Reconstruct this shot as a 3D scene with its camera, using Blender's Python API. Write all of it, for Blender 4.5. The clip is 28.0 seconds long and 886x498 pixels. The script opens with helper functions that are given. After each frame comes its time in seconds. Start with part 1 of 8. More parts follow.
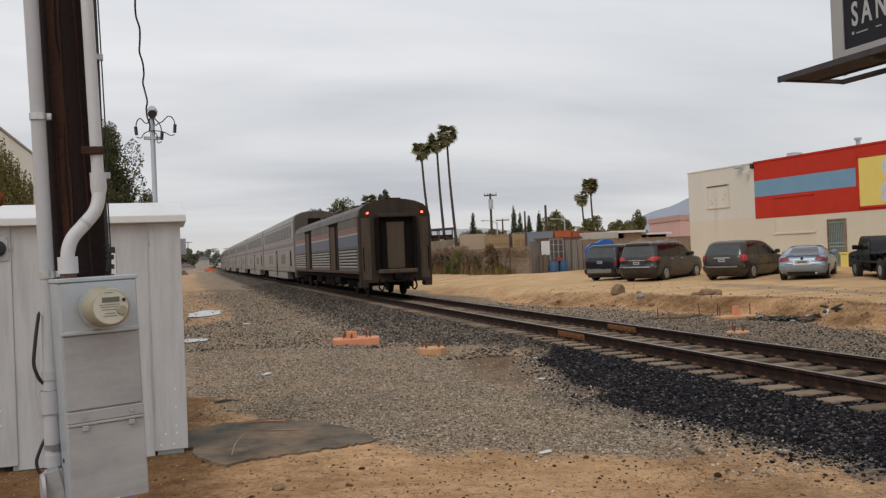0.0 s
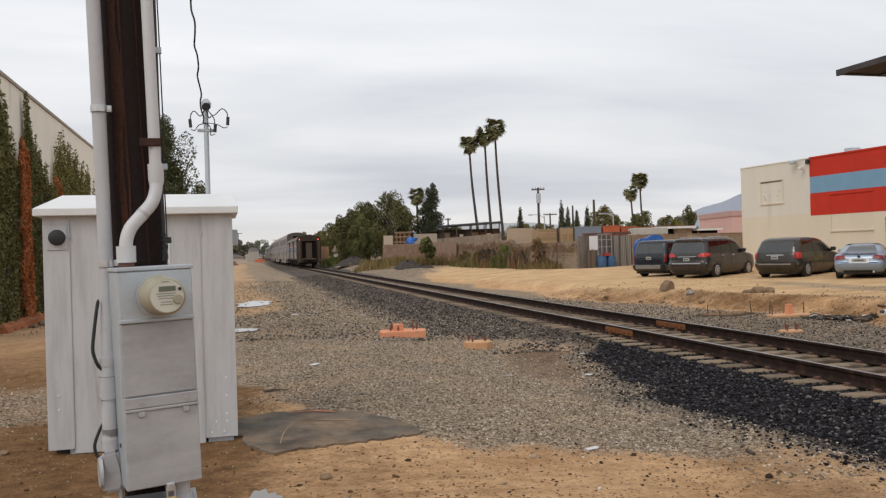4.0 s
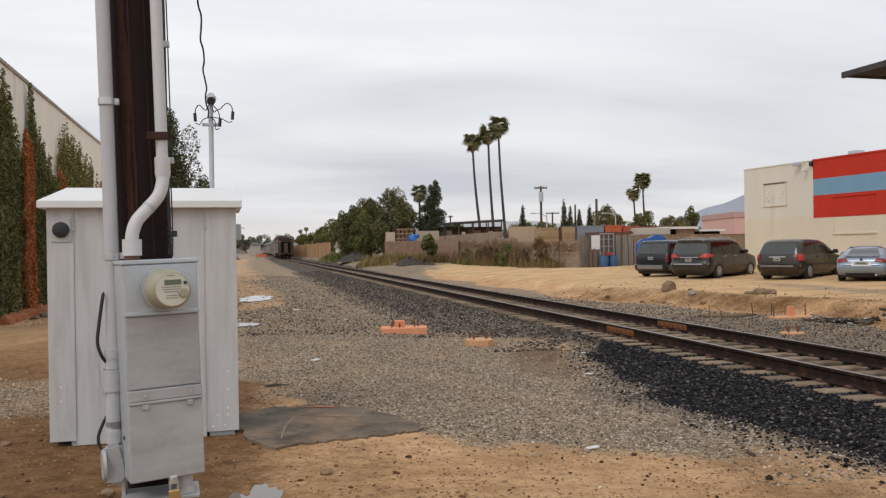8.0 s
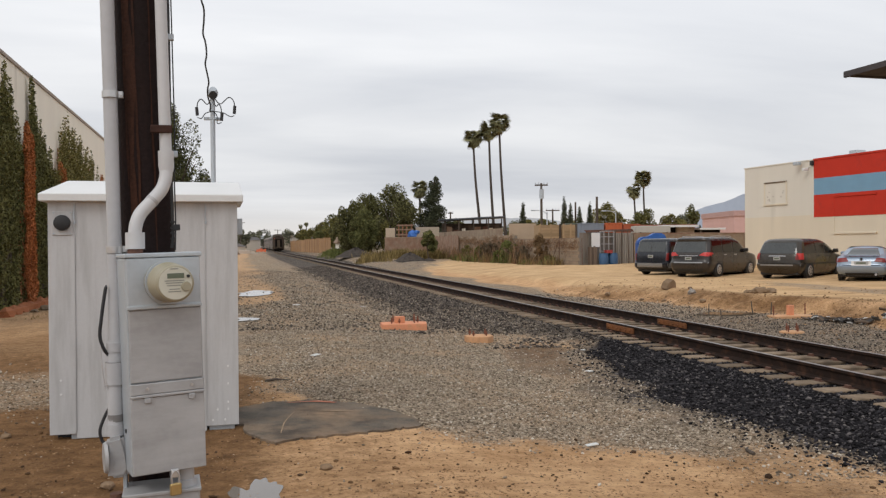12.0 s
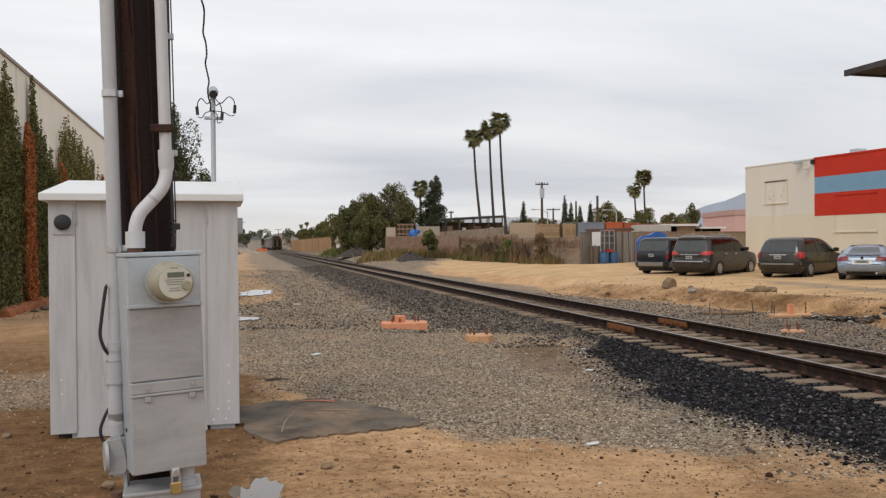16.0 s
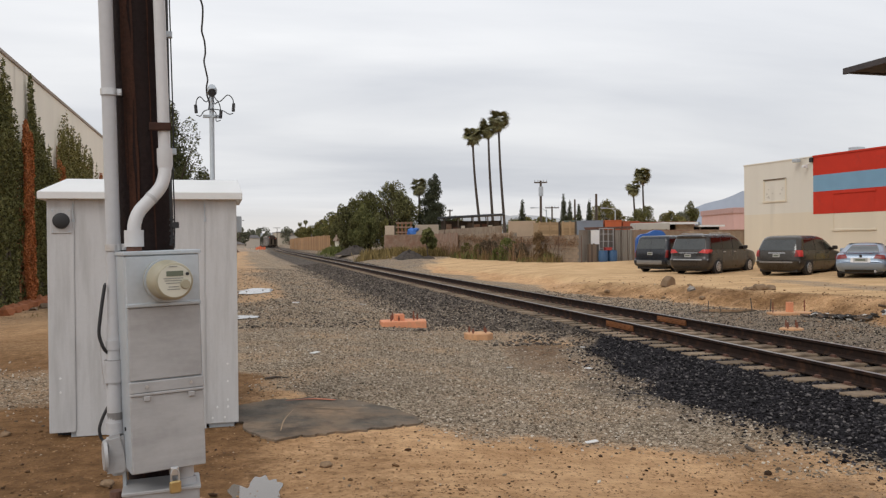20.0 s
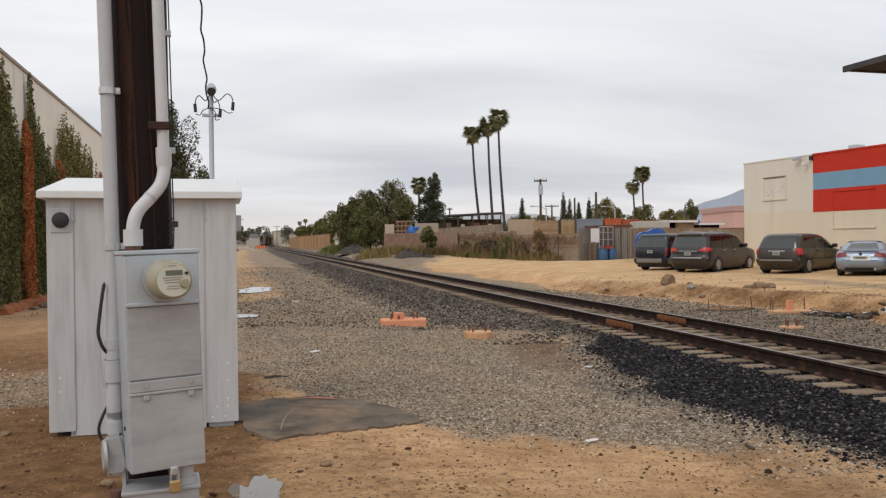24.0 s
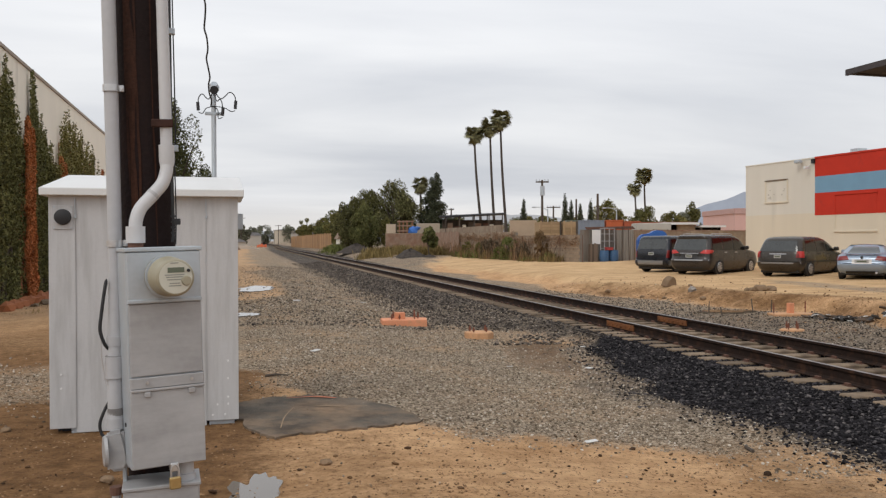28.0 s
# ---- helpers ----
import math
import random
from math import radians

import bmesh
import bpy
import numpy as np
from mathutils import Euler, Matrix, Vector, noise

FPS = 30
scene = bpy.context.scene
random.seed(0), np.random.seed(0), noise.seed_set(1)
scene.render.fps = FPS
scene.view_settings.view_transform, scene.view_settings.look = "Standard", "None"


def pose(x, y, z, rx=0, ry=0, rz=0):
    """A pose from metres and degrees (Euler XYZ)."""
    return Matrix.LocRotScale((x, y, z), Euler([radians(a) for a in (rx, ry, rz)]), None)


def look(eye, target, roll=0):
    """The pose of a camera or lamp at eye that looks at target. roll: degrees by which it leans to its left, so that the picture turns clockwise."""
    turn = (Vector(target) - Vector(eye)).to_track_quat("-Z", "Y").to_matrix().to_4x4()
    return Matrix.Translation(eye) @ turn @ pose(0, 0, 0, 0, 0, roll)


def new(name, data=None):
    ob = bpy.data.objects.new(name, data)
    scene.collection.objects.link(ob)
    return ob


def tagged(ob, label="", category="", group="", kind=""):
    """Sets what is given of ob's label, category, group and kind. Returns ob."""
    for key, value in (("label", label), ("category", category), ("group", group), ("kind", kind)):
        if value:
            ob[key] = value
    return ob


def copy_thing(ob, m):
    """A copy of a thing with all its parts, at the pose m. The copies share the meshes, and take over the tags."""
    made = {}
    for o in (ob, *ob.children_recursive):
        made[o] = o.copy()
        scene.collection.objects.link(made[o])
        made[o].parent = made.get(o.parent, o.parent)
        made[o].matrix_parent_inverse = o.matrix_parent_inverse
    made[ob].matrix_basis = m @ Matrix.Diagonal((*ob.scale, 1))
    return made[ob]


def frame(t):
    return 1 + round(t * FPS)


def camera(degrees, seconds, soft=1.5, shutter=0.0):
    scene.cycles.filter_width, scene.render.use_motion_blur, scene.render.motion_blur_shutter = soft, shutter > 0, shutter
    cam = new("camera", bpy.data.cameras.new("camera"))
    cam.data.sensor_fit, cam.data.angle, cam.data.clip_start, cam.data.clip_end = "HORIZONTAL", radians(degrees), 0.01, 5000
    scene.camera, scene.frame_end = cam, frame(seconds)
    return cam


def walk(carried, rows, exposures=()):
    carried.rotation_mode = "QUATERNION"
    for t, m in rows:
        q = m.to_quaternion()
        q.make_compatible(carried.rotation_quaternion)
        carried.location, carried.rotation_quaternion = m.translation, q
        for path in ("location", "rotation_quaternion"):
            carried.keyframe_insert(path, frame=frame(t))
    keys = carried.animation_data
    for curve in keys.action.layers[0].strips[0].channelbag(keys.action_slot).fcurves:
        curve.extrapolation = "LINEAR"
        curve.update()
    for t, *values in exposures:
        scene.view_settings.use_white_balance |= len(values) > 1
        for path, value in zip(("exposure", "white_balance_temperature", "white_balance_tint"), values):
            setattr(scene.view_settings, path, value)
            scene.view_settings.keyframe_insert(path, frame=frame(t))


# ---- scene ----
cam = camera(55.82, 28.0, soft=1.3)
walk(cam, [
    (0, pose(0.039, -0.013, 1.640, 90.43, 2.33, -16.67)),
    (0.5, pose(0.037, -0.012, 1.640, 90.18, 2.17, -16.39)),
    (1, pose(0.035, -0.006, 1.639, 90.10, 1.98, -15.81)),
    (1.5, pose(0.039, -0.002, 1.639, 90.00, 2.13, -15.58)),
    (2, pose(0.041, 0.000, 1.641, 89.95, 2.20, -15.02)),
    (2.5, pose(0.040, -0.001, 1.640, 89.91, 2.19, -14.62)),
    (3, pose(0.033, -0.005, 1.640, 90.01, 2.04, -14.22)),
    (3.5, pose(0.028, -0.005, 1.640, 90.09, 1.86, -13.80)),
    (5.5, pose(0.020, -0.001, 1.639, 90.00, 1.34, -13.05)),
    (6, pose(0.028, -0.002, 1.639, 89.90, 1.53, -13.17)),
    (6.5, pose(0.021, -0.002, 1.638, 89.89, 1.47, -13.12)),
    (7, pose(0.014, -0.004, 1.638, 89.91, 1.27, -13.02)),
    (7.5, pose(0.012, -0.003, 1.639, 89.95, 1.01, -13.08)),
    (8, pose(0.011, -0.004, 1.640, 89.92, 0.89, -13.36)),
    (8.5, pose(0.004, -0.006, 1.639, 89.98, 0.71, -13.42)),
    (9, pose(0.002, -0.005, 1.637, 89.96, 0.67, -13.42)),
    (9.5, pose(0.003, -0.002, 1.636, 89.80, 0.73, -13.41)),
    (10, pose(0.003, 0.003, 1.637, 89.68, 0.63, -13.30)),
    (10.5, pose(0.001, 0.004, 1.638, 89.67, 0.55, -13.31)),
    (11, pose(0.001, 0.001, 1.639, 89.69, 0.56, -13.35)),
    (11.5, pose(-0.001, -0.001, 1.638, 89.69, 0.41, -13.35)),
    (12, pose(-0.001, 0.001, 1.638, 89.67, 0.42, -13.37)),
    (12.5, pose(0.000, 0.003, 1.638, 89.68, 0.46, -13.42)),
    (14.5, pose(-0.003, 0.001, 1.638, 89.66, 0.24, -13.33)),
    (15, pose(-0.003, 0.004, 1.637, 89.66, 0.29, -13.31)),
    (15.5, pose(-0.001, -0.001, 1.640, 89.63, 0.35, -13.33)),
    (16, pose(0.001, 0.000, 1.636, 89.62, 0.49, -13.33)),
    (16.5, pose(-0.001, 0.004, 1.637, 89.60, 0.38, -13.32)),
    (17, pose(-0.003, 0.004, 1.638, 89.66, 0.25, -13.34)),
    (17.5, pose(-0.003, 0.005, 1.638, 89.55, 0.24, -13.36)),
    (18, pose(0.001, 0.007, 1.638, 89.44, 0.40, -13.35)),
    (18.5, pose(0.001, 0.007, 1.637, 89.44, 0.64, -13.36)),
    (19, pose(0.004, 0.009, 1.638, 89.46, 0.73, -13.33)),
    (19.5, pose(0.004, 0.009, 1.636, 89.45, 0.69, -13.36)),
    (20, pose(0.000, 0.004, 1.637, 89.50, 0.51, -13.41)),
    (20.5, pose(-0.000, 0.003, 1.637, 89.54, 0.31, -13.36)),
    (21, pose(-0.003, 0.003, 1.636, 89.47, 0.18, -13.31)),
    (21.5, pose(-0.004, 0.004, 1.637, 89.47, 0.17, -13.32)),
    (23.5, pose(0.004, 0.009, 1.637, 89.39, 0.66, -13.37)),
    (24, pose(0.002, 0.010, 1.638, 89.40, 0.60, -13.42)),
    (24.5, pose(-0.000, 0.008, 1.638, 89.44, 0.43, -13.37)),
    (25, pose(-0.002, 0.004, 1.637, 89.43, 0.26, -13.34)),
    (25.5, pose(-0.002, -0.001, 1.637, 89.42, 0.20, -13.35)),
    (26, pose(-0.002, 0.002, 1.637, 89.43, 0.26, -13.34)),
    (26.5, pose(-0.002, 0.003, 1.639, 89.39, 0.32, -13.28)),
    (27, pose(0.001, 0.005, 1.639, 89.33, 0.33, -13.34)),
    (27.5, pose(-0.002, 0.007, 1.637, 89.43, 0.27, -13.35)),
    (28, pose(-0.000, -0.000, 1.635, 89.42, 0.14, -13.33)),
], exposures=[(0, 0.12), (1, 0.16), (2, 0.24), (3, 0.32), (28, 0.32)])

# ---- world and light: a high overcast, faint sun behind cloud ----
SUN_EL, SUN_AZ = 44.0, 228.0  # azimuth clockwise from +y
world = bpy.data.worlds.new("overcast")
scene.world = world
world.use_nodes = True
wn, wl = world.node_tree.nodes, world.node_tree.links
wn.clear()
w_out = wn.new("ShaderNodeOutputWorld")
w_bg = wn.new("ShaderNodeBackground")
w_sky = wn.new("ShaderNodeTexSky")
w_sky.sky_type = "NISHITA"
w_sky.sun_disc = False
w_sky.sun_elevation = radians(SUN_EL)
w_sky.sun_rotation = radians(SUN_AZ)
w_sky.air_density, w_sky.dust_density = 1.2, 4.0
w_co = wn.new("ShaderNodeTexCoord")
w_sep = wn.new("ShaderNodeSeparateXYZ")
wl.new(w_co.outputs["Generated"], w_sep.inputs[0])
# cloud sheet: the direction's height squeezed towards the horizon, as a flat deck seen from below
w_add = wn.new("ShaderNodeMath"); w_add.operation = "ADD"; w_add.inputs[1].default_value = 0.10
w_abs = wn.new("ShaderNodeMath"); w_abs.operation = "ABSOLUTE"
wl.new(w_sep.outputs["Z"], w_abs.inputs[0]); wl.new(w_abs.outputs[0], w_add.inputs[0])
w_dx = wn.new("ShaderNodeMath"); w_dx.operation = "DIVIDE"
w_dy = wn.new("ShaderNodeMath"); w_dy.operation = "DIVIDE"
wl.new(w_sep.outputs["X"], w_dx.inputs[0]); wl.new(w_add.outputs[0], w_dx.inputs[1])
wl.new(w_sep.outputs["Y"], w_dy.inputs[0]); wl.new(w_add.outputs[0], w_dy.inputs[1])
w_com = wn.new("ShaderNodeCombineXYZ")
wl.new(w_dx.outputs[0], w_com.inputs[0]); wl.new(w_dy.outputs[0], w_com.inputs[1])
w_map = wn.new("ShaderNodeMapping")
w_map.inputs["Scale"].default_value = (0.30, 0.62, 1.0)
w_map.inputs["Rotation"].default_value = (0, 0, radians(16))
w_map.inputs["Location"].default_value = (0.35, 1.7, 0.0)
wl.new(w_com.outputs[0], w_map.inputs[0])
w_n1 = wn.new("ShaderNodeTexNoise")
w_n1.inputs["Scale"].default_value, w_n1.inputs["Detail"].default_value, w_n1.inputs["Roughness"].default_value = 1.1, 6.0, 0.5
w_n1.inputs["Distortion"].default_value = 0.3
wl.new(w_map.outputs[0], w_n1.inputs["Vector"])
w_ramp = wn.new("ShaderNodeValToRGB")
w_ramp.color_ramp.elements[0].position, w_ramp.color_ramp.elements[0].color = 0.30, (0.580, 0.600, 0.645, 1)
w_ramp.color_ramp.elements[1].position, w_ramp.color_ramp.elements[1].color = 0.66, (0.850, 0.855, 0.868, 1)
wl.new(w_n1.outputs["Fac"], w_ramp.inputs[0])
# a pale, warmer gap under the deck along the horizon
w_hz = wn.new("ShaderNodeMapRange")
w_hz.inputs["From Min"].default_value, w_hz.inputs["From Max"].default_value = 0.003, 0.060
w_hz.inputs["To Min"].default_value, w_hz.inputs["To Max"].default_value = 0.75, 0.0
w_hz.interpolation_type = "SMOOTHSTEP"
wl.new(w_abs.outputs[0], w_hz.inputs["Value"])
w_mix = wn.new("ShaderNodeMix"); w_mix.data_type = "RGBA"
w_mix.inputs[7].default_value = (0.80, 0.755, 0.705, 1)
wl.new(w_hz.outputs[0], w_mix.inputs[0]); wl.new(w_ramp.outputs[0], w_mix.inputs[6])
# what little blue comes through the deck
w_sc = wn.new("ShaderNodeVectorMath"); w_sc.operation = "SCALE"; w_sc.inputs["Scale"].default_value = 0.006
wl.new(w_sky.outputs[0], w_sc.inputs[0])
w_sum = wn.new("ShaderNodeVectorMath"); w_sum.operation = "ADD"
wl.new(w_mix.outputs[2], w_sum.inputs[0]); wl.new(w_sc.outputs[0], w_sum.inputs[1])
# the deck is thicker, and darker, low down
w_low = wn.new("ShaderNodeMapRange")
w_low.inputs["From Min"].default_value, w_low.inputs["From Max"].default_value = 0.06, 0.36
w_low.inputs["To Min"].default_value, w_low.inputs["To Max"].default_value = 0.84, 1.0
w_low.interpolation_type = "SMOOTHSTEP"
wl.new(w_abs.outputs[0], w_low.inputs["Value"])
w_dim = wn.new("ShaderNodeVectorMath"); w_dim.operation = "SCALE"
wl.new(w_sum.outputs[0], w_dim.inputs[0]); wl.new(w_low.outputs[0], w_dim.inputs["Scale"])
wl.new(w_dim.outputs[0], w_bg.inputs["Color"])
w_bg.inputs["Strength"].default_value = 0.95
wl.new(w_bg.outputs[0], w_out.inputs[0])

sun = new("sun", bpy.data.lights.new("sun", "SUN"))
sun.data.energy, sun.data.angle, sun.data.color = 0.68, radians(25), (1.0, 0.96, 0.9)
_d = Vector((math.sin(radians(SUN_AZ)) * math.cos(radians(SUN_EL)), math.cos(radians(SUN_AZ)) * math.cos(radians(SUN_EL)), math.sin(radians(SUN_EL))))
sun.matrix_world = look(_d * 50, (0, 0, 0))


# ---- small tools ----
def smooth01(a, b, x):
    k = min(1.0, max(0.0, (x - a) / (b - a)))
    return k * k * (3 - 2 * k)


def mesh_of(name, bm, material=None, smooth=False):
    me = bpy.data.meshes.new(name)
    bm.to_mesh(me)
    bm.free()
    if material is not None:
        me.materials.append(material)
    if smooth:
        me.polygons.foreach_set("use_smooth", [True] * len(me.polygons))
        me.set_sharp_from_angle(angle=radians(38))
    return me


def part(name, bm, material, parent=None, label="", smooth=False, at=None):
    """One mesh object under a thing or a part."""
    ob = new(name, mesh_of(name, bm, material, smooth))
    if parent is not None:
        ob.parent = parent
    if at is not None:
        ob.matrix_basis = at
    if label:
        ob["label"] = label
    return ob


def thing(name, label, category, at=None, group="", kind=""):
    """An Empty at the base of a thing made of parts."""
    ob = new(name)
    ob.empty_display_size = 0.1
    if at is not None:
        ob.matrix_basis = at
    return tagged(ob, label, category, group, kind)


def solid(name, bm, material, label, category, at=None, group="", kind="", smooth=False):
    """A thing that is one mesh."""
    ob = part(name, bm, material, None, "", smooth, at)
    return tagged(ob, label, category, group, kind)


def box(bm, x0, x1, y0, y1, z0, z1, bevel=0.0, m=None):
    r = bmesh.ops.create_cube(bm, size=1.0)
    vs = r["verts"]
    for v in vs:
        v.co = Vector(((x0 + x1) / 2 + v.co.x * (x1 - x0), (y0 + y1) / 2 + v.co.y * (y1 - y0), (z0 + z1) / 2 + v.co.z * (z1 - z0)))
    if bevel > 0:
        es = list({e for v in vs for e in v.link_edges})
        r = bmesh.ops.bevel(bm, geom=es, offset=bevel, segments=1, affect="EDGES", profile=0.7)
        vs = r["verts"]
    if m is not None:
        for v in set(vs):
            v.co = m @ v.co
    return bm


def B(*a, **k):
    return box(bmesh.new(), *a, **k)


def tube(bm, pts, r, seg=10, cap=True):
    """A round bar along a line of points; r may be a list."""
    pts = [Vector(p) for p in pts]
    rings = []
    up = Vector((0, 0, 1))
    prev = None
    for i, p in enumerate(pts):
        d = (pts[min(i + 1, len(pts) - 1)] - pts[max(i - 1, 0)]).normalized()
        if prev is None:
            a = d.cross(up if abs(d.z) < 0.95 else Vector((1, 0, 0))).normalized()
        else:
            a = (prev - d * prev.dot(d)).normalized()
        prev = a
        b = d.cross(a)
        rr = r[i] if isinstance(r, (list, tuple)) else r
        rings.append([bm.verts.new(p + (a * math.cos(2 * math.pi * k / seg) + b * math.sin(2 * math.pi * k / seg)) * rr) for k in range(seg)])
    for A, C in zip(rings, rings[1:]):
        for k in range(seg):
            bm.faces.new((A[k], A[(k + 1) % seg], C[(k + 1) % seg], C[k]))
    if cap:
        bm.faces.new(rings[0][::-1])
        bm.faces.new(rings[-1])
    return bm


def T(*a, **k):
    return tube(bmesh.new(), *a, **k)


def curve_pts(pts, n=6):
    """A smooth line through the points (Catmull-Rom)."""
    P = [Vector(p) for p in pts]
    P = [P[0] * 2 - P[1]] + P + [P[-1] * 2 - P[-2]]
    out = []
    for i in range(1, len(P) - 2):
        a, b, c, d = P[i - 1], P[i], P[i + 1], P[i + 2]
        for k in range(n):
            t = k / n
            out.append(0.5 * (2 * b + (c - a) * t + (2 * a - 5 * b + 4 * c - d) * t * t + (3 * b - a - 3 * c + d) * t ** 3))
    out.append(P[-2])
    return out


def prism(bm, outline, a, b, axis="y"):
    """An outline of pairs pushed along an axis from a to b."""
    def at(p, s):
        return {"y": (p[0], s, p[1]), "x": (s, p[0], p[1]), "z": (p[0], p[1], s)}[axis]
    A = [bm.verts.new(at(p, a)) for p in outline]
    C = [bm.verts.new(at(p, b)) for p in outline]
    n = len(A)
    for k in range(n):
        bm.faces.new((A[k], A[(k + 1) % n], C[(k + 1) % n], C[k]))
    bm.faces.new(A[::-1])
    bm.faces.new(C)
    bmesh.ops.recalc_face_normals(bm, faces=bm.faces[:])
    return bm


def clump(bm, c, r, seed=0, squash=1.0, sub=1, rough=0.3):
    """An uneven stone."""
    rnd = random.Random(seed)
    res = bmesh.ops.create_icosphere(bm, subdivisions=sub, radius=1.0)
    for v in res["verts"]:
        k = r * (1 + rough * (rnd.random() - 0.5) * 2)
        v.co = Vector(c) + Vector((v.co.x * k, v.co.y * k, v.co.z * k * squash))
    return bm


# ---- materials ----
def mat(name, color, rough=0.6, metal=0.0, var=0.12, scale=6.0, fine=60.0, bump=0.15, dirt=None, dirt_amount=0.0, dirt_scale=2.0, random_value=0.0, spec=0.5, streak=False, brush=False, rust=None, rust_amount=0.0, coat=0.0):
    m = bpy.data.materials.new(name)
    m.use_nodes = True
    n, l = m.node_tree.nodes, m.node_tree.links
    p = n["Principled BSDF"]
    p.inputs["Metallic"].default_value = metal
    p.inputs["Specular IOR Level"].default_value = spec
    p.inputs["Coat Weight"].default_value = coat
    co = n.new("ShaderNodeTexCoord")
    mp = n.new("ShaderNodeMapping")
    if streak:
        mp.inputs["Scale"].default_value = (1.0, 1.0, 0.12)
    if brush:
        mp.inputs["Scale"].default_value = (0.35, 0.35, 1.6)
    l.new(co.outputs["Object"], mp.inputs[0])
    big = n.new("ShaderNodeTexNoise")
    big.inputs["Scale"].default_value, big.inputs["Detail"].default_value = scale, 5.0
    l.new(mp.outputs[0], big.inputs["Vector"])
    small = n.new("ShaderNodeTexNoise")
    small.inputs["Scale"].default_value, small.inputs["Detail"].default_value = fine, 3.0
    l.new(co.outputs["Object"], small.inputs["Vector"])
    mix = n.new("ShaderNodeMix"); mix.data_type = "FLOAT"; mix.inputs[0].default_value = 0.4
    l.new(big.outputs["Fac"], mix.inputs[2]); l.new(small.outputs["Fac"], mix.inputs[3])
    src = mix.outputs[0]
    if random_value:
        oi = n.new("ShaderNodeObjectInfo")
        ad = n.new("ShaderNodeMath"); ad.operation = "MULTIPLY_ADD"
        ad.inputs[1].default_value = random_value
        sb = n.new("ShaderNodeMath"); sb.operation = "SUBTRACT"; sb.inputs[1].default_value = 0.5
        l.new(oi.outputs["Random"], sb.inputs[0]); l.new(sb.outputs[0], ad.inputs[0]); l.new(src, ad.inputs[2])
        src = ad.outputs[0]
    ramp = n.new("ShaderNodeValToRGB")
    c = Vector(color[:3])
    ramp.color_ramp.elements[0].position, ramp.color_ramp.elements[0].color = 0.3, (*(c * (1 - var)), 1)
    ramp.color_ramp.elements[1].position, ramp.color_ramp.elements[1].color = 0.7, (*[min(1, v) for v in c * (1 + var)], 1)
    l.new(src, ramp.inputs[0])
    col = ramp.outputs[0]
    for tint, amount, sc in ((dirt, dirt_amount, dirt_scale), (rust, rust_amount, dirt_scale * 2.7)):
        if tint is None:
            continue
        dn = n.new("ShaderNodeTexNoise")
        dn.inputs["Scale"].default_value, dn.inputs["Detail"].default_value, dn.inputs["Roughness"].default_value = sc, 8.0, 0.62
        l.new(mp.outputs[0], dn.inputs["Vector"])
        mr = n.new("ShaderNodeMapRange")
        mr.inputs["From Min"].default_value, mr.inputs["From Max"].default_value = 0.72 - amount * 0.45, 0.80
        l.new(dn.outputs["Fac"], mr.inputs["Value"])
        mx = n.new("ShaderNodeMix"); mx.data_type = "RGBA"
        mx.inputs[7].default_value = (*tint, 1)
        l.new(mr.outputs[0], mx.inputs[0]); l.new(col, mx.inputs[6])
        col = mx.outputs[2]
    l.new(col, p.inputs["Base Color"])
    rr = n.new("ShaderNodeMapRange")
    rr.inputs["To Min"].default_value, rr.inputs["To Max"].default_value = max(0.02, rough - 0.1), min(1.0, rough + 0.1)
    l.new(mix.outputs[0], rr.inputs["Value"]); l.new(rr.outputs[0], p.inputs["Roughness"])
    if bump:
        bp = n.new("ShaderNodeBump")
        bp.inputs["Strength"].default_value, bp.inputs["Distance"].default_value = bump, 0.01
        l.new(small.outputs["Fac"], bp.inputs["Height"]); l.new(bp.outputs[0], p.inputs["Normal"])
    return m


def glow(name, color, strength):
    m = bpy.data.materials.new(name)
    m.use_nodes = True
    p = m.node_tree.nodes["Principled BSDF"]
    p.inputs["Base Color"].default_value = (*color, 1)
    p.inputs["Emission Color"].default_value = (*color, 1)
    p.inputs["Emission Strength"].default_value = strength
    return m


M_RAIL = mat("rusty_rail", (0.022, 0.013, 0.010), 0.9, 0.0, 0.35, 3, 40, 0.3, rust=(0.085, 0.042, 0.024), rust_amount=0.5, spec=0.2)
M_RAILTOP = mat("worn_rail_head", (0.24, 0.21, 0.20), 0.35, 0.7, 0.2, 3, 80, 0.05)
M_TIE = mat("weathered_concrete_tie", (0.235, 0.175, 0.120), 0.9, 0, 0.3, 4, 50, 0.4, spec=0.2, dirt=(0.09, 0.066, 0.05), dirt_amount=0.62, dirt_scale=3, random_value=0.5)
M_BARS = mat("orange_marked_steel", (0.28, 0.110, 0.042), 0.85, 0.0, 0.35, 6, 50, 0.3, spec=0.2, dirt=(0.05, 0.028, 0.02), dirt_amount=0.85, dirt_scale=6)
M_ORANGE = mat("orange_marked_concrete", (0.72, 0.30, 0.16), 0.85, 0, 0.18, 4, 40, 0.25, dirt=(0.42, 0.25, 0.14), dirt_amount=0.45, dirt_scale=4)
M_ORANGE2 = mat("faded_orange_concrete", (0.60, 0.33, 0.17), 0.9, 0, 0.2, 4, 40, 0.25, dirt=(0.35, 0.24, 0.14), dirt_amount=0.5, dirt_scale=4)
M_BOLT = mat("orange_sprayed_rod", (0.20, 0.07, 0.04), 0.8, 0.1, 0.3, 8, 60, 0.2)
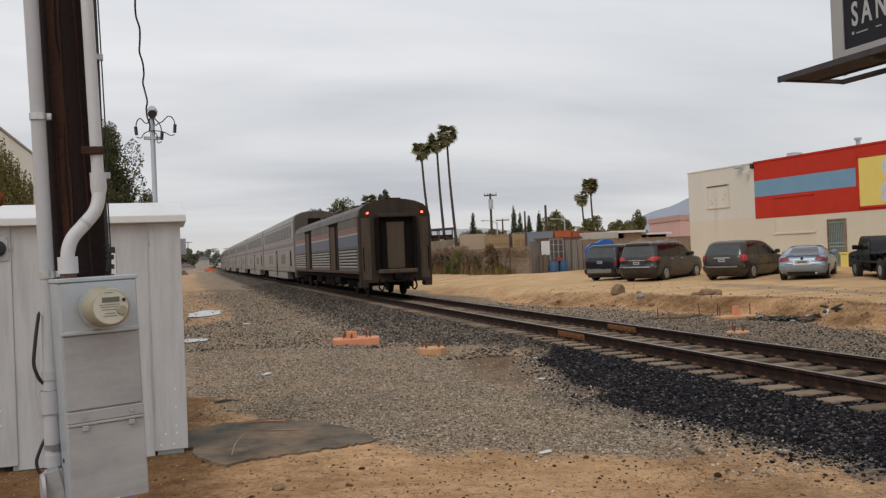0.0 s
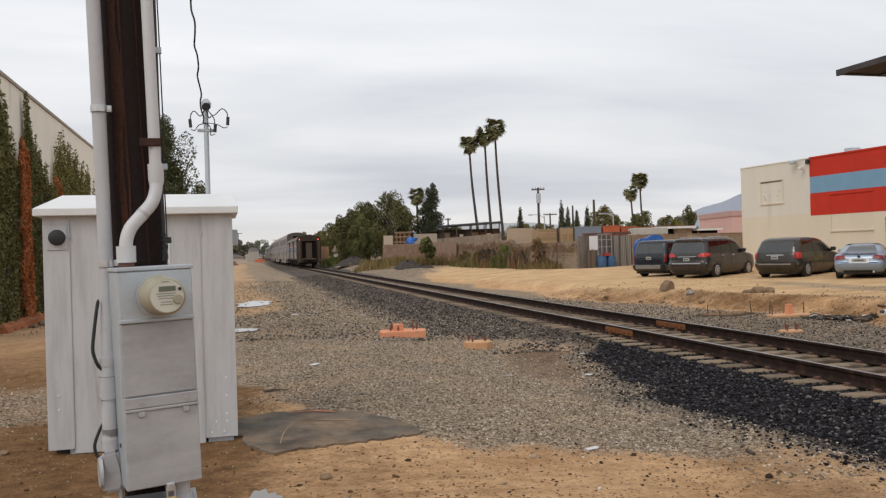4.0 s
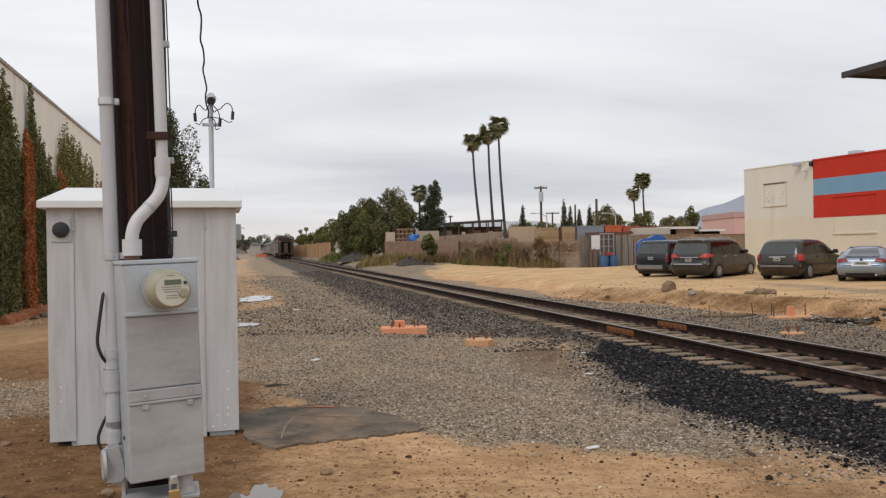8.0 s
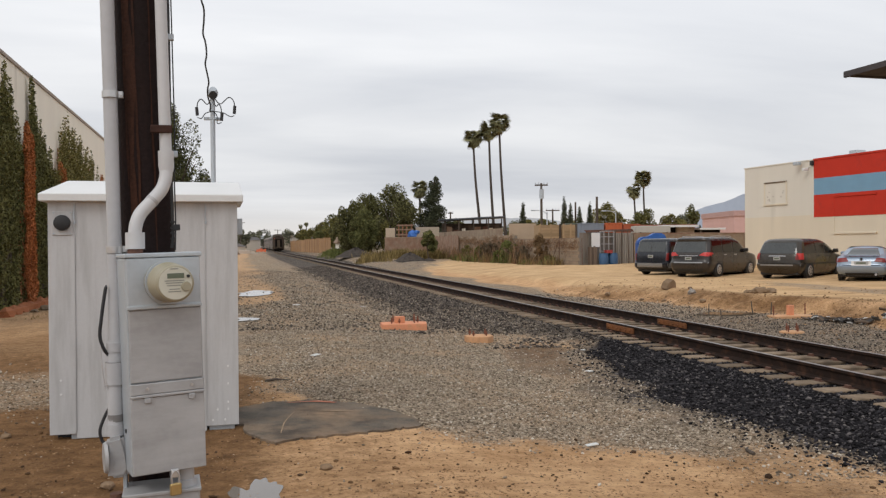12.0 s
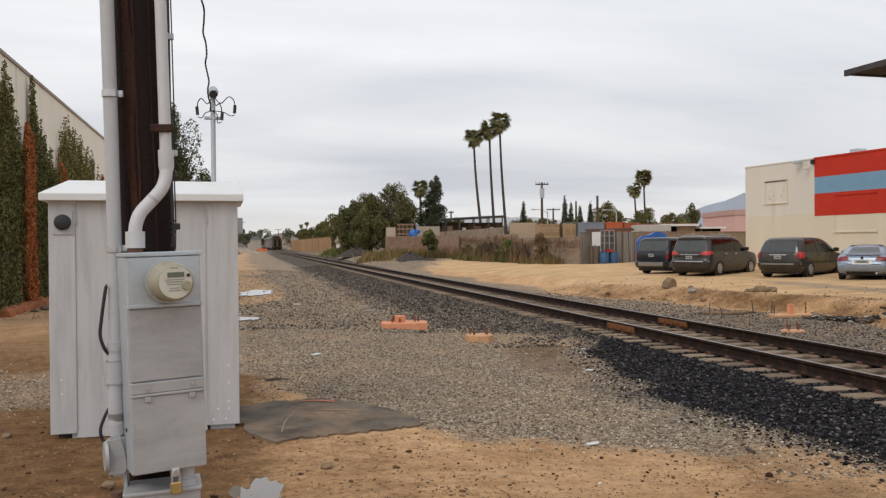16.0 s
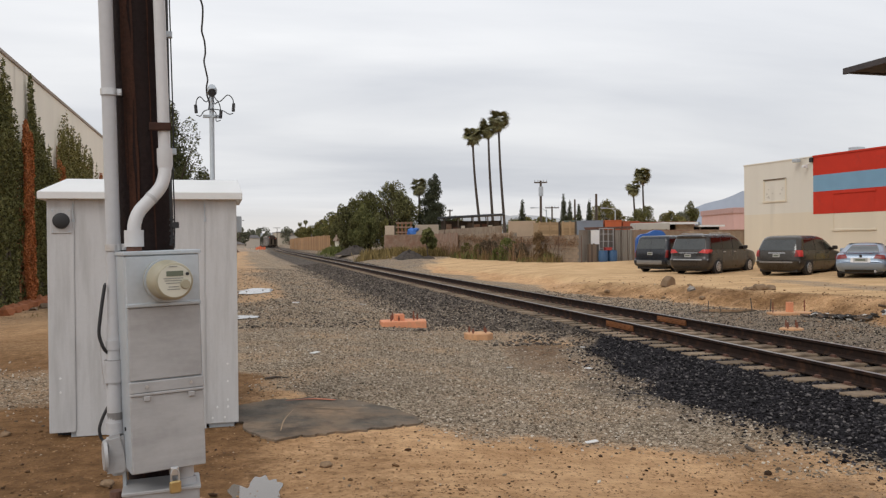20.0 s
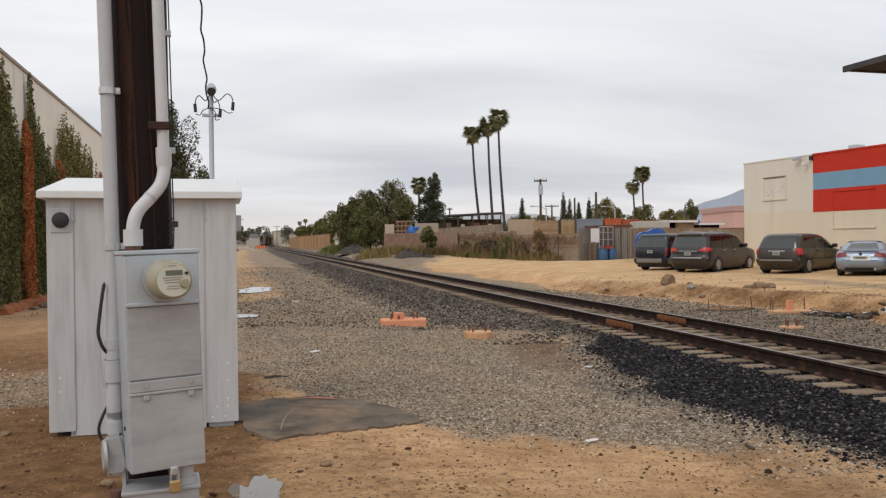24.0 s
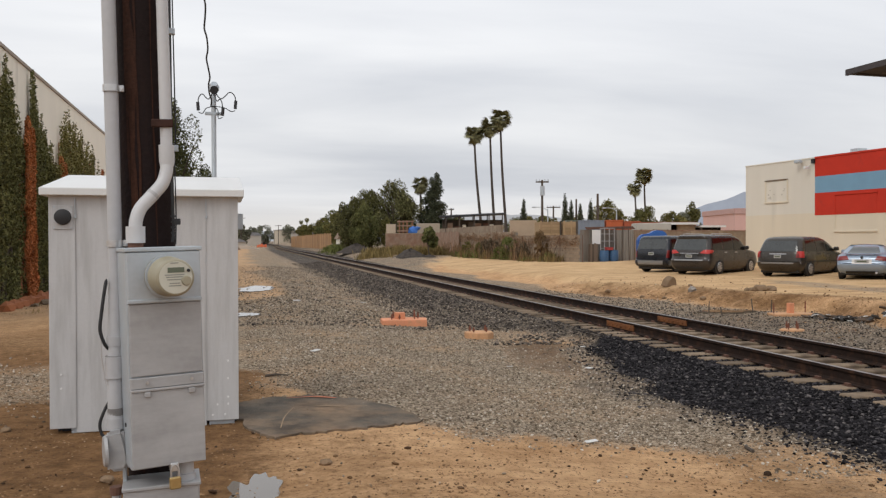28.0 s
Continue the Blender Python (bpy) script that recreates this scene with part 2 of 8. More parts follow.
M_CABINET = mat("grey_white_enamel", (0.52, 0.518, 0.52), 0.5, 0, 0.05, 2.5, 40, 0.05, dirt=(0.36, 0.355, 0.35), dirt_amount=0.62, dirt_scale=9, streak=True)
M_ROOF = mat("white_enamel_roof", (0.70, 0.70, 0.69), 0.42, 0, 0.04, 3, 40, 0.04)
M_GALV = mat("galvanised_sheet", (0.45, 0.49, 0.525), 0.42, 0.35, 0.10, 7, 45, 0.05, dirt=(0.50, 0.52, 0.54), dirt_amount=0.3, dirt_scale=5)
M_GREYPAINT = mat("grey_painted_steel", (0.34, 0.337, 0.34), 0.5, 0.1, 0.12, 7, 40, 0.05, brush=True, dirt=(0.49, 0.488, 0.49), dirt_amount=0.75, dirt_scale=7.5)
M_PVC = mat("grey_plastic_conduit", (0.45, 0.452, 0.465), 0.45, 0, 0.06, 5, 40, 0.03, dirt=(0.36, 0.35, 0.34), dirt_amount=0.2, dirt_scale=5)
M_PVCWHITE = mat("white_plastic_conduit", (0.55, 0.552, 0.56), 0.45, 0, 0.05, 5, 40, 0.03, dirt=(0.42, 0.41, 0.40), dirt_amount=0.22, dirt_scale=5)
M_POLE = mat("tarred_timber_pole", (0.016, 0.010, 0.0095), 0.9, 0, 0.5, 9, 60, 0.5, spec=0.2, dirt=(0.034, 0.015, 0.010), dirt_amount=0.42, dirt_scale=8, streak=True)
M_BLACK = mat("black_cable", (0.02, 0.02, 0.022), 0.6, 0, 0.2, 5, 50, 0.05)
M_STEEL = mat("zinc_strap", (0.55, 0.55, 0.55), 0.35, 0.8, 0.1, 6, 50, 0.05)
M_METER = mat("pale_meter_housing", (0.33, 0.30, 0.215), 0.35, 0, 0.08, 4, 40, 0.02)
M_METERFACE = mat("meter_face", (0.56, 0.545, 0.46), 0.45, 0, 0.04, 4, 40, 0.0)
M_LCD = mat("grey_display", (0.12, 0.14, 0.10), 0.25, 0, 0.05, 4, 40, 0.0)
M_RUSTY = mat("rusty_steel", (0.13, 0.065, 0.045), 0.85, 0.1, 0.3, 6, 50, 0.3)
M_BRASS = mat("brass", (0.5, 0.36, 0.16), 0.4, 0.8, 0.1, 6, 50, 0.05)

# ---- ground ----
TRACK_X = 8.152  # centre line of the track, which runs along y; z = 0 is the rail top


def drift(y):
    """Sideways shift of the line where it eases to the right far off."""
    return 2.9 * smooth01(170, 330, y)


def bank_foot(y):
    """Where the dirt bank beyond the track begins."""
    return 13.2 + 2.5 * math.exp(-((y - 19.6) / 3.2) ** 2) - 0.5 * smooth01(20, 32, y) + 0.6 * math.sin(y * 0.55)


def ballast_foot(y):
    """Left foot of the ballast; a strip of dirt cuts into it at an old crossing."""
    f = float(np.interp(y, (5.5, 6.9, 8.0, 9.6, 12.5, 15.7, 17.0, 19.5, 25.0), (5.9, 5.6, 5.3, 5.2, 5.6, 6.75, 6.5, 4.9, 4.5)))
    return f + 0.1 * math.sin(y * 1.7)


def ground_z(x, y):
    x = x - drift(y) * smooth01(3, 6, x) * smooth01(40, 14, x)
    z = -0.15 - 0.20 * smooth01(0.6, 4.6, x)
    z -= 0.15 * smooth01(-3, -7, x)
    bf = ballast_foot(y)
    z += 0.13 * smooth01(min(bf, 6.3), 6.75, x)
    z -= 0.20 * smooth01(9.5, 11.0, x)
    xb = bank_foot(y)
    rise = smooth01(xb, xb + 1.3 + 1.2 * smooth01(22, 34, y), x)
    z += (0.43 - 0.22 * smooth01(36, 60, y)) * rise
    z += 0.33 * min(1.3, max(0.0, (x - 15) / 13) ** 2.2) * (1 - 0.6 * smooth01(42, 60, y))
    z += 0.40 * smooth01(9.9, 13, x) * smooth01(58, 84, y) * (1 - 0.5 * smooth01(18, 24, x))
    z += 0.34 * smooth01(14.5, 19.5, x) * smooth01(40.5, 48, y) * smooth01(78, 58, y) * smooth01(60, 40, x)
    z += 0.42 * smooth01(9.8, 12.2, x) * smooth01(82, 104, y) * smooth01(60, 30, x)
    z -= 0.05 * smooth01(7.40, 7.62, x) * smooth01(8.90, 8.68, x)
    n = noise.noise(Vector((x * 0.55, y * 0.55, 0.3)))
    n2 = noise.noise(Vector((x * 2.1, y * 2.1, 3.3)))
    bank = rise * (1 - rise) * 4
    calm = smooth01(1.25, 0.95, math.hypot((x - 0.72) / 1.1, (y - 8.7) / 1.15))
    n, n2 = n * (1 - calm), n2 * (1 - calm)
    free = 1 - smooth01(6.2, 6.8, x) * (1 - smooth01(9.5, 10.2, x))
    z += free * (0.02 * n + 0.012 * n2 * (1 - smooth01(15, 40, abs(y))))
    z += bank * (0.17 * n2 + 0.16 * n)
    return z


def zones(x, y):
    """Shares of gravel, dark fresh ballast, old ballast, pale lot sand and darker brown soil, damp by the house."""
    x = x - drift(y) * smooth01(3, 6, x) * smooth01(40, 14, x)
    w = noise.noise(Vector((x * 0.9, y * 0.9, 7.1))) * 0.35 + noise.noise(Vector((x * 3.1, y * 3.1, 2.1))) * 0.18
    bf = ballast_foot(y)
    fresh = smooth01(-0.25, 0.25, x - bf + w * 0.7) * smooth01(11.3, 10.8, x + w) * smooth01(17.2, 15.2, y + w * 2) 
    old = smooth01(-0.3, 0.5, x - bf + w * 0.8) * smooth01(11.6, 10.8, x + w) * (1 - smooth01(17.2, 15.2, y + w * 2))
    old = max(old, 0.9 * smooth01(12, 10.5, x + w) * smooth01(6.5, 7, x) * (1 - fresh))
    # near edge of the gravel pad
    edge = 10.4 - 1.75 * max(0.0, x - 0.5) if x < 2.1 else 7.6 - 0.28 * (x - 2.1)
    left = 0.25 - 0.85 * smooth01(11, 13, y) + 1.5 * smooth01(23, 29, y) * smooth01(52, 40, y) + 0.9 * smooth01(44, 60, y)
    soft = 0.4 + 1.3 * smooth01(14, 40, y)
    w3 = noise.noise(Vector((x * 0.35, y * 0.16, 1.7)))
    grav = smooth01(-0.5, 0.6, y - edge + w * 1.6) * max(smooth01(-soft, soft, x - left + w + w3 * 1.5 * smooth01(16, 30, y)), 0.42 * smooth01(14, 24, y)) * (1 - smooth01(9, 10, x))
    grav *= 1 - 0.40 * smooth01(12.5, 14, y) * smooth01(18.5, 16.5, y) * smooth01(4.4, 5.3, x)
    xb = bank_foot(y)
    gr2 = 0.8 * smooth01(9.5, 10.5, x) * smooth01(xb + 0.5, xb - 0.3, x + w * 1.2)
    bank_ = smooth01(xb - 0.3, xb + 0.4, x) * smooth01(xb + 2.6, xb + 1.4, x + w) * smooth01(40, 29, y)
    far2 = 0.9 * smooth01(9, 10, x) * smooth01(2.0, -2.0, x - 10.0 - 0.36 * (y - 53) + w * 5) * smooth01(38, 52, y + w * 12)
    gr2 = max(gr2, far2)
    grav = max(grav, gr2)
    lot = smooth01(xb + 0.3, xb + 2.2, x + w)
    strip = lot * smooth01(1.0, 0.4, abs(x - 19.2 - 0.10 * (y - 22) + w)) * smooth01(33, 27, y) * 0.55  # old asphalt strip in the lot
    old = max(old, 0.62 * gr2 * smooth01(26, 20, y), 0.42 * far2, 0.70 * smooth01(-1.5, 0.0, x - bf + w * 2.5) * (1 - smooth01(9, 10, x)) * (0.6 + 0.4 * smooth01(24, 20, y)))
    damp = smooth01(1.1, -0.4, x + w) * smooth01(-12, -4, x) * smooth01(24, 10.5, y + w) * 0.9
    # the bank face takes a share of the darker brown soil too
    damp = max(damp, bank_ * (0.55 + w * 1.3), 0.42 * smooth01(2.2, 0.9, x + w) * smooth01(8.6, 7.0, y + w * 2) * smooth01(-12, -4, x))
    # the old crossing: trodden brown dirt in the gravel
    cross = smooth01(1.15, 0.55, math.hypot((x - 5.05 - 0.12 * (y - 13)) / 1.05, (y - 13.4) / 2.7) + w * 0.5)
    damp = max(damp, 0.8 * cross)
    grav, old = grav * (1 - 0.5 * cross), max(old * (1 - 0.4 * cross), 0.42 * cross)
    # darker brown soil below the ballast foot
    damp = max(damp, (0.55 + w) * smooth01(3.2, 4.6, x) * smooth01(9.0, 7.2, y) * smooth01(2, 4, y) * smooth01(9, 7, x))
    # gravel straying over the dirt below the ballast
    grav = max(grav, (0.48 + w * 0.9) * smooth01(3.6, 5.2, x) * smooth01(9.5, 7.5, y) * smooth01(3.0, 4.5, y))
    # thin gravel on the dirt beside the signal house
    grav = max(grav, 0.62 * smooth01(-1.7, -2.3, x + w) * smooth01(9.4, 10.4, y + w) * smooth01(14.0, 12.2, y + w))
    grav = max(grav, smooth01(-1.0, -0.15, x - bf + w * 1.4) * smooth01(1.0, 0.2, x - bf) * 0.75)
    return grav, fresh, old, lot, damp, strip


def grid_lines(dense0, dense1, step, mid0, mid1, mstep, far):
    g = list(np.arange(dense0, dense1 + 1e-6, step))
    a = dense0
    while a > mid0:
        a -= mstep
        g.insert(0, a)
    b = dense1
    while b < mid1:
        b += mstep
        g.append(b)
    for k in (1.6, 2.5, 4, 8, 16, 40):
        g.insert(0, a - far * k / 16)
        g.append(b + far * k / 16)
    return g


gx = grid_lines(-3.0, 17.0, 0.16, -16, 46, 1.0, 1500)
gy = grid_lines(4.0, 32.0, 0.20, -14, 130, 1.6, 1500)
nx, ny = len(gx), len(gy)
verts, attr = [], []
for y in gy:
    for x in gx:
        verts.append((x, y, ground_z(x, y)))
        attr.append(zones(x, y))
faces = [(j * nx + i, j * nx + i + 1, (j + 1) * nx + i + 1, (j + 1) * nx + i) for j in range(ny - 1) for i in range(nx - 1)]
g_me = bpy.data.meshes.new("ground")
g_me.from_pydata(verts, [], faces)
g_me.polygons.foreach_set("use_smooth", [True] * len(faces))
attr = np.array(attr)
for k, nm in enumerate(("gravel", "fresh", "old", "lot", "damp", "strip")):
    a = g_me.attributes.new(nm, "FLOAT", "POINT")
    a.data.foreach_set("value", attr[:, k].astype(np.float32))


def ground_material():
    m = bpy.data.materials.new("dirt_gravel_and_ballast")
    m.use_nodes = True
    n, l = m.node_tree.nodes, m.node_tree.links
    p = n["Principled BSDF"]
    p.inputs["Roughness"].default_value = 0.92
    p.inputs["Specular IOR Level"].default_value = 0.12
    co = n.new("ShaderNodeTexCoord")

    def nz(scale, detail=5.0, rough=0.6):
        t = n.new("ShaderNodeTexNoise")
        t.inputs["Scale"].default_value, t.inputs["Detail"].default_value, t.inputs["Roughness"].default_value = scale, detail, rough
        l.new(co.outputs["Object"], t.inputs["Vector"])
        return t.outputs["Fac"]

    def ramp(src, *stops):
        r = n.new("ShaderNodeValToRGB")
        while len(r.color_ramp.elements) < len(stops):
            r.color_ramp.elements.new(0.5)
        for e, (pos, c) in zip(r.color_ramp.elements, stops):
            e.position, e.color = pos, (*c, 1)
        l.new(src, r.inputs[0])
        return r.outputs[0]

    def mixc(f, a, b):
        x = n.new("ShaderNodeMix"); x.data_type = "RGBA"
        l.new(f, x.inputs[0]); l.new(a, x.inputs[6]); l.new(b, x.inputs[7])
        return x.outputs[2]

    def share(nm, grit=0.5):
        a = n.new("ShaderNodeAttribute"); a.attribute_name = nm
        s = n.new("ShaderNodeMath"); s.operation = "MULTIPLY_ADD"
        s.inputs[1].default_value = grit
        sb = n.new("ShaderNodeMath"); sb.operation = "SUBTRACT"; sb.inputs[1].default_value = 0.5
        l.new(edge, sb.inputs[0]); l.new(sb.outputs[0], s.inputs[0]); l.new(a.outputs["Fac"], s.inputs[2])
        r = n.new("ShaderNodeMapRange")
        r.inputs["From Min"].default_value, r.inputs["From Max"].default_value = 0.25, 0.75
        l.new(s.outputs[0], r.inputs["Value"])
        return r.outputs[0]

    def cells(scale):
        v = n.new("ShaderNodeTexVoronoi")
        v.inputs["Scale"].default_value = scale
        l.new(co.outputs["Object"], v.inputs["Vector"])
        sp = n.new("ShaderNodeSeparateColor")
        l.new(v.outputs["Color"], sp.inputs[0])
        return sp.outputs[0], v.outputs["Distance"]

    def streaks(a, b):
        mp = n.new("ShaderNodeMapping")
        mp.inputs["Scale"].default_value = (a, b, 1.0)
        mp.inputs["Rotation"].default_value = (0, 0, 0.12)
        l.new(co.outputs["Object"], mp.inputs[0])
        t = n.new("ShaderNodeTexNoise")
        t.inputs["Scale"].default_value, t.inputs["Detail"].default_value, t.inputs["Roughness"].default_value = 1.6, 7.0, 0.68
        l.new(mp.outputs[0], t.inputs["Vector"])
        return t.outputs["Fac"]

    edge = nz(14, 8, 0.7)
    broad, mid, fine = nz(0.7, 6), nz(5, 6), nz(60, 4, 0.7)
    grit = nz(24, 8, 0.78)
    drag = streaks(0.5, 2.6)
    dirt = mixc(fine, ramp(mid, (0.28, (0.30, 0.160, 0.072)), (0.48, (0.55, 0.330, 0.168)), (0.72, (0.78, 0.510, 0.290))), ramp(broad, (0.35, (0.44, 0.250, 0.118)), (0.65, (0.74, 0.475, 0.262))))
    dirt = mixc(ramp(grit, (0.36, (1, 1, 1)), (0.47, (0, 0, 0))), dirt, ramp(mid, (0.3, (0.11, 0.055, 0.024)), (0.7, (0.24, 0.128, 0.060))))
    dirt = mixc(ramp(drag, (0.34, (0.35, 0.35, 0.35)), (0.47, (0, 0, 0))), dirt, ramp(fine, (0.3, (0.22, 0.112, 0.048)), (0.7, (0.36, 0.195, 0.090))))
    sand = mixc(mid, ramp(broad, (0.35, (0.48, 0.300, 0.145)), (0.65, (0.72, 0.495, 0.275))), ramp(fine, (0.3, (0.40, 0.245, 0.115)), (0.7, (0.74, 0.520, 0.305))))
    sand = mixc(ramp(streaks(0.16, 1.5), (0.36, (0.75, 0.75, 0.75)), (0.49, (0, 0, 0))), sand, ramp(fine, (0.3, (0.27, 0.155, 0.072)), (0.7, (0.42, 0.255, 0.125))))
    c1, d1 = cells(30)
    c1b, d1b = cells(62)
    gravel = mixc(nz(22, 3), ramp(c1, (0.0, (0.055, 0.039, 0.025)), (0.5, (0.28, 0.212, 0.145)), (1.0, (0.70, 0.575, 0.43))), ramp(c1b, (0.0, (0.06, 0.043, 0.028)), (0.6, (0.30, 0.228, 0.157)), (1.0, (0.80, 0.665, 0.51))))
    gravel = mixc(ramp(broad, (0.45, (0, 0, 0)), (0.75, (0.5, 0.5, 0.5))), gravel, dirt)
    c2, d2 = cells(17)
    fresh = ramp(c2, (0.0, (0.006, 0.005, 0.006)), (0.7, (0.022, 0.020, 0.022)), (1.0, (0.06, 0.055, 0.056)))
    old = mixc(ramp(broad, (0.4, (0.1, 0.1, 0.1)), (0.7, (0.6, 0.6, 0.6))), ramp(c2, (0.0, (0.026, 0.022, 0.019)), (0.6, (0.098, 0.082, 0.070)), (1.0, (0.27, 0.225, 0.185))), ramp(c1, (0.0, (0.05, 0.04, 0.032)), (1.0, (0.20, 0.162, 0.128))))
    damp = mixc(ramp(grit, (0.36, (0.8, 0.8, 0.8)), (0.52, (0, 0, 0))), ramp(mid, (0.3, (0.13, 0.068, 0.028)), (0.7, (0.31, 0.172, 0.080))), ramp(fine, (0.3, (0.07, 0.036, 0.017)), (0.7, (0.14, 0.075, 0.036))))
    asphalt = ramp(fine, (0.3, (0.15, 0.135, 0.115)), (0.7, (0.27, 0.245, 0.21)))
    col = mixc(share("lot"), dirt, sand)
    col = mixc(share("strip", 0.9), col, asphalt)
    col = mixc(share("damp", 0.8), col, damp)
    col = mixc(share("gravel", 1.0), col, gravel)
    col = mixc(share("old"), col, old)
    col = mixc(share("fresh"), col, fresh)
    l.new(col, p.inputs["Base Color"])
    # relief: stones where there are stones, clods elsewhere
    hm = n.new("ShaderNodeMix"); hm.data_type = "FLOAT"
    clod = n.new("ShaderNodeMix"); clod.data_type = "FLOAT"; clod.inputs[0].default_value = 0.7
    l.new(fine, clod.inputs[2]); l.new(grit, clod.inputs[3])
    l.new(share("gravel"), hm.inputs[0]); l.new(clod.outputs[0], hm.inputs[2])
    inv = n.new("ShaderNodeMath"); inv.operation = "MULTIPLY_ADD"; inv.inputs[1].default_value, inv.inputs[2].default_value = -1.6, 1.0
    l.new(d1, inv.inputs[0]); l.new(inv.outputs[0], hm.inputs[3])
    hb = n.new("ShaderNodeMix"); hb.data_type = "FLOAT"
    mx = n.new("ShaderNodeMath"); mx.operation = "MAXIMUM"
    l.new(share("fresh"), mx.inputs[0]); l.new(share("old"), mx.inputs[1])
    inv2 = n.new("ShaderNodeMath"); inv2.operation = "MULTIPLY_ADD"; inv2.inputs[1].default_value, inv2.inputs[2].default_value = -2.4, 1.5
    l.new(d2, inv2.inputs[0])
    l.new(mx.outputs[0], hb.inputs[0]); l.new(hm.outputs[0], hb.inputs[2]); l.new(inv2.outputs[0], hb.inputs[3])
    bp = n.new("ShaderNodeBump")
    bp.inputs["Strength"].default_value, bp.inputs["Distance"].default_value = 0.9, 0.035
    l.new(hb.outputs[0], bp.inputs["Height"]); l.new(bp.outputs[0], p.inputs["Normal"])
    return m


g_me.materials.append(ground_material())
ground = tagged(new("ground", g_me), "tan dirt with grey gravel and dark railway ballast", "ground", kind="structure")


# ---- railway track ----
def rail_outline(x):
    h = [(0.036, 0.0), (0.037, -0.03), (0.030, -0.042), (0.010, -0.055), (0.009, -0.14), (0.030, -0.165), (0.072, -0.175), (0.072, -0.186)]
    return [(x + a, b) for a, b in h] + [(x - a, b) for a, b in reversed(h)]


def along_track(outline):
    """An outline swept along the line, with its far easing."""
    bm = bmesh.new()
    rows = [[bm.verts.new((x + drift(y), y, z)) for x, z in outline] for y in (-60, 0, 100, 170, 185, 200, 215, 230, 250, 270, 285, 300, 315, 330, 600, 1400)]
    n = len(outline)
    for A, C in zip(rows, rows[1:]):
        for k in range(n):
            bm.faces.new((A[k], A[(k + 1) % n], C[(k + 1) % n], C[k]))
    bm.faces.new(rows[0][::-1])
    bm.faces.new(rows[-1])
    bmesh.ops.recalc_face_normals(bm, faces=bm.faces[:])
    return bm


track = tagged(thing("railway_track", "", ""), "rusty steel rails on pale ties in dark ballast", "railway track", kind="structure")
for sx in (-0.7525, 0.7525):
    rail = part("rail", along_track(rail_outline(TRACK_X + sx)), M_RAIL, track, "rusty steel rail")
    part("rail_head", along_track([(TRACK_X + sx + 0.03, 0.0035), (TRACK_X + sx + 0.03, 0.0), (TRACK_X + sx - 0.03, 0.0), (TRACK_X + sx - 0.03, 0.0035)]), M_RAILTOP, rail, "worn bright running surface")
TIE_STEP, TIE_0 = 0.533, 8.43
tie_bm = bmesh.new()
box(tie_bm, -1.28, 1.28, -0.125, 0.125, -0.12, 0.0, 0.012)
tie_me = mesh_of("tie", tie_bm, M_TIE)
clip_bm = bmesh.new()
for sx in (-0.7525, 0.7525):
    box(clip_bm, sx - 0.13, sx + 0.13, -0.075, 0.075, -0.004, 0.010)
    for s2 in (-1, 1):
        box(clip_bm, sx + s2 * 0.105 - 0.022, sx + s2 * 0.105 + 0.022, -0.045, 0.045, 0.006, 0.040, 0.006)
clip_me = mesh_of("rail_clips", clip_bm, M_RUSTY)
far_ties = bmesh.new()
rnd = random.Random(4)
for i in range(-90, 700):
    y = TIE_0 + i * TIE_STEP
    dz = rnd.uniform(-0.008, 0.004)
    dx = rnd.uniform(-0.05, 0.04)
    if -4 <= i < 120:
        t = new("tie", tie_me)
        t.parent = track
        t.matrix_basis = pose(TRACK_X + dx, y + rnd.uniform(-0.02, 0.02), -0.187 + dz, 0, 0, rnd.uniform(-0.7, 0.7))
        c = new("rail_clips", clip_me)
        c.parent = t
        c.matrix_basis = pose(-dx, 0, 0)
    else:
        box(far_ties, TRACK_X - 1.28 + dx + drift(y), TRACK_X + 1.28 + dx + drift(y), y - 0.12, y + 0.12, -0.31, -0.187 + dz)
o = part("far_ties", far_ties, M_TIE, track)
o["kind"] = "stuff"
for sx, y0 in ((-0.7525, 15.0), (0.7525, 15.65)):
    xx = TRACK_X + sx
    jb = part("joint_bar", B(xx - 0.047, xx - 0.012, y0, y0 + 1.22, -0.150, -0.038, 0.006), M_BARS, track, "orange-marked steel joint bar")
    for k in range(6):
        part("bolt", T([(xx - 0.047, y0 + 0.12 + k * 0.196, -0.095), (xx - 0.075, y0 + 0.12 + k * 0.196, -0.095)], 0.018, 6), M_BARS, jb)
    part("joint_bar", B(xx + 0.012, xx + 0.047, y0, y0 + 1.22, -0.150, -0.038, 0.006), M_BARS, track, "orange-marked steel joint bar")

# ---- near things: pole, meter panel, signal house ----
POLE = pose(-0.334, 3.494, -0.16, 0, 0, 5) @ pose(0, 0, 0, 0, -1.35, 0)


def disc(bm, c, r, y0, y1, seg=28, r2=None):
    """A round body along y."""
    return tube(bm, [(c[0], y0, c[1]), (c[0], y1, c[1])], [r, r if r2 is None else r2], seg)


def clamp(parent, p, r, material, ear=1):
    bm = bmesh.new()
    tube(bm, [(p[0], p[1], p[2] - 0.013), (p[0], p[1], p[2] + 0.013)], r + 0.005, 18)
    x0, x1 = sorted((p[0] + ear * r, p[0] + ear * (r + 0.020)))
    box(bm, x0, x1, p[1] - 0.008, p[1] + 0.02, p[2] - 0.013, p[2] + 0.013, 0.002)
    c = part("strap", bm, material, parent, "metal pipe strap", smooth=True)
    xe = p[0] + ear * (r + 0.012)
    part("screw", T([(xe, p[1] - 0.014, p[2]), (xe, p[1] - 0.006, p[2])], 0.006, 8), material, c)


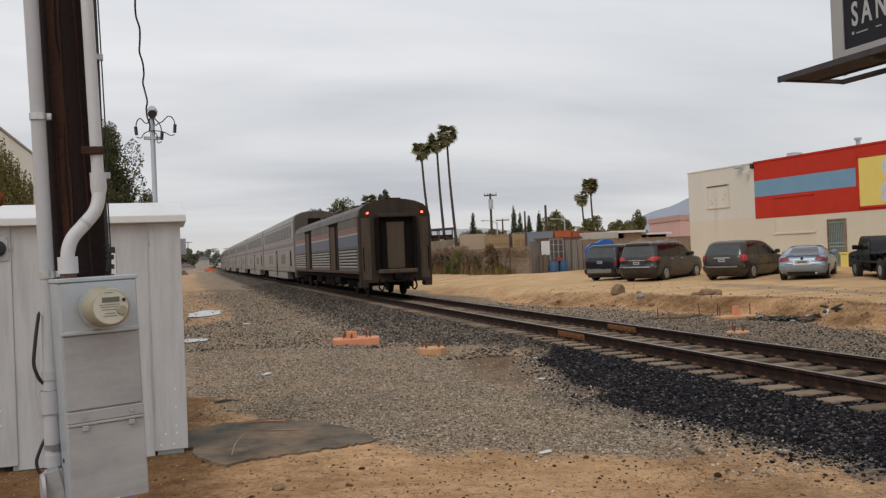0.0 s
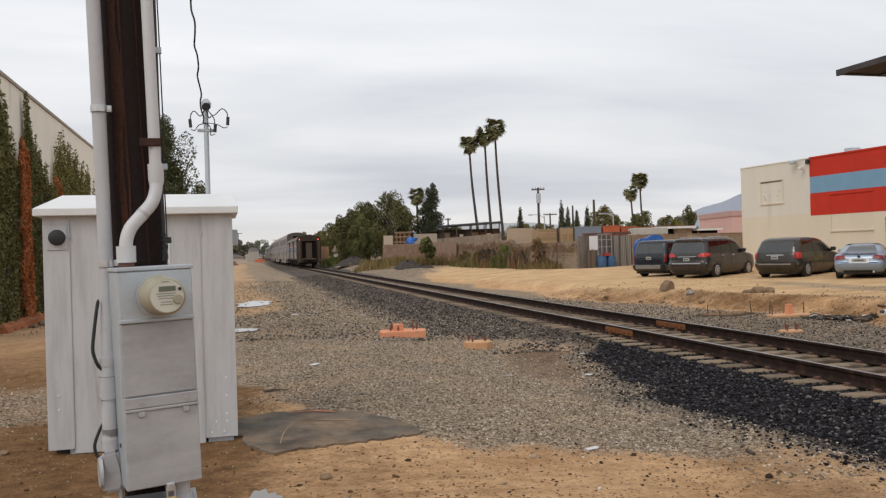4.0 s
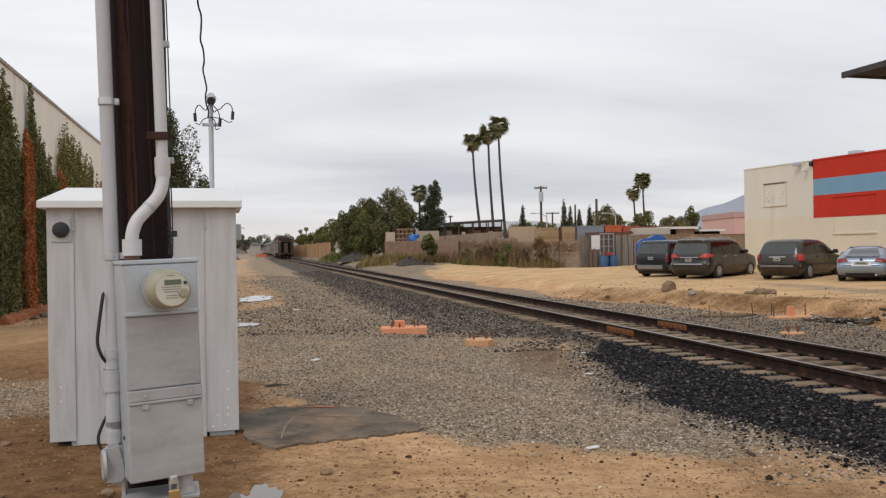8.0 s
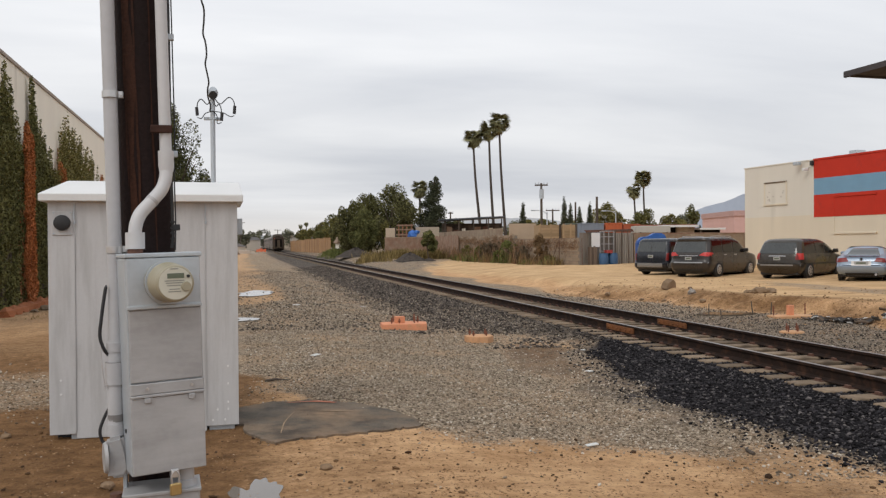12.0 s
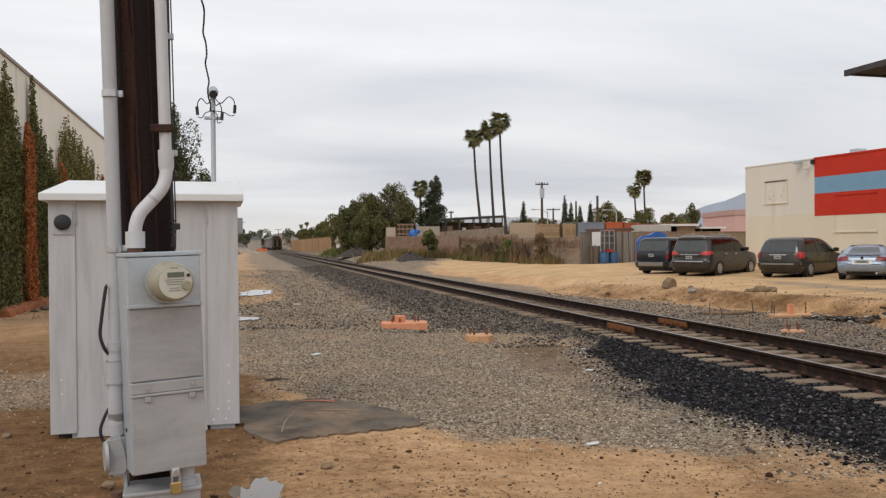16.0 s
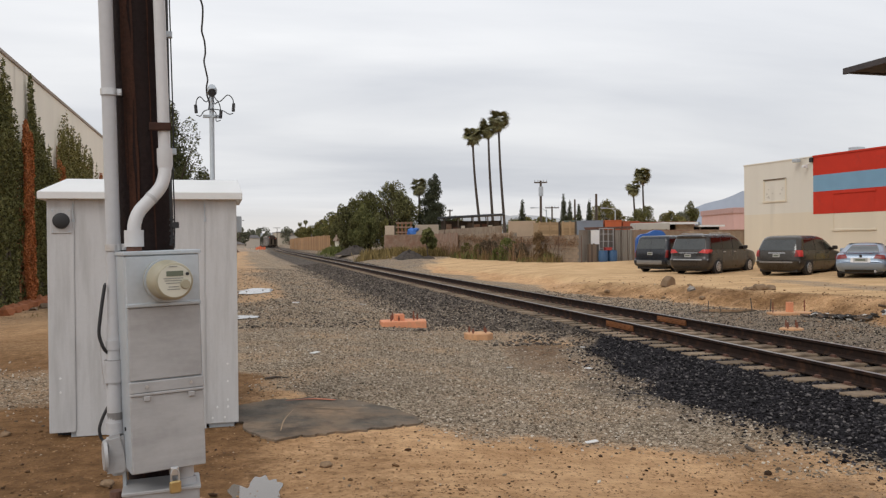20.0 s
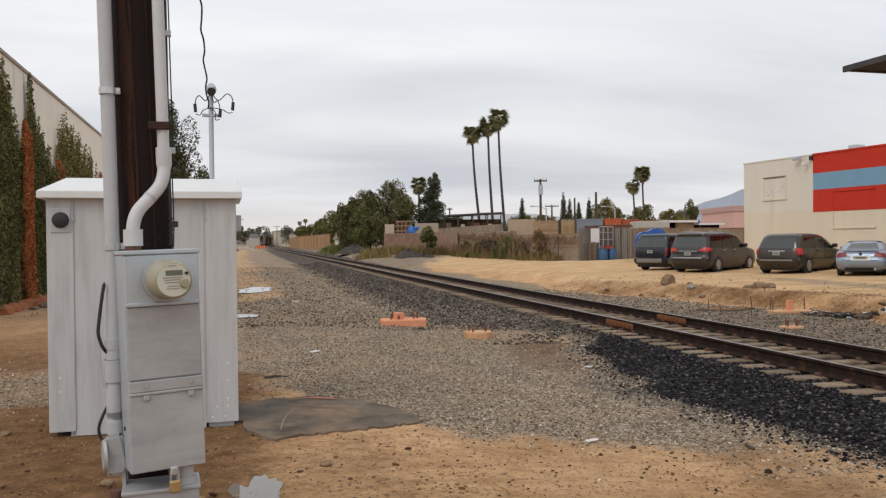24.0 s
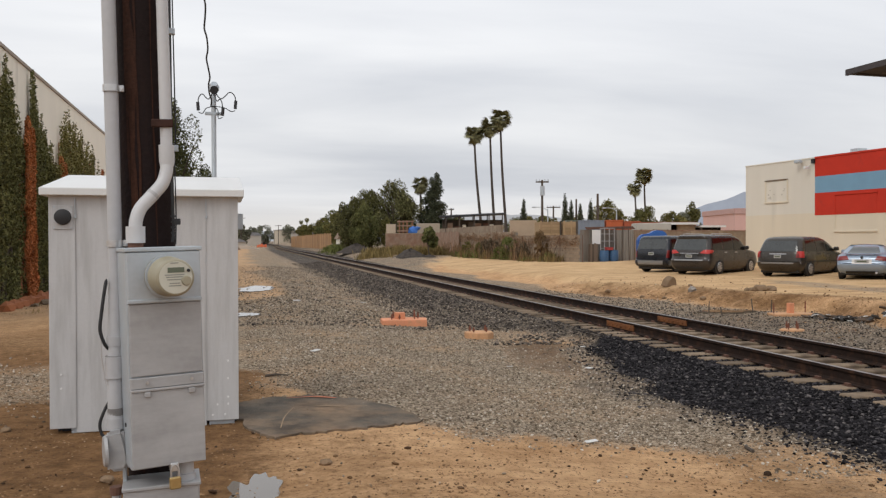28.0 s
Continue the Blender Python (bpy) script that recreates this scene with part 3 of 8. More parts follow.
up = thing("utility_pole", "dark tarred timber utility pole standing in dirt", "pole", POLE)
bm = bmesh.new()
pr = random.Random(3)
ringz = [-0.3 + 0.35 * k for k in range(24)]
rings = []
for z in ringz:
    rings.append([bm.verts.new((0.004 + (0.106 - 0.0016 * z + pr.uniform(-0.0022, 0.0022)) * math.cos(a * math.pi / 16), 0.085 + (0.106 - 0.0016 * z + pr.uniform(-0.0022, 0.0022)) * math.sin(a * math.pi / 16), z)) for a in range(32)])
for A, C in zip(rings, rings[1:]):
    for k in range(32):
        bm.faces.new((A[k], A[(k + 1) % 32], C[(k + 1) % 32], C[k]))
bm.faces.new(rings[-1])
shaft = part("shaft", bm, M_POLE, up, smooth=True)
# worn streak of bare, redder timber down the face, broad and broken, with narrower splits beside it
M_BARE = mat("worn_reddish_timber", (0.052, 0.021, 0.012), 0.85, 0, 0.6, 10, 70, 0.5, dirt=(0.016, 0.010, 0.009), dirt_amount=0.75, dirt_scale=6, streak=True, spec=0.2)
for a_mid, w_mid, sw, z_lo, z_hi, nm in ((-118, 0.016, 5, 0.85, 5.4, "bare_streak"), (-104, 0.004, 3, 1.2, 3.4, "split"), (-72, 0.003, 2, 1.7, 4.6, "split"), (-128, 0.005, 3, 2.0, 5.0, "split")):
    bm = bmesh.new()
    prev = None
    for k in range(91):
        z = z_lo + (z_hi - z_lo) * k / 90
        w = w_mid * (1.0 + 0.75 * noise.noise(Vector((z * 2.6, a_mid, 0))) + 0.5 * noise.noise(Vector((z * 9.0, a_mid, 4)))) * smooth01(0, 4, k) * smooth01(90, 84, k)
        a0 = radians(a_mid + sw * math.sin(z * 1.3) + 2.5 * noise.noise(Vector((z * 5, a_mid, 9))))
        rr_ = 0.1082 - 0.0016 * z
        row = [bm.verts.new((0.004 + rr_ * math.cos(a0 + q * w / 0.105), 0.085 + rr_ * math.sin(a0 + q * w / 0.105), z)) for q in (-1, -0.3, 0.3, 1)]
        if prev:
            for q in range(3):
                bm.faces.new((prev[q], prev[q + 1], row[q + 1], row[q]))
        prev = row
    part(nm, bm, M_BARE, shaft, "worn streak of reddish bare wood" if nm == "bare_streak" else "")

# grey conduit
con = part("conduit", T([(-0.112, -0.02, 7.0), (-0.114, -0.025, 2.4), (-0.117, -0.03, 1.79), (-0.124, -0.05, 1.42)], 0.0265, 18), M_PVC, up, "grey plastic conduit", smooth=True)
clamp(con, (-0.113, -0.028, 2.39), 0.0265, M_STEEL)
clamp(con, (-0.117, -0.031, 1.79), 0.0265, M_STEEL)
clamp(con, (-0.116, -0.022, 4.4), 0.0265, M_STEEL)
low = part("conduit_lower", T([(-0.124, -0.05, 1.44), (-0.128, -0.058, 1.32), (-0.134, -0.07, 1.09)], 0.0285, 18), M_PVC, up, "grey plastic conduit", smooth=True)
for z, x, y, h, r in ((1.415, -0.1245, -0.051, 0.018, 0.0335), (1.315, -0.1285, -0.059, 0.042, 0.036), (1.10, -0.1335, -0.0695, 0.022, 0.032)):
    part("coupling", T([(x, y, z - h), (x, y, z + h)], r, 20), M_PVC, low, smooth=True)
for z, x, y in ((1.345, -0.128, -0.057), (1.145, -0.132, -0.067)):
    part("tape_mark", T([(x, y, z - 0.014), (x, y, z + 0.014)], 0.0365 if z > 1.3 else 0.0293, 20), mat("grey_glue_smear", (0.20, 0.19, 0.185), 0.7), low, "dark smear of old glue")
# elbow body
bm = bmesh.new()
prism(bm, [(-0.165, 1.075), (-0.105, 1.085), (-0.088, 1.0), (-0.085, 0.955), (-0.10, 0.925), (-0.155, 0.925), (-0.172, 0.945)], -0.125, -0.045, "y")
bmesh.ops.bevel(bm, geom=bm.edges[:], offset=0.012, segments=2, affect="EDGES")
elbow = part("elbow_box", bm, M_GREYPAINT, up, "grey conduit elbow body with round cover", smooth=True)
part("cover", T([(-0.166, -0.09, 1.0), (-0.178, -0.092, 1.0)], [0.062, 0.055], 24), M_GREYPAINT, elbow, smooth=True)
part("hub", T([(-0.09, -0.095, 0.965), (-0.066, -0.10, 0.965)], 0.034, 20), M_GREYPAINT, elbow, smooth=True)

# white conduit with its S-bend
wc = part("conduit_white", T([(0.079, -0.068, 7.0), (0.083, -0.085, 2.72), (0.083, -0.098, 2.10)], 0.0225, 18), M_PVCWHITE, up, "white plastic conduit", smooth=True)
part("coupling", T([(0.083, -0.097, 2.165), (0.083, -0.098, 2.105), (0.083, -0.098, 2.085)], [0.029, 0.029, 0.026], 20), M_PVCWHITE, wc, smooth=True)
bend = curve_pts([(0.083, -0.098, 2.10), (0.079, -0.105, 2.06), (0.063, -0.115, 2.015), (0.024, -0.13, 1.968), (-0.016, -0.143, 1.922), (-0.034, -0.15, 1.875), (-0.037, -0.152, 1.83)], 5)
bd = part("bend", T(bend, 0.0245, 18), M_PVCWHITE, wc, "S-bent white plastic conduit", smooth=True)
part("seam_ring", T([bend[14], bend[15]], 0.0256, 18), M_GREYPAINT, bd)
part("coupling", T([(-0.037, -0.152, 1.852), (-0.038, -0.152, 1.79)], 0.035, 20), M_PVCWHITE, wc, smooth=True)
part("nipple", T([(-0.038, -0.152, 1.79), (-0.039, -0.152, 1.752)], 0.028, 18), M_RUSTY, wc, "rusty steel nipple")
bm = bmesh.new()
box(bm, 0.030, 0.110, -0.128, -0.108, 2.232, 2.262, 0.003)
part("strap", bm, mat("dark_rusty_strap", (0.055, 0.028, 0.022), 0.85, 0.1, 0.3, 6, 50, 0.3, spec=0.2), up, "rusty steel pipe strap")
# cable down the side
cab = part("cable", T(curve_pts([(0.118, 0.01, 7.0), (0.113, -0.01, 3.4), (0.110, -0.02, 2.7), (0.102, -0.025, 2.2), (0.100, -0.03, 1.95), (0.101, -0.03, 1.84), (0.094, -0.03, 1.79)], 5), 0.0055, 8), M_BLACK, up, "black ground cable")
part("cable_thin", T(curve_pts([(0.124, 0.02, 7.0), (0.122, 0.0, 2.7), (0.113, -0.01, 2.15), (0.112, -0.012, 1.9), (0.107, -0.02, 1.78)], 4), 0.003, 6), M_BLACK, up)
for z in (2.62, 2.16, 1.87):
    part("cable_clip", B(0.100, 0.128, -0.045, -0.02, z - 0.012, z + 0.012, 0.002), M_GALV if z > 1.9 else M_BLACK, cab)
for k in range(5):
    part("tape_wrap", T([(0.100, -0.03, 1.80 + k * 0.022), (0.100, -0.03, 1.808 + k * 0.022)], 0.0095, 8), M_BLACK, cab)
# loose drip cable beside the conduit
part("drip_cable", T(curve_pts([(-0.150, -0.06, 1.655), (-0.160, -0.065, 1.60), (-0.172, -0.07, 1.52), (-0.178, -0.07, 1.46), (-0.165, -0.07, 1.41), (-0.150, -0.06, 1.385)], 5), [0.002] + [0.0065] * 25, 8), M_BLACK, up, "loose black cable end")
part("drip_cable", T(curve_pts([(-0.150, -0.06, 1.19), (-0.172, -0.06, 1.15), (-0.190, -0.06, 1.10), (-0.184, -0.06, 1.06), (-0.165, -0.07, 1.045)], 5), 0.006, 8), M_BLACK, up, "loose black cable")
part("tie_wire", T([(-0.177, -0.07, 1.45), (-0.173, -0.075, 1.34), (-0.168, -0.075, 1.29), (-0.165, -0.075, 1.25), (-0.158, -0.075, 1.26), (-0.160, -0.075, 1.33)], 0.0016, 5), M_STEEL, up)
# lower steel gutter box on the pole, with its side upright
gb = part("gutter_box", B(-0.108, 0.165, -0.205, -0.022, 0.02, 0.872, 0.006), M_GREYPAINT, up, "grey steel gutter box")
part("lid_lip", B(-0.112, 0.170, -0.213, -0.022, 0.866, 0.880, 0.003), M_GREYPAINT, gb)
part("upright", B(-0.112, -0.098, -0.10, -0.02, 0.86, 0.985, 0.002), M_GALV, gb)
part("stub_conduit", T([(0.118, -0.155, 0.87), (0.118, -0.155, 0.965)], 0.030, 18), M_PVC, gb, smooth=True)
part("stub_collar", T([(0.118, -0.155, 0.875), (0.118, -0.155, 0.905)], 0.037, 18), M_PVC, gb, smooth=True)
part("side_pipe", T([(-0.135, -0.12, 0.3), (-0.135, -0.12, 0.86)], 0.017, 12), M_PVC, up, smooth=True)
part("pipe_cap", T([(-0.135, -0.12, 0.84), (-0.135, -0.12, 0.87)], 0.024, 12), M_RUSTY, up)

# meter panel
PANEL = POLE @ pose(-0.072, -0.252, 0.952, 0, 0, 11)
PW, PH, PD = 0.272, 0.805, 0.20
mp = thing("electric_meter_panel", "galvanised and grey-painted steel meter panel on pole", "meter panel", PANEL)
part("case", B(0, PW, 0.012, PD, 0, PH, 0.004), M_GALV, mp, "galvanised steel case")
part("top_lip", B(-0.004, PW + 0.004, -0.006, PD, PH, PH + 0.016, 0.003), M_GALV, mp)
part("meter_cover", B(0.004, PW - 0.004, -0.004, 0.012, 0.626, PH - 0.002, 0.003), M_GALV, mp, "blue-tinted galvanised meter cover")
part("cover_lip", B(0.002, PW - 0.002, -0.010, 0.012, 0.614, 0.629, 0.003), M_GALV, mp)
part("upper_door", B(0.006, PW - 0.006, -0.002, 0.012, 0.345, 0.613, 0.003), M_GREYPAINT, mp, "grey-painted door, roughly brushed")
hb_ = part("hinge_band", B(0.003, PW - 0.003, -0.007, 0.012, 0.300, 0.341, 0.003), M_GREYPAINT, mp)
ld = part("lower_door", B(0.004, PW - 0.004, -0.004, 0.012, 0.004, 0.289, 0.003), M_GREYPAINT, mp, "grey-painted hinged lower door")
part("drip_edge", B(0.002, PW - 0.002, -0.011, 0.012, 0.2895, 0.2990, 0.002), M_GREYPAINT, mp)
for x in (0.062, 0.222):
    part("screw", T([(x, -0.012, 0.322), (x, -0.006, 0.322)], 0.006, 10), M_STEEL, hb_)
    part("hinge", B(x - 0.012, x + 0.012, -0.013, -0.003, 0.268, 0.288, 0.003), M_GREYPAINT, ld, "small steel hinge")
part("hasp", B(0.135, 0.165, -0.014, 0.02, -0.020, 0.012, 0.003), M_STEEL, ld)
part("side_knock", T([(-0.004, 0.10, 0.155), (0.001, 0.10, 0.155)], 0.008, 10), M_BLACK, mp)
mc_ = (0.143, 0.712)
MD = 0.165
ring = bmesh.new()
tube(ring, [(mc_[0], 0.0, mc_[1]), (mc_[0], -0.026, mc_[1]), (mc_[0], -0.030, mc_[1])], [0.080, 0.080, 0.076], 44)
mt = part("meter", ring, M_METER, mp, "round pale electricity meter with display", smooth=True)
bm = bmesh.new()
tube(bm, [(mc_[0], -0.028, mc_[1]), (mc_[0], -0.060, mc_[1]), (mc_[0], -0.064, mc_[1]), (mc_[0], -MD + 0.012, mc_[1]), (mc_[0], -MD + 0.003, mc_[1]), (mc_[0], -MD, mc_[1])], [0.0745, 0.0735, 0.0705, 0.0675, 0.064, 0.059], 44)
part("dome", bm, M_METER, mt, smooth=True)
part("sealing_ring", T([(mc_[0], -0.024, mc_[1]), (mc_[0], -0.036, mc_[1])], 0.0815, 44), M_GALV, mt, "bright metal sealing ring", smooth=True)
bm = bmesh.new()
disc(bm, mc_, 0.0575, -MD + 0.001, -MD - 0.003, 40)
part("face", bm, M_METERFACE, mt, "pale meter face with fine print")
part("display", B(mc_[0] - 0.028, mc_[0] + 0.030, -MD - 0.005, -MD - 0.0025, mc_[1] + 0.018, mc_[1] + 0.036), M_LCD, mt, "dark grey digital display")
for zz, w in ((0.050, 0.014), (0.008, 0.034), (0.000, 0.030), (-0.009, 0.026), (-0.022, 0.018), (-0.031, 0.022)):
    part("print_line", B(mc_[0] - 0.004 - w, mc_[0] - 0.004 + w, -MD - 0.004, -MD - 0.0028, mc_[1] + zz, mc_[1] + zz + 0.0035), mat("fine_print", (0.25, 0.25, 0.22), 0.6), mt)
part("optical_port", T([(mc_[0] + 0.044, -MD - 0.001, mc_[1] + 0.024), (mc_[0] + 0.044, -MD - 0.009, mc_[1] + 0.024)], 0.006, 12), M_BLACK, mt)
bm = bmesh.new()
tube(bm, [(mc_[0] + 0.036, -MD - 0.001, mc_[1] - 0.012), (mc_[0] + 0.036, -MD - 0.016, mc_[1] - 0.012)], [0.019, 0.015], 16)
part("reset_knob", bm, M_METER, mt, smooth=True)
lk = thing("padlock", "brass padlock with steel shackle hanging on hasp", "padlock", PANEL @ pose(0.150, -0.012, -0.085))
part("lock_body", B(-0.021, 0.021, -0.009, 0.009, 0.0, 0.046, 0.005), M_BRASS, lk)
part("shackle", T(curve_pts([(-0.013, 0, 0.04), (-0.013, 0, 0.075), (0, 0, 0.092), (0.013, 0, 0.075), (0.013, 0, 0.04)], 5), 0.004, 8), M_STEEL, lk, smooth=True)

# signal house
HOUSE = pose(-0.065, 8.40, -0.15, 0, 0, 1.5)
sh = thing("signal_house", "white steel railway signal house on skids", "signal house", HOUSE)
HW, HD, HH = 1.700, 1.05, 2.215
part("body", B(-HW, 0, 0.02, HD, 0.06, HH), M_CABINET, sh)
part("front_panel", B(-HW, -1.475, 0.0, 0.022, 0.045, HH, 0.003), M_CABINET, sh)
fp = part("door", B(-1.470, -0.302, 0.004, 0.022, 0.0, HH, 0.003), M_CABINET, sh, "white steel door leaf with vertical seam")
part("front_panel", B(-0.297, 0.0, -0.002, 0.022, 0.045, HH, 0.003), M_CABINET, sh)
part("door_seam", B(-1.02, -1.008, -0.004, 0.005, 0.0, HH, 0.001), M_CABINET, fp)
for x in (-1.4725, -0.2995):
    part("rain_strip", B(x - 0.004, x + 0.004, -0.006, 0.002, 0.05, HH - 0.02, 0.002), M_CABINET, sh)
    part("lift_bolt", T([(x, -0.02, HH - 0.01), (x, 0.0, HH - 0.01)], 0.016, 10), M_CABINET, sh)
    bm = bmesh.new()
    tube(bm, [(x, -0.014, HH - 0.02), (x, -0.014, HH - 0.16), (x + 0.012, -0.014, HH - 0.20)], 0.0045, 8)
    box(bm, x - 0.007, x + 0.012, -0.02, 0, HH - 0.215, HH - 0.19, 0.003)
    part("door_hook", bm, M_GALV, sh, "small grey door hook")
pl = part("vent_plate", B(-1.662, -1.490, -0.010, 0.0, 1.895, 2.12, 0.004), M_CABINET, sh)
bm = bmesh.new()
tube(bm, [(-1.576, -0.006, 2.012), (-1.576, -0.045, 2.012), (-1.576, -0.055, 2.012)], [0.075, 0.070, 0.05], 24)
part("vent_hood", bm, M_BLACK, pl, "black round vent hood", smooth=True)
for x in (-1.648, -1.505):
    for z in (1.912, 2.105):
        part("screw", T([(x, -0.016, z), (x, -0.009, z)], 0.008, 8), M_GALV, pl)
for x, z in ((-1.60, 0.42), (-1.60, 0.55), (-0.10, 0.45), (-0.10, 0.62), (-0.10, 0.27), (-0.10, 0.20), (-0.20, 0.20), (-0.13, 0.10), (-0.245, 0.10)):
    part("rivet", T([(x, -0.010, z), (x, -0.001, z)], 0.010, 8), M_ROOF, sh)
# hipped roof with fascia
bm = bmesh.new()
x0, x1, y0, y1 = -HW - 0.066, 0.055, -0.085, HD + 0.07
za, zb, zc = HH - 0.005, HH + 0.065, HH + 0.225
ring = [[bm.verts.new(c) for c in ((x0, y0, z), (x1, y0, z), (x1, y1, z), (x0, y1, z))] for z in (za, zb)]
top = [bm.verts.new(c) for c in ((x0 + 0.16, 0.50, zc), (x1 - 0.03, 0.50, zc))]
for k in range(4):
    bm.faces.new((ring[0][k], ring[0][(k + 1) % 4], ring[1][(k + 1) % 4], ring[1][k]))
bm.faces.new(ring[0][::-1])
bm.faces.new((ring[1][0], ring[1][1], top[1], top[0]))
bm.faces.new((ring[1][1], ring[1][2], top[1]))
bm.faces.new((ring[1][2], ring[1][3], top[0], top[1]))
bm.faces.new((ring[1][3], ring[1][0], top[0]))
bmesh.ops.bevel(bm, geom=bm.edges[:], offset=0.006, segments=1, affect="EDGES")
part("roof", bm, M_ROOF, sh, "white pitched sheet roof with fascia")
sg = part("sign_plate", B(-0.70, -0.585, -0.004, 0.003, 1.56, 1.98, 0.002), M_ROOF, sh, "white sign plate")
for z in (1.90, 1.81, 1.72, 1.63):
    part("text_bar", B(-0.685, -0.60, -0.0065, -0.004, z - 0.022, z + 0.022), M_BLACK, sg)
part("side_box", B(-0.002, 0.055, 0.25, 0.42, 1.90, 2.06, 0.006), M_GALV, sh, "small grey junction box")
for x in (-1.5, -0.26):
    part("skid", B(x - 0.02, x + 0.22, 0.03, HD - 0.05, -0.02, 0.062, 0.006), M_GALV, sh, "grey steel skid")
# black block fills the gap below the body as painted shade
part("underside_shade", B(-HW + 0.05, -0.02, 0.12, HD - 0.03, -0.03, 0.06), M_BLACK, sh)

# service mast behind the house, with drip loops
sm = thing("service_mast", "grey steel service mast with weatherhead and loops", "service mast", HOUSE @ pose(-0.231, 1.25, 0))
part("mast_pipe", T([(0, 0, -0.02), (0, 0, 3.43)], 0.027, 14), M_GALV, sm, smooth=True)
part("foot_bracket", B(-0.05, 0.05, -0.09, 0.03, 1.9, 1.95, 0.004), M_STEEL, sm)
bm = bmesh.new()
tube(bm, [(0, 0, 3.43), (0, -0.01, 3.455), (0.004, -0.02, 3.50), (0.006, -0.05, 3.525)], [0.030, 0.055, 0.058, 0.036], 16)
part("weatherhead", bm, M_GALV, sm, "grey weatherhead cap", smooth=True)
part("weatherhead_mouth", T([(0.006, -0.045, 3.46), (0.006, -0.075, 3.45)], 0.045, 14), M_BLACK, sm)
part("crossarm", B(-0.095, 0.095, -0.03, 0.03, 3.185, 3.215, 0.004), M_GALV, sm)
for sx, dz, dx in ((-1, 0.0, 0.158), (1, 0.03, 0.225), (1, -0.05, 0.088)):
    e = part("drip_loop", T(curve_pts([(0.0, -0.06, 3.45), (sx * dx * 0.35, -0.06, 3.35 + dz * 0.3), (sx * dx * 0.75, -0.08, 3.40 + dz), (sx * dx, -0.08, 3.36 + dz), (sx * (dx + 0.01), -0.08, 3.27 + dz)], 5), 0.0058, 7), M_BLACK, sm, "black drip loop", smooth=True)
    part("splice", T([(sx * (dx + 0.012), -0.08, 3.31 + dz), (sx * (dx + 0.005), -0.08, 3.22 + dz)], 0.018, 10), M_BLACK, e, smooth=True)
    part("tail", T(curve_pts([(sx * (dx + 0.005), -0.08, 3.20 + dz), (sx * (dx - 0.04), -0.08, 3.19 + dz), (sx * dx * 0.5, -0.05, 3.25 + dz * 0.4), (0.0, -0.03, 3.28)], 5), 0.005, 7), M_BLACK, e, smooth=True)
# the service drop to the pole top
sd0 = (HOUSE @ pose(-0.231, 1.25, 0)) @ Vector((-0.03, -0.04, 3.27))
bm = bmesh.new()
sd1 = POLE @ Vector((0.16, 0.0, 6.6))
pts = []
for k in range(41):
    t = k / 40
    q = sd0.lerp(sd1, t) - Vector((0, 0, 0.9 * 4 * t * (1 - t) * 0.35))
    pts.append(q + Vector((0.012 * math.sin(k * 1.9), 0, 0.008 * math.cos(k * 2.3))))
solid("service_drop_cable", T(curve_pts(pts, 3), 0.0085, 7), M_BLACK, "twisted black service cable strung to mast", "cable", smooth=True)

# ---- the train ----
M_CAR = mat("weathered_stainless_car_side", (0.225, 0.196, 0.170), 0.42, 0.35, 0.10, 1.2, 30, 0.04, dirt=(0.11, 0.092, 0.078), dirt_amount=0.6, dirt_scale=1.0, streak=True)
M_BAG = mat("grimy_steel_baggage_side", (0.105, 0.088, 0.072), 0.5, 0.25, 0.14, 1.2, 30, 0.05, dirt=(0.040, 0.029, 0.022), dirt_amount=0.65, dirt_scale=1.1, streak=True, spec=0.3)
M_BAGEND = mat("brown_grimy_car_end", (0.056, 0.041, 0.032), 0.75, 0.1, 0.2, 1.6, 30, 0.08, dirt=(0.014, 0.010, 0.008), dirt_amount=0.6, dirt_scale=1.5, streak=True, spec=0.15)
M_STRIPE = mat("dull_blue_stripe", (0.075, 0.092, 0.15), 0.5, 0.1, 0.15, 2, 30, 0.02)
M_RED = mat("dull_red_stripe", (0.22, 0.085, 0.055), 0.5, 0.1, 0.15, 2, 30, 0.02)
M_WHITE = mat("dull_white_stripe", (0.34, 0.32, 0.30), 0.5, 0.1, 0.1, 2, 30, 0.02)
# black for soot, and for shade below the cars and inside openings
M_UNDER = mat("soot_and_shade_black", (0.011, 0.009, 0.008), 0.95, 0.0, 0.3, 3, 30, 0.2, spec=0.08)
M_WHEEL = mat("brown_wheel_steel", (0.026, 0.019, 0.015), 0.8, 0.1, 0.2, 5, 40, 0.1, spec=0.15)
M_CORNER = mat("dusty_corner_panel", (0.105, 0.078, 0.056), 0.8, 0, 0.3, 2, 30, 0.05, dirt=(0.028, 0.021, 0.017), dirt_amount=0.6, dirt_scale=1.6, streak=True, spec=0.15)
M_SILL = mat("rusty_side_sill", (0.10, 0.062, 0.042), 0.8, 0.1, 0.25, 3, 30, 0.1, spec=0.2)
M_CARGLASS = mat("dark_car_window", (0.016, 0.016, 0.017), 0.35, 0, 0.2, 2, 20, 0.0, spec=0.2)
M_TAIL = glow("red_tail_lamp", (1.0, 0.13, 0.06), 3.0)
M_CURTAIN = mat("pale_dusty_end_door", (0.090, 0.068, 0.048), 0.8, 0, 0.35, 2.5, 30, 0.05, streak=True, spec=0.15)


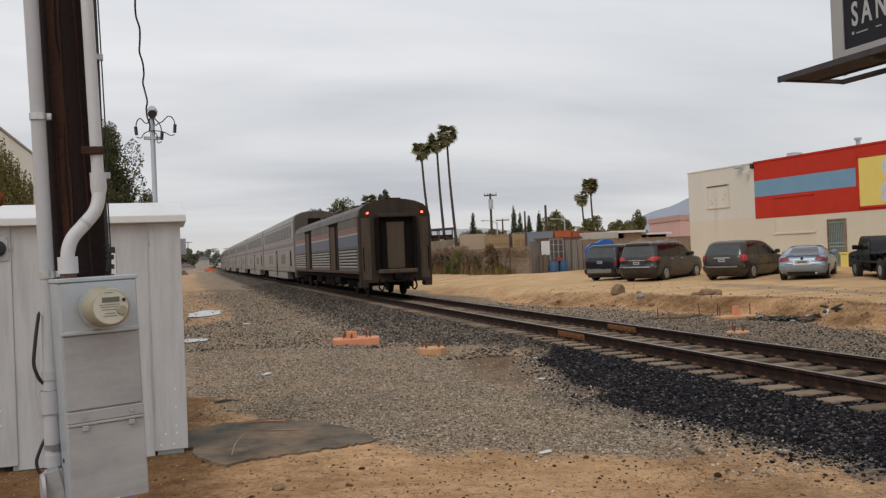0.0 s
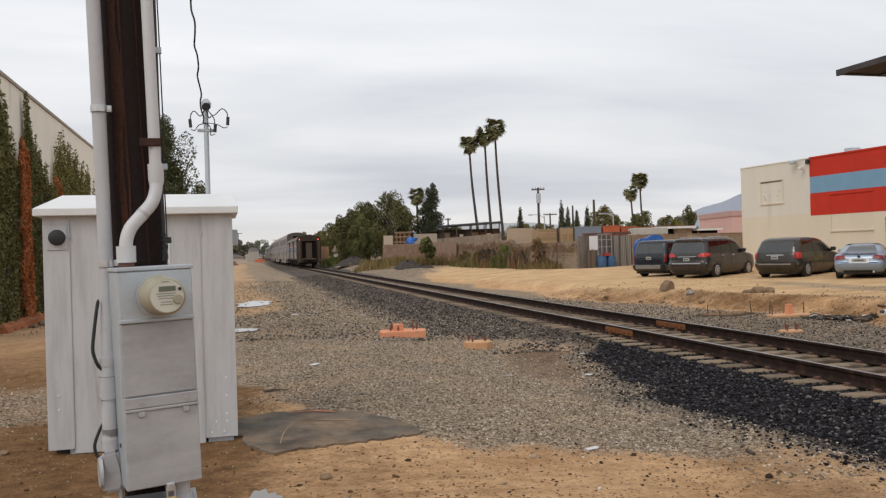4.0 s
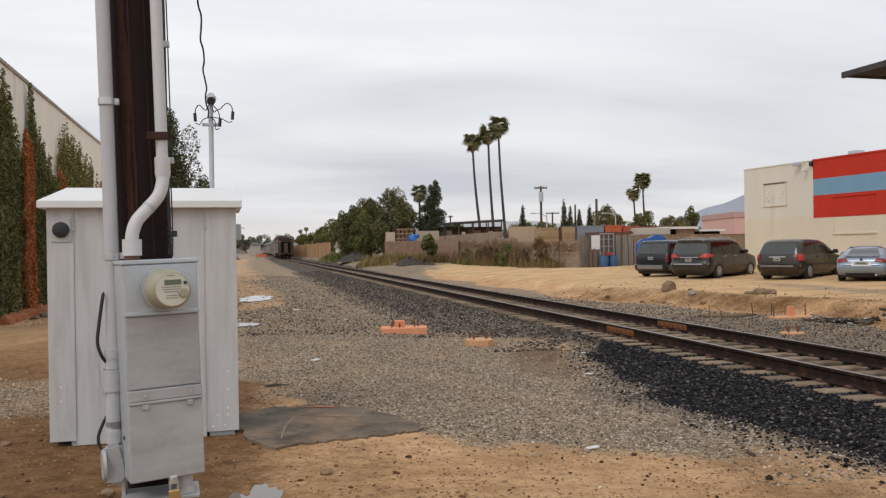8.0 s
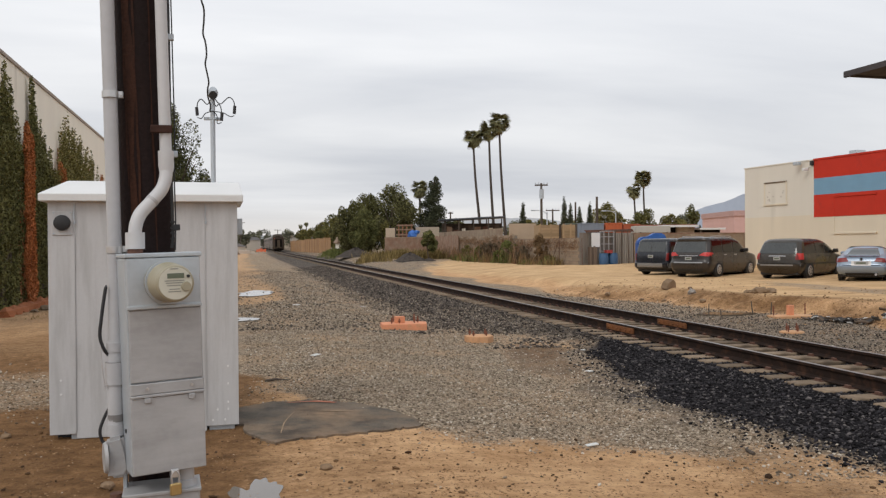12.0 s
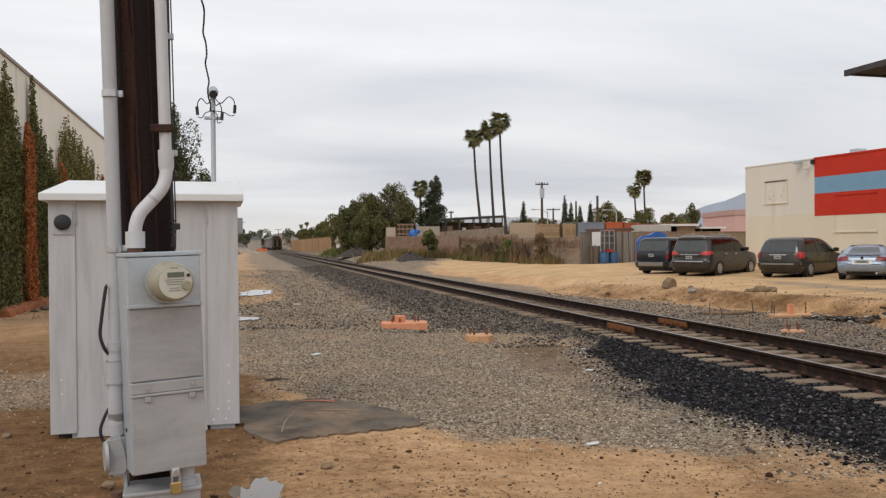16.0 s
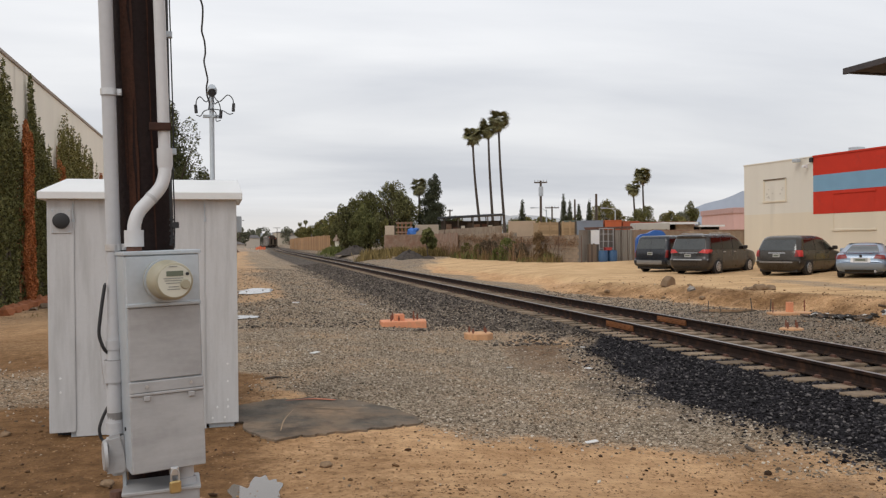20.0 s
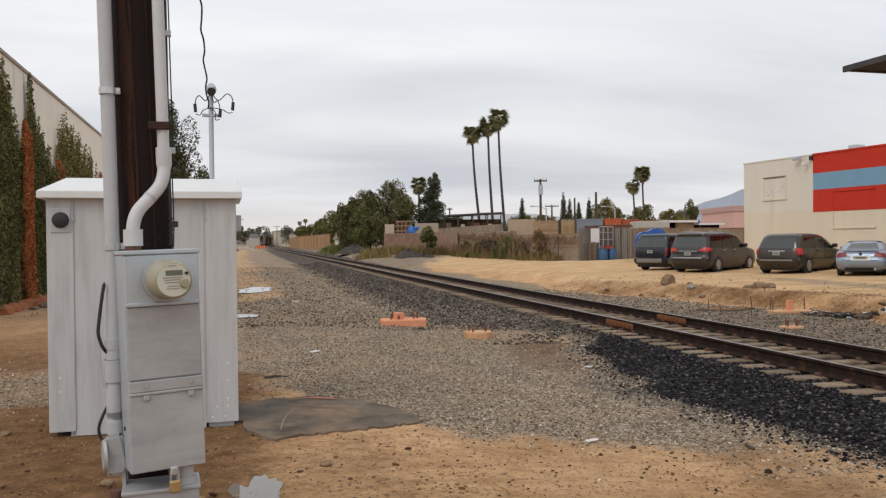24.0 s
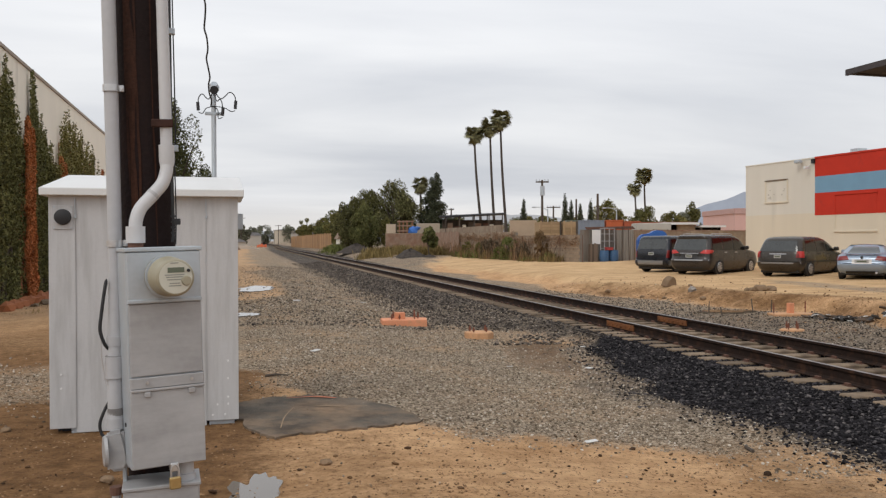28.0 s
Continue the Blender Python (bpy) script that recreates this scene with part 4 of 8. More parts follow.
def car_shell(half, z0, eave, crown, y0, y1, shrink=0.0):
    """The outer skin of a rail car: straight sides, arched roof, pushed along y."""
    o = [(-half + shrink, z0)]
    for k in range(0, 11):
        a = math.pi * k / 10
        o.append((-(half - shrink) * math.cos(a), eave + (crown - eave - shrink) * math.sin(a) ** 0.75))
    o.append((half - shrink, z0))
    bm = bmesh.new()
    prism(bm, o, y0, y1, "y")
    return bm


def bogie(parent, y):
    b = part("bogie", B(-1.15, 1.15, y - 1.5, y + 1.5, 0.42, 0.72, 0.03), M_UNDER, parent, "sooty steel bogie")
    for yy in (y - 1.25, y + 1.25):
        for sx in (-1, 1):
            part("wheel", T([(sx * 0.70, yy, 0.455), (sx * 0.84, yy, 0.455)], 0.455, 20), M_WHEEL, b)
            part("axle_box", B(sx * 1.10 - 0.12, sx * 1.10 + 0.12, yy - 0.17, yy + 0.17, 0.32, 0.68, 0.03), M_WHEEL, b)
    for sx in (-1, 1):
        for k in (-0.3, 0.0, 0.3):
            part("spring", T([(sx * 1.08, y + k, 0.40), (sx * 1.08, y + k, 0.85)], 0.09, 10), M_UNDER, b)


def baggage_car():
    c = thing("baggage_car", "grimy single-level steel baggage car with red tail lamps", "rail car")
    n = 22.45
    part("body", car_shell(1.52, 1.02, 3.36, 4.08, 0.35, n), M_BAG, c, "weathered stainless baggage body")
    e = part("end_bulkhead", car_shell(1.52, 0.62, 3.36, 4.09, 0.0, 0.36), M_BAGEND, c, "brown grimy end wall with rounded corners")
    # recessed gangway frame on the end
    part("diaphragm_post", B(-0.88, -0.72, -0.20, 0.02, 1.15, 3.32, 0.02), M_UNDER, e)
    part("diaphragm_post", B(0.72, 0.88, -0.20, 0.02, 1.15, 3.32, 0.02), M_UNDER, e)
    part("diaphragm_head", B(-0.80, 0.80, -0.22, 0.02, 3.30, 3.46, 0.03), M_BAGEND, e)
    # flat black sheet: the recess is shade put into the colour
    part("gangway_recess", B(-0.72, 0.72, -0.004, 0.02, 1.15, 3.31), M_UNDER, e)
    part("end_door", B(-0.37, 0.37, -0.03, 0.0, 1.18, 3.12, 0.02), M_CURTAIN, e, "pale dusty end door")
    part("buffer_plate", B(-0.82, 0.82, -0.34, 0.02, 0.98, 1.16, 0.03), M_CURTAIN, e, "worn grey buffer plate")
    for sx in (-1, 1):
        part("corner_post", B(sx * 1.24 - 0.20, sx * 1.24 + 0.18, -0.012, 0.0, 0.75, 3.3, 0.005), M_CORNER, e, "paler dusty corner panel")
        part("tail_lamp", T([(sx * 1.16, 0.01, 3.50), (sx * 1.16, -0.07, 3.50)], 0.048, 14), M_TAIL, e, "glowing red tail lamp")
        part("grab_rail", T([(sx * 1.38, -0.05, 1.1), (sx * 1.38, -0.05, 2.1)], 0.02, 8), M_UNDER, e)
        part("skirt_corner", B(sx * 1.36 - 0.16, sx * 1.36 + 0.16, 0.0, 0.5, 0.42, 0.66, 0.03), M_BAGEND, e)
        part("jumper_cable", T(curve_pts([(sx * 0.75, -0.05, 0.75), (sx * 0.80, -0.14, 0.42), (sx * 0.66, -0.16, 0.30), (sx * 0.55, -0.10, 0.55)], 5), 0.035, 8), M_UNDER, e)
        part("end_step", B(sx * 0.45 - 0.05, sx * 0.45 + 0.05, -0.10, 0.1, 0.30, 0.70, 0.01), M_UNDER, e)
    part("coupler", B(-0.16, 0.16, -0.55, 0.6, 0.70, 1.0, 0.05), M_UNDER, e, "steel coupler")
    part("roof_ridge", B(-0.25, 0.35, 0.25, 0.9, 4.04, 4.14, 0.02), M_UNDER, c)
    for k in range(9):
        part("roof_rib", car_shell(1.525, 3.30, 3.365, 4.092, 2.3 + k * 2.35, 2.36 + k * 2.35), M_BAG, c)
    for yy, hh in ((6.0, 0.16), (11.0, 0.22), (16.5, 0.18)):
        part("roof_hatch", B(-0.45, 0.45, yy, yy + 1.3, 4.02, 4.06 + hh, 0.04), M_BAGEND, c)
    for sx in (-1, 1):
        x0, x1 = sorted((sx * 1.515, sx * 1.528))
        xd0, xd1 = sorted((sx * 1.505, sx * 1.535))
        doors = ((5.4, 7.6), (14.6, 16.8))
        edges = [0.4, 5.4, 7.6, 14.6, 16.8, n - 0.3]
        for a, b in ((0.4, 5.3), (7.7, 14.5), (16.9, n - 0.3)):
            part("blue_stripe", B(x0, x1, a, b, 2.18, 2.62), M_STRIPE, c)
            part("red_stripe", B(x0, x1, a, b, 2.74, 2.86), M_RED, c)
            part("white_stripe", B(x0, x1, a, b, 2.64, 2.72), M_WHITE, c)
            part("red_stripe", B(x0, x1, a, b, 2.88, 2.97), M_RED, c)
            for k in range(6):
                z = 1.26 + k * 0.135
                part("fluting", B(*sorted((sx * 1.515, sx * 1.548)), a + 0.25, b - 0.25, z, z + 0.070, 0.01), M_WHITE, c)
                part("fluting_groove", B(*sorted((sx * 1.510, sx * 1.523)), a + 0.25, b - 0.25, z + 0.072, z + 0.133), M_BAGEND, c)
            part("roof_seam", B(*sorted((sx * 1.49, sx * 1.531)), a, b, 3.36, 3.385), M_BAGEND, c)
        for a, b in doors:
            d = part("side_door", B(xd0, xd1, a, b, 1.12, 3.28, 0.01), M_UNDER, c, "tall recessed baggage door in a dark frame")
            part("door_leaf", B(*sorted((sx * 1.52, sx * 1.542)), a + 0.75, b - 0.08, 1.14, 3.24, 0.01), M_CORNER, d, "dusty brown door leaf")
            for yy, wd_ in ((a - 0.10, 0.12), (b - 0.02, 0.12)):
                part("door_frame", B(*sorted((sx * 1.51, sx * 1.56)), yy, yy + wd_, 1.1, 3.36, 0.01), M_BAGEND, d)
            part("door_head", B(*sorted((sx * 1.51, sx * 1.60)), a - 0.12, b + 0.12, 3.28, 3.38, 0.01), M_UNDER, d)
        part("sill", B(*sorted((sx * 1.40, sx * 1.55)), 0.4, n, 1.0, 1.13, 0.01), M_SILL, c, "rusty brown side sill")
        # black box painted in for the shade under the side sill
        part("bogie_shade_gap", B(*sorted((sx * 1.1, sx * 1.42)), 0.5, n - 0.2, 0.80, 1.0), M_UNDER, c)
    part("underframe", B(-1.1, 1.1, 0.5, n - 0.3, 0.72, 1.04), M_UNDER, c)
    part("equipment_box", B(-1.3, 1.3, 8.2, 11.0, 0.38, 0.98, 0.04), M_UNDER, c)
    part("equipment_box", B(-1.3, 1.3, 12.2, 14.3, 0.45, 0.98, 0.04), M_UNDER, c)
    part("air_tank", T([(-1.05, 6.4, 0.66), (-1.05, 7.9, 0.66)], 0.26, 14), M_WHEEL, c)
    bogie(c, 3.4)
    bogie(c, n - 3.4)
    return c


def coach():
    c = thing("double_deck_coach", "silver double-deck passenger coach with dark windows", "rail car", group="coaches of the train")
    n = 25.3
    part("body", car_shell(1.53, 0.92, 4.38, 5.04, 0.3, n), M_CAR, c, "weathered silver coach body")
    part("low_skirt", car_shell(1.53, 0.40, 0.85, 0.93, 4.9, n - 4.7), M_CAR, c)
    ef = part("end_frame", car_shell(1.50, 0.55, 4.32, 4.97, -0.15, 0.33), M_BAG, c)
    # black panel: the unlit end opening as plain colour
    part("end_opening", B(-0.6, 0.6, -0.17, -0.14, 2.5, 4.5), M_UNDER, ef)
    part("end_frame", car_shell(1.50, 0.55, 4.2, 4.85, n - 0.02, n + 0.4), M_UNDER, c)
    for sx in (-1, 1):
        x0, x1 = sorted((sx * 1.515, sx * 1.540))
        for k in range(11):
            y = 1.9 + k * 2.02
            w = part("upper_window", B(x0, x1, y, y + 1.72, 3.34, 4.06, 0.008), M_CARGLASS, c, "dark window")
        for y, w_ in ((6.2, 1.2), (7.7, 1.2), (16.6, 0.7), (18.2, 1.2)):
            part("lower_window", B(x0, x1, y, y + w_, 1.50, 2.2, 0.008), M_CARGLASS, c, "dark window")
        d = part("side_door", B(x0, x1, 11.9, 12.9, 0.55, 2.55, 0.01), M_BAGEND, c, "dark recessed side door")
        part("door_window", B(*sorted((sx * 1.53, sx * 1.546)), 12.15, 12.65, 1.6, 2.3), M_CARGLASS, d)
        part("blue_stripe", B(*sorted((sx * 1.52, sx * 1.533)), 0.4, n - 0.1, 2.68, 2.86), M_STRIPE, c)
        part("red_stripe", B(*sorted((sx * 1.52, sx * 1.533)), 0.4, n - 0.1, 2.90, 2.97), M_RED, c)
        part("louver", B(x0, x1, 2.0, 2.8, 1.3, 2.4, 0.005), M_UNDER, c)
        part("window_band", B(*sorted((sx * 1.515, sx * 1.534)), 1.7, 24.0, 3.28, 4.12, 0.005), M_BAG, c, "grey window band")
        for zz in (0.98, 1.18, 2.48, 3.12, 4.30):
            part("side_seam", B(*sorted((sx * 1.515, sx * 1.536)), 0.5, n - 0.2, zz, zz + 0.03), M_BAG, c)
        part("bogie_skirt", B(*sorted((sx * 1.30, sx * 1.50)), 1.0, 4.7, 0.9, 0.96), M_UNDER, c)
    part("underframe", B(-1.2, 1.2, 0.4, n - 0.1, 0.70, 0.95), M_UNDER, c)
    bogie(c, 2.9)
    bogie(c, n - 2.9)
    return c


TRAIN = [(baggage_car(), 0.0)]
co_ = coach()
for k in range(9):
    c = co_ if k == 0 else copy_thing(co_, pose(0, 0, 0))
    TRAIN.append((c, 22.79 + 25.9 * k))
RUN = [(0, 33.85), (1, 52.4), (2, 71.0), (3, 89.0), (6, 139.5), (8, 171), (10, 203), (12, 232), (15, 268), (18, 303), (21, 341), (24, 388), (28, 455)]

# ---- foliage tools ----
def leaf_material(name, color, spread=0.5, rough=0.65):
    m = bpy.data.materials.new(name)
    m.use_nodes = True
    n, l = m.node_tree.nodes, m.node_tree.links
    p = n["Principled BSDF"]
    p.inputs["Roughness"].default_value = rough
    p.inputs["Specular IOR Level"].default_value = 0.12
    g = n.new("ShaderNodeNewGeometry")
    r = n.new("ShaderNodeValToRGB")
    c = Vector(color)
    r.color_ramp.elements[0].color = (*(c * (1 - spread)), 1)
    r.color_ramp.elements[1].color = (c.x * (1 + spread) * 1.08, c.y * (1 + spread), c.z * (1 + spread * 0.6), 1)
    l.new(g.outputs["Random Per Island"], r.inputs[0])
    l.new(r.outputs[0], p.inputs["Base Color"])
    return m


def leaves(name, blobs, count, size, material, parent=None, seed=1, inner=0.55, droop=0.0, label=""):
    """Many small folded leaves filling the shells of the blobs (cx, cy, cz, rx, ry, rz)."""
    rg = np.random.default_rng(seed)
    bl = np.array(blobs, float)
    vol = (bl[:, 3] * bl[:, 4] * bl[:, 5]) ** 0.75
    pick = rg.choice(len(bl), count, p=vol / vol.sum())
    d = rg.normal(size=(count, 3))
    d /= np.linalg.norm(d, axis=1)[:, None]
    rad = (inner + (1.08 - inner) * rg.random(count) ** 0.6)[:, None]
    c = bl[pick, :3] + d * bl[pick, 3:] * rad
    a = rg.normal(size=(count, 3))
    a[:, 2] -= droop
    a /= np.linalg.norm(a, axis=1)[:, None]
    b = np.cross(a, rg.normal(size=(count, 3)))
    b /= np.linalg.norm(b, axis=1)[:, None] + 1e-9
    s = (size * (0.6 + 0.8 * rg.random(count)))[:, None]
    up_ = np.cross(a, b) * 0.25
    v = np.stack([c - a * s, c - b * s * 0.45 + up_ * s, c + a * s, c + b * s * 0.45 + up_ * s], 1).reshape(-1, 3)
    f = np.arange(count * 4).reshape(-1, 4)
    tri = np.concatenate([f[:, [0, 1, 2]], f[:, [0, 2, 3]]])
    me = bpy.data.meshes.new(name)
    me.from_pydata(v.tolist(), [], tri.tolist())
    me.materials.append(material)
    ob = new(name, me)
    if parent is not None:
        ob.parent = parent
    if label:
        ob["label"] = label
    return ob


def crown_blobs(seed, n, cx, cy, cz, rx, ry, rz, s=0.23):
    rd = random.Random(seed)
    n = int(n * 2.2)
    out = []
    for _ in range(n):
        a, u = rd.uniform(0, 2 * math.pi), rd.uniform(-0.85, 1.0)
        q = math.sqrt(max(0.0, 1 - u * u)) * rd.uniform(0.2, 0.98)
        k = rd.uniform(0.5, 1.35) * s
        out.append((cx + rx * q * math.cos(a), cy + ry * q * math.sin(a), cz + rz * u * 0.8, rx * k, ry * k, rz * k))
    return out


L_DARK = leaf_material("dark_green_leaves", (0.112, 0.114, 0.046), 0.55)
L_FICUS = leaf_material("grey_green_ficus_leaves", (0.125, 0.128, 0.062), 0.6)
L_MID = leaf_material("green_leaves", (0.130, 0.140, 0.060), 0.5)
L_OLIVE = leaf_material("olive_leaves", (0.150, 0.143, 0.056), 0.55)
L_PINE = leaf_material("grey_green_pine_needles", (0.095, 0.105, 0.052), 0.6)
L_IVY = leaf_material("ivy_leaves", (0.150, 0.156, 0.070), 0.6)
L_IVYPALE = leaf_material("pale_ivy_leaves", (0.200, 0.192, 0.082), 0.55)
L_DEAD = leaf_material("dead_orange_ivy", (0.46, 0.185, 0.080), 0.4)
L_PALM = leaf_material("palm_fronds", (0.18, 0.18, 0.10), 0.45)
L_CONIFER = leaf_material("dark_conifer_needles", (0.060, 0.070, 0.045), 0.5)
# leaf colour paled and greyed to carry the distance haze
L_FARHAZE = leaf_material("haze_paled_leaves", (0.15, 0.16, 0.12), 0.4)
L_PALMDEAD = leaf_material("dry_palm_skirt", (0.20, 0.15, 0.09), 0.4)
L_WEED = leaf_material("dry_weeds", (0.21, 0.165, 0.075), 0.5)
L_GRASS = leaf_material("green_weeds", (0.13, 0.15, 0.055), 0.5)
M_BARK = mat("grey_brown_bark", (0.085, 0.065, 0.05), 0.9, 0, 0.35, 3, 30, 0.4, streak=True)
M_PALMBARK = mat("palm_trunk", (0.060, 0.048, 0.040), 0.9, 0, 0.3, 3, 25, 0.4)


def tree(name, label, x, y, z0, height, spread, seed, leaf, count=2600, size=0.22, trunk=0.25, n=13, low=0.25):
    t = thing(name, label, "tree", pose(x, y, z0))
    rd = random.Random(seed)
    part("trunk", T(curve_pts([(0, 0, -0.3), (rd.uniform(-.2, .2), rd.uniform(-.2, .2), height * 0.3), (rd.uniform(-.4, .4), rd.uniform(-.4, .4), height * 0.7)], 4), [trunk * (1 - 0.07 * k) for k in range(9)], 10), M_BARK, t, smooth=True)
    for k in range(6):
        a = rd.uniform(0, 6.28)
        part("limb", T([(0, 0, height * 0.28), (spread * 0.35 * math.cos(a), spread * 0.35 * math.sin(a), height * 0.5), (spread * 0.75 * math.cos(a), spread * 0.75 * math.sin(a), height * rd.uniform(0.55, 0.85))], [trunk * 0.5, trunk * 0.3, trunk * 0.1], 7), M_BARK, t)
    cz = height * (0.5 + low / 2)
    leaves("crown", crown_blobs(seed, n, 0, 0, cz, spread, spread, height * (0.5 - low / 2) * 1.02), count, size, leaf, t, seed)
    return t


def fan_palm(label, x, y, z0, height, lean, seed, crown=1.5, trunk=0.16, name="palm_tree", leaf=None):
    t = thing(name, label, "palm tree", pose(x, y, z0))
    dx, dy = lean
    top = Vector((dx, dy, height))
    line = curve_pts([(0, 0, -0.4), (dx * 0.45, dy * 0.45, height * 0.33), (dx * 0.8, dy * 0.8, height * 0.66), tuple(top)], 6)
    part("trunk", T(line, [trunk * (1.25 - 0.5 * k / (len(line) - 1)) for k in range(len(line))], 10), M_PALMBARK, t, smooth=True)
    rg = random.Random(seed)
    bmf = bmesh.new()
    for s in range(11):
        a = radians(-75 + 15 * s)
        p0 = Vector((0.42, 0, 0))
        p1 = Vector((0.42 + 0.62 * math.cos(a), 0.62 * math.sin(a), -0.05 - 0.10 * abs(math.sin(a))))
        side = Vector((-math.sin(a), math.cos(a), 0)) * 0.055
        mid = p0.lerp(p1, 0.55)
        v = [bmf.verts.new(q) for q in (p0, mid - side + Vector((0, 0, 0.02)), p1 - Vector((0, 0, 0.10)), mid + side + Vector((0, 0, 0.02)))]
        bmf.faces.new(v)
    tube(bmf, [(0, 0, 0), (0.42, 0, 0)], 0.018, 5)
    fme = mesh_of("frond", bmf, leaf or L_PALM)
    for k in range(60):
        f = new("frond", fme)
        f.parent = t
        tilt = rg.uniform(-70, 55)
        sc = crown * rg.uniform(0.8, 1.1)
        f.matrix_basis = Matrix.Translation(top + Vector((0, 0, rg.uniform(-0.2, 0.25) * crown))) @ pose(0, 0, 0, 0, 0, rg.uniform(0, 360)) @ pose(0, 0, 0, rg.uniform(-30, 30), -tilt, 0) @ Matrix.Scale(sc, 4)
    leaves("dry_skirt", [(top.x, top.y, top.z - 0.55 * crown, 0.2 * crown, 0.2 * crown, 0.42 * crown)], 90, 0.2 * crown, L_PALMDEAD, t, seed, 0.3, 1.5)
    return t


# ---- ivy-covered building on the near side ----
M_STUCCO = mat("cream_stucco", (0.82, 0.76, 0.65), 0.85, 0, 0.05, 1.0, 60, 0.15, dirt=(0.52, 0.46, 0.37), dirt_amount=0.2, dirt_scale=0.8, streak=True)
ib = thing("ivy_building", "tall cream tilt-up building half covered in ivy", "building", pose(-7.0, 27.1, -0.35, 0, 0, 1.0))
part("wall", B(-16, 0, -14, 34, -0.2, 7.75), M_STUCCO, ib)
part("parapet_cap", B(-16.05, 0.05, -14.05, 34.05, 7.75, 7.87, 0.01), mat("brown_parapet_cap", (0.33, 0.27, 0.22), 0.7), ib)
M_BRICKBASE = mat("reddish_soil_bed", (0.15, 0.065, 0.035), 0.9, 0, 0.3, 3, 30, 0.3)
M_DEADSTEM = mat("orange_brown_dead_stem", (0.36, 0.135, 0.06), 0.9, 0, 0.3, 6, 40, 0.3)
ivy_rd = random.Random(8)
IVY = [(-1.7, 6.4, 0.7, 0), (-0.8, 6.8, 0.5, 0), (-0.05, 7.15, 0.42, 0), (0.55, 6.4, 0.42, 0), (1.30, 6.1, 0.46, 3), (1.95, 5.8, 0.40, 3), (2.75, 6.0, 0.45, 0), (3.55, 7.2, 0.42, 0), (4.35, 6.5, 0.5, 0), (5.1, 6.1, 0.5, 0), (5.9, 5.7, 0.6, 0), (6.9, 5.4, 0.6, 2), (7.7, 5.2, 0.55, 2), (8.6, 6.5, 0.6, 1), (9.6, 7.0, 0.6, 1), (10.7, 6.7, 0.6, 1), (11.9, 6.9, 0.65, 1), (13.1, 6.7, 0.65, 1), (14.4, 6.2, 0.7, 1), (15.8, 6.4, 0.7, 1), (17.3, 5.8, 0.8, 2), (19.5, 5.2, 1.1, 1), (22.5, 5.0, 1.4, 1), (26, 5.0, 1.6, 0)]
for k, (yy, h, w, sort_) in enumerate(IVY):
    lf = (L_IVY, L_IVYPALE, L_IVYPALE, L_IVY)[sort_]
    iv = thing("climbing_ivy", ("dense dark green ivy climbing a cream wall", "olive green ivy with thin spires on wall", "ivy with orange dead stems on a wall", "mostly dead orange ivy on a cream wall")[sort_], "ivy", (pose(-7.0, 27.1, -0.35, 0, 0, 1.0) @ pose(0.25, yy, 0)), group="ivy on the wall")
    # a thick mat of leaves up to about four fifths, then thin uneven shoots that reach further up the wall
    blobs = []
    body = h * ((0.80, 0.70, 0.86, 0.84)[sort_])
    for j in range(16):
        z = body * (j + 0.5) / 16
        for q in range(2):
            blobs.append((-0.08 + 0.12 * ivy_rd.random(), ivy_rd.uniform(-0.9, 0.9) * w, z + ivy_rd.uniform(-0.2, 0.2), 0.16 + 0.10 * ivy_rd.random(), w * ivy_rd.uniform(0.35, 0.62), h / 20))
    for q in range((5, 8, 5, 3)[sort_]):
        ys, hs = ivy_rd.uniform(-1.0, 1.0) * w, h * ivy_rd.uniform(0.84, 1.06)
        n_ = int((hs - body * 0.9) / 0.16) + 2
        for j in range(n_):
            ys += ivy_rd.uniform(-0.05, 0.05)
            blobs.append((-0.10, ys, hs - 0.16 * j, 0.07, 0.045 + 0.016 * j + 0.04 * ivy_rd.random(), 0.13))
    leaves("ivy_foliage", blobs, (6500, 5200, 3400, 1500)[sort_], 0.055, lf, iv, 30 + k, 0.15, 0.6)
    for j in range(5 if sort_ in (1, 2) else 3):
        yb = ivy_rd.uniform(-0.8, 0.8) * w
        part("stem", T(curve_pts([(0, yb, -0.05), (-0.05, yb + 0.1, h * 0.35), (-0.14, yb - 0.05, h * 0.6), (-0.16, yb, h * 0.9)], 3), [0.05 - 0.004 * i for i in range(10)], 6), M_BARK if sort_ == 0 else M_DEADSTEM, iv)
    if sort_ >= 2:
        dead = []
        for j in range(12):
            z = h * 0.95 * (j + 0.5) / 12
            dead.append(((0.16 if sort_ == 2 else 0.24) - 0.02 * j / 12, ivy_rd.uniform(-0.45, 0.45) * w, z, 0.08, (0.20 if sort_ == 2 else 0.34) * w * ivy_rd.uniform(0.6, 1.3), h * 0.055))
        leaves("dead_foliage", dead, 1500 if sort_ == 2 else 5200, 0.055, L_DEAD, iv, 60 + k, 0.1, 0.9, "dead orange ivy")
    part("root_ball", clump(bmesh.new(), (0.3, -0.2, 0.12), 0.26, k, 0.9), M_DEADSTEM if k < 9 else M_BRICKBASE, iv, "reddish pruned root stump")
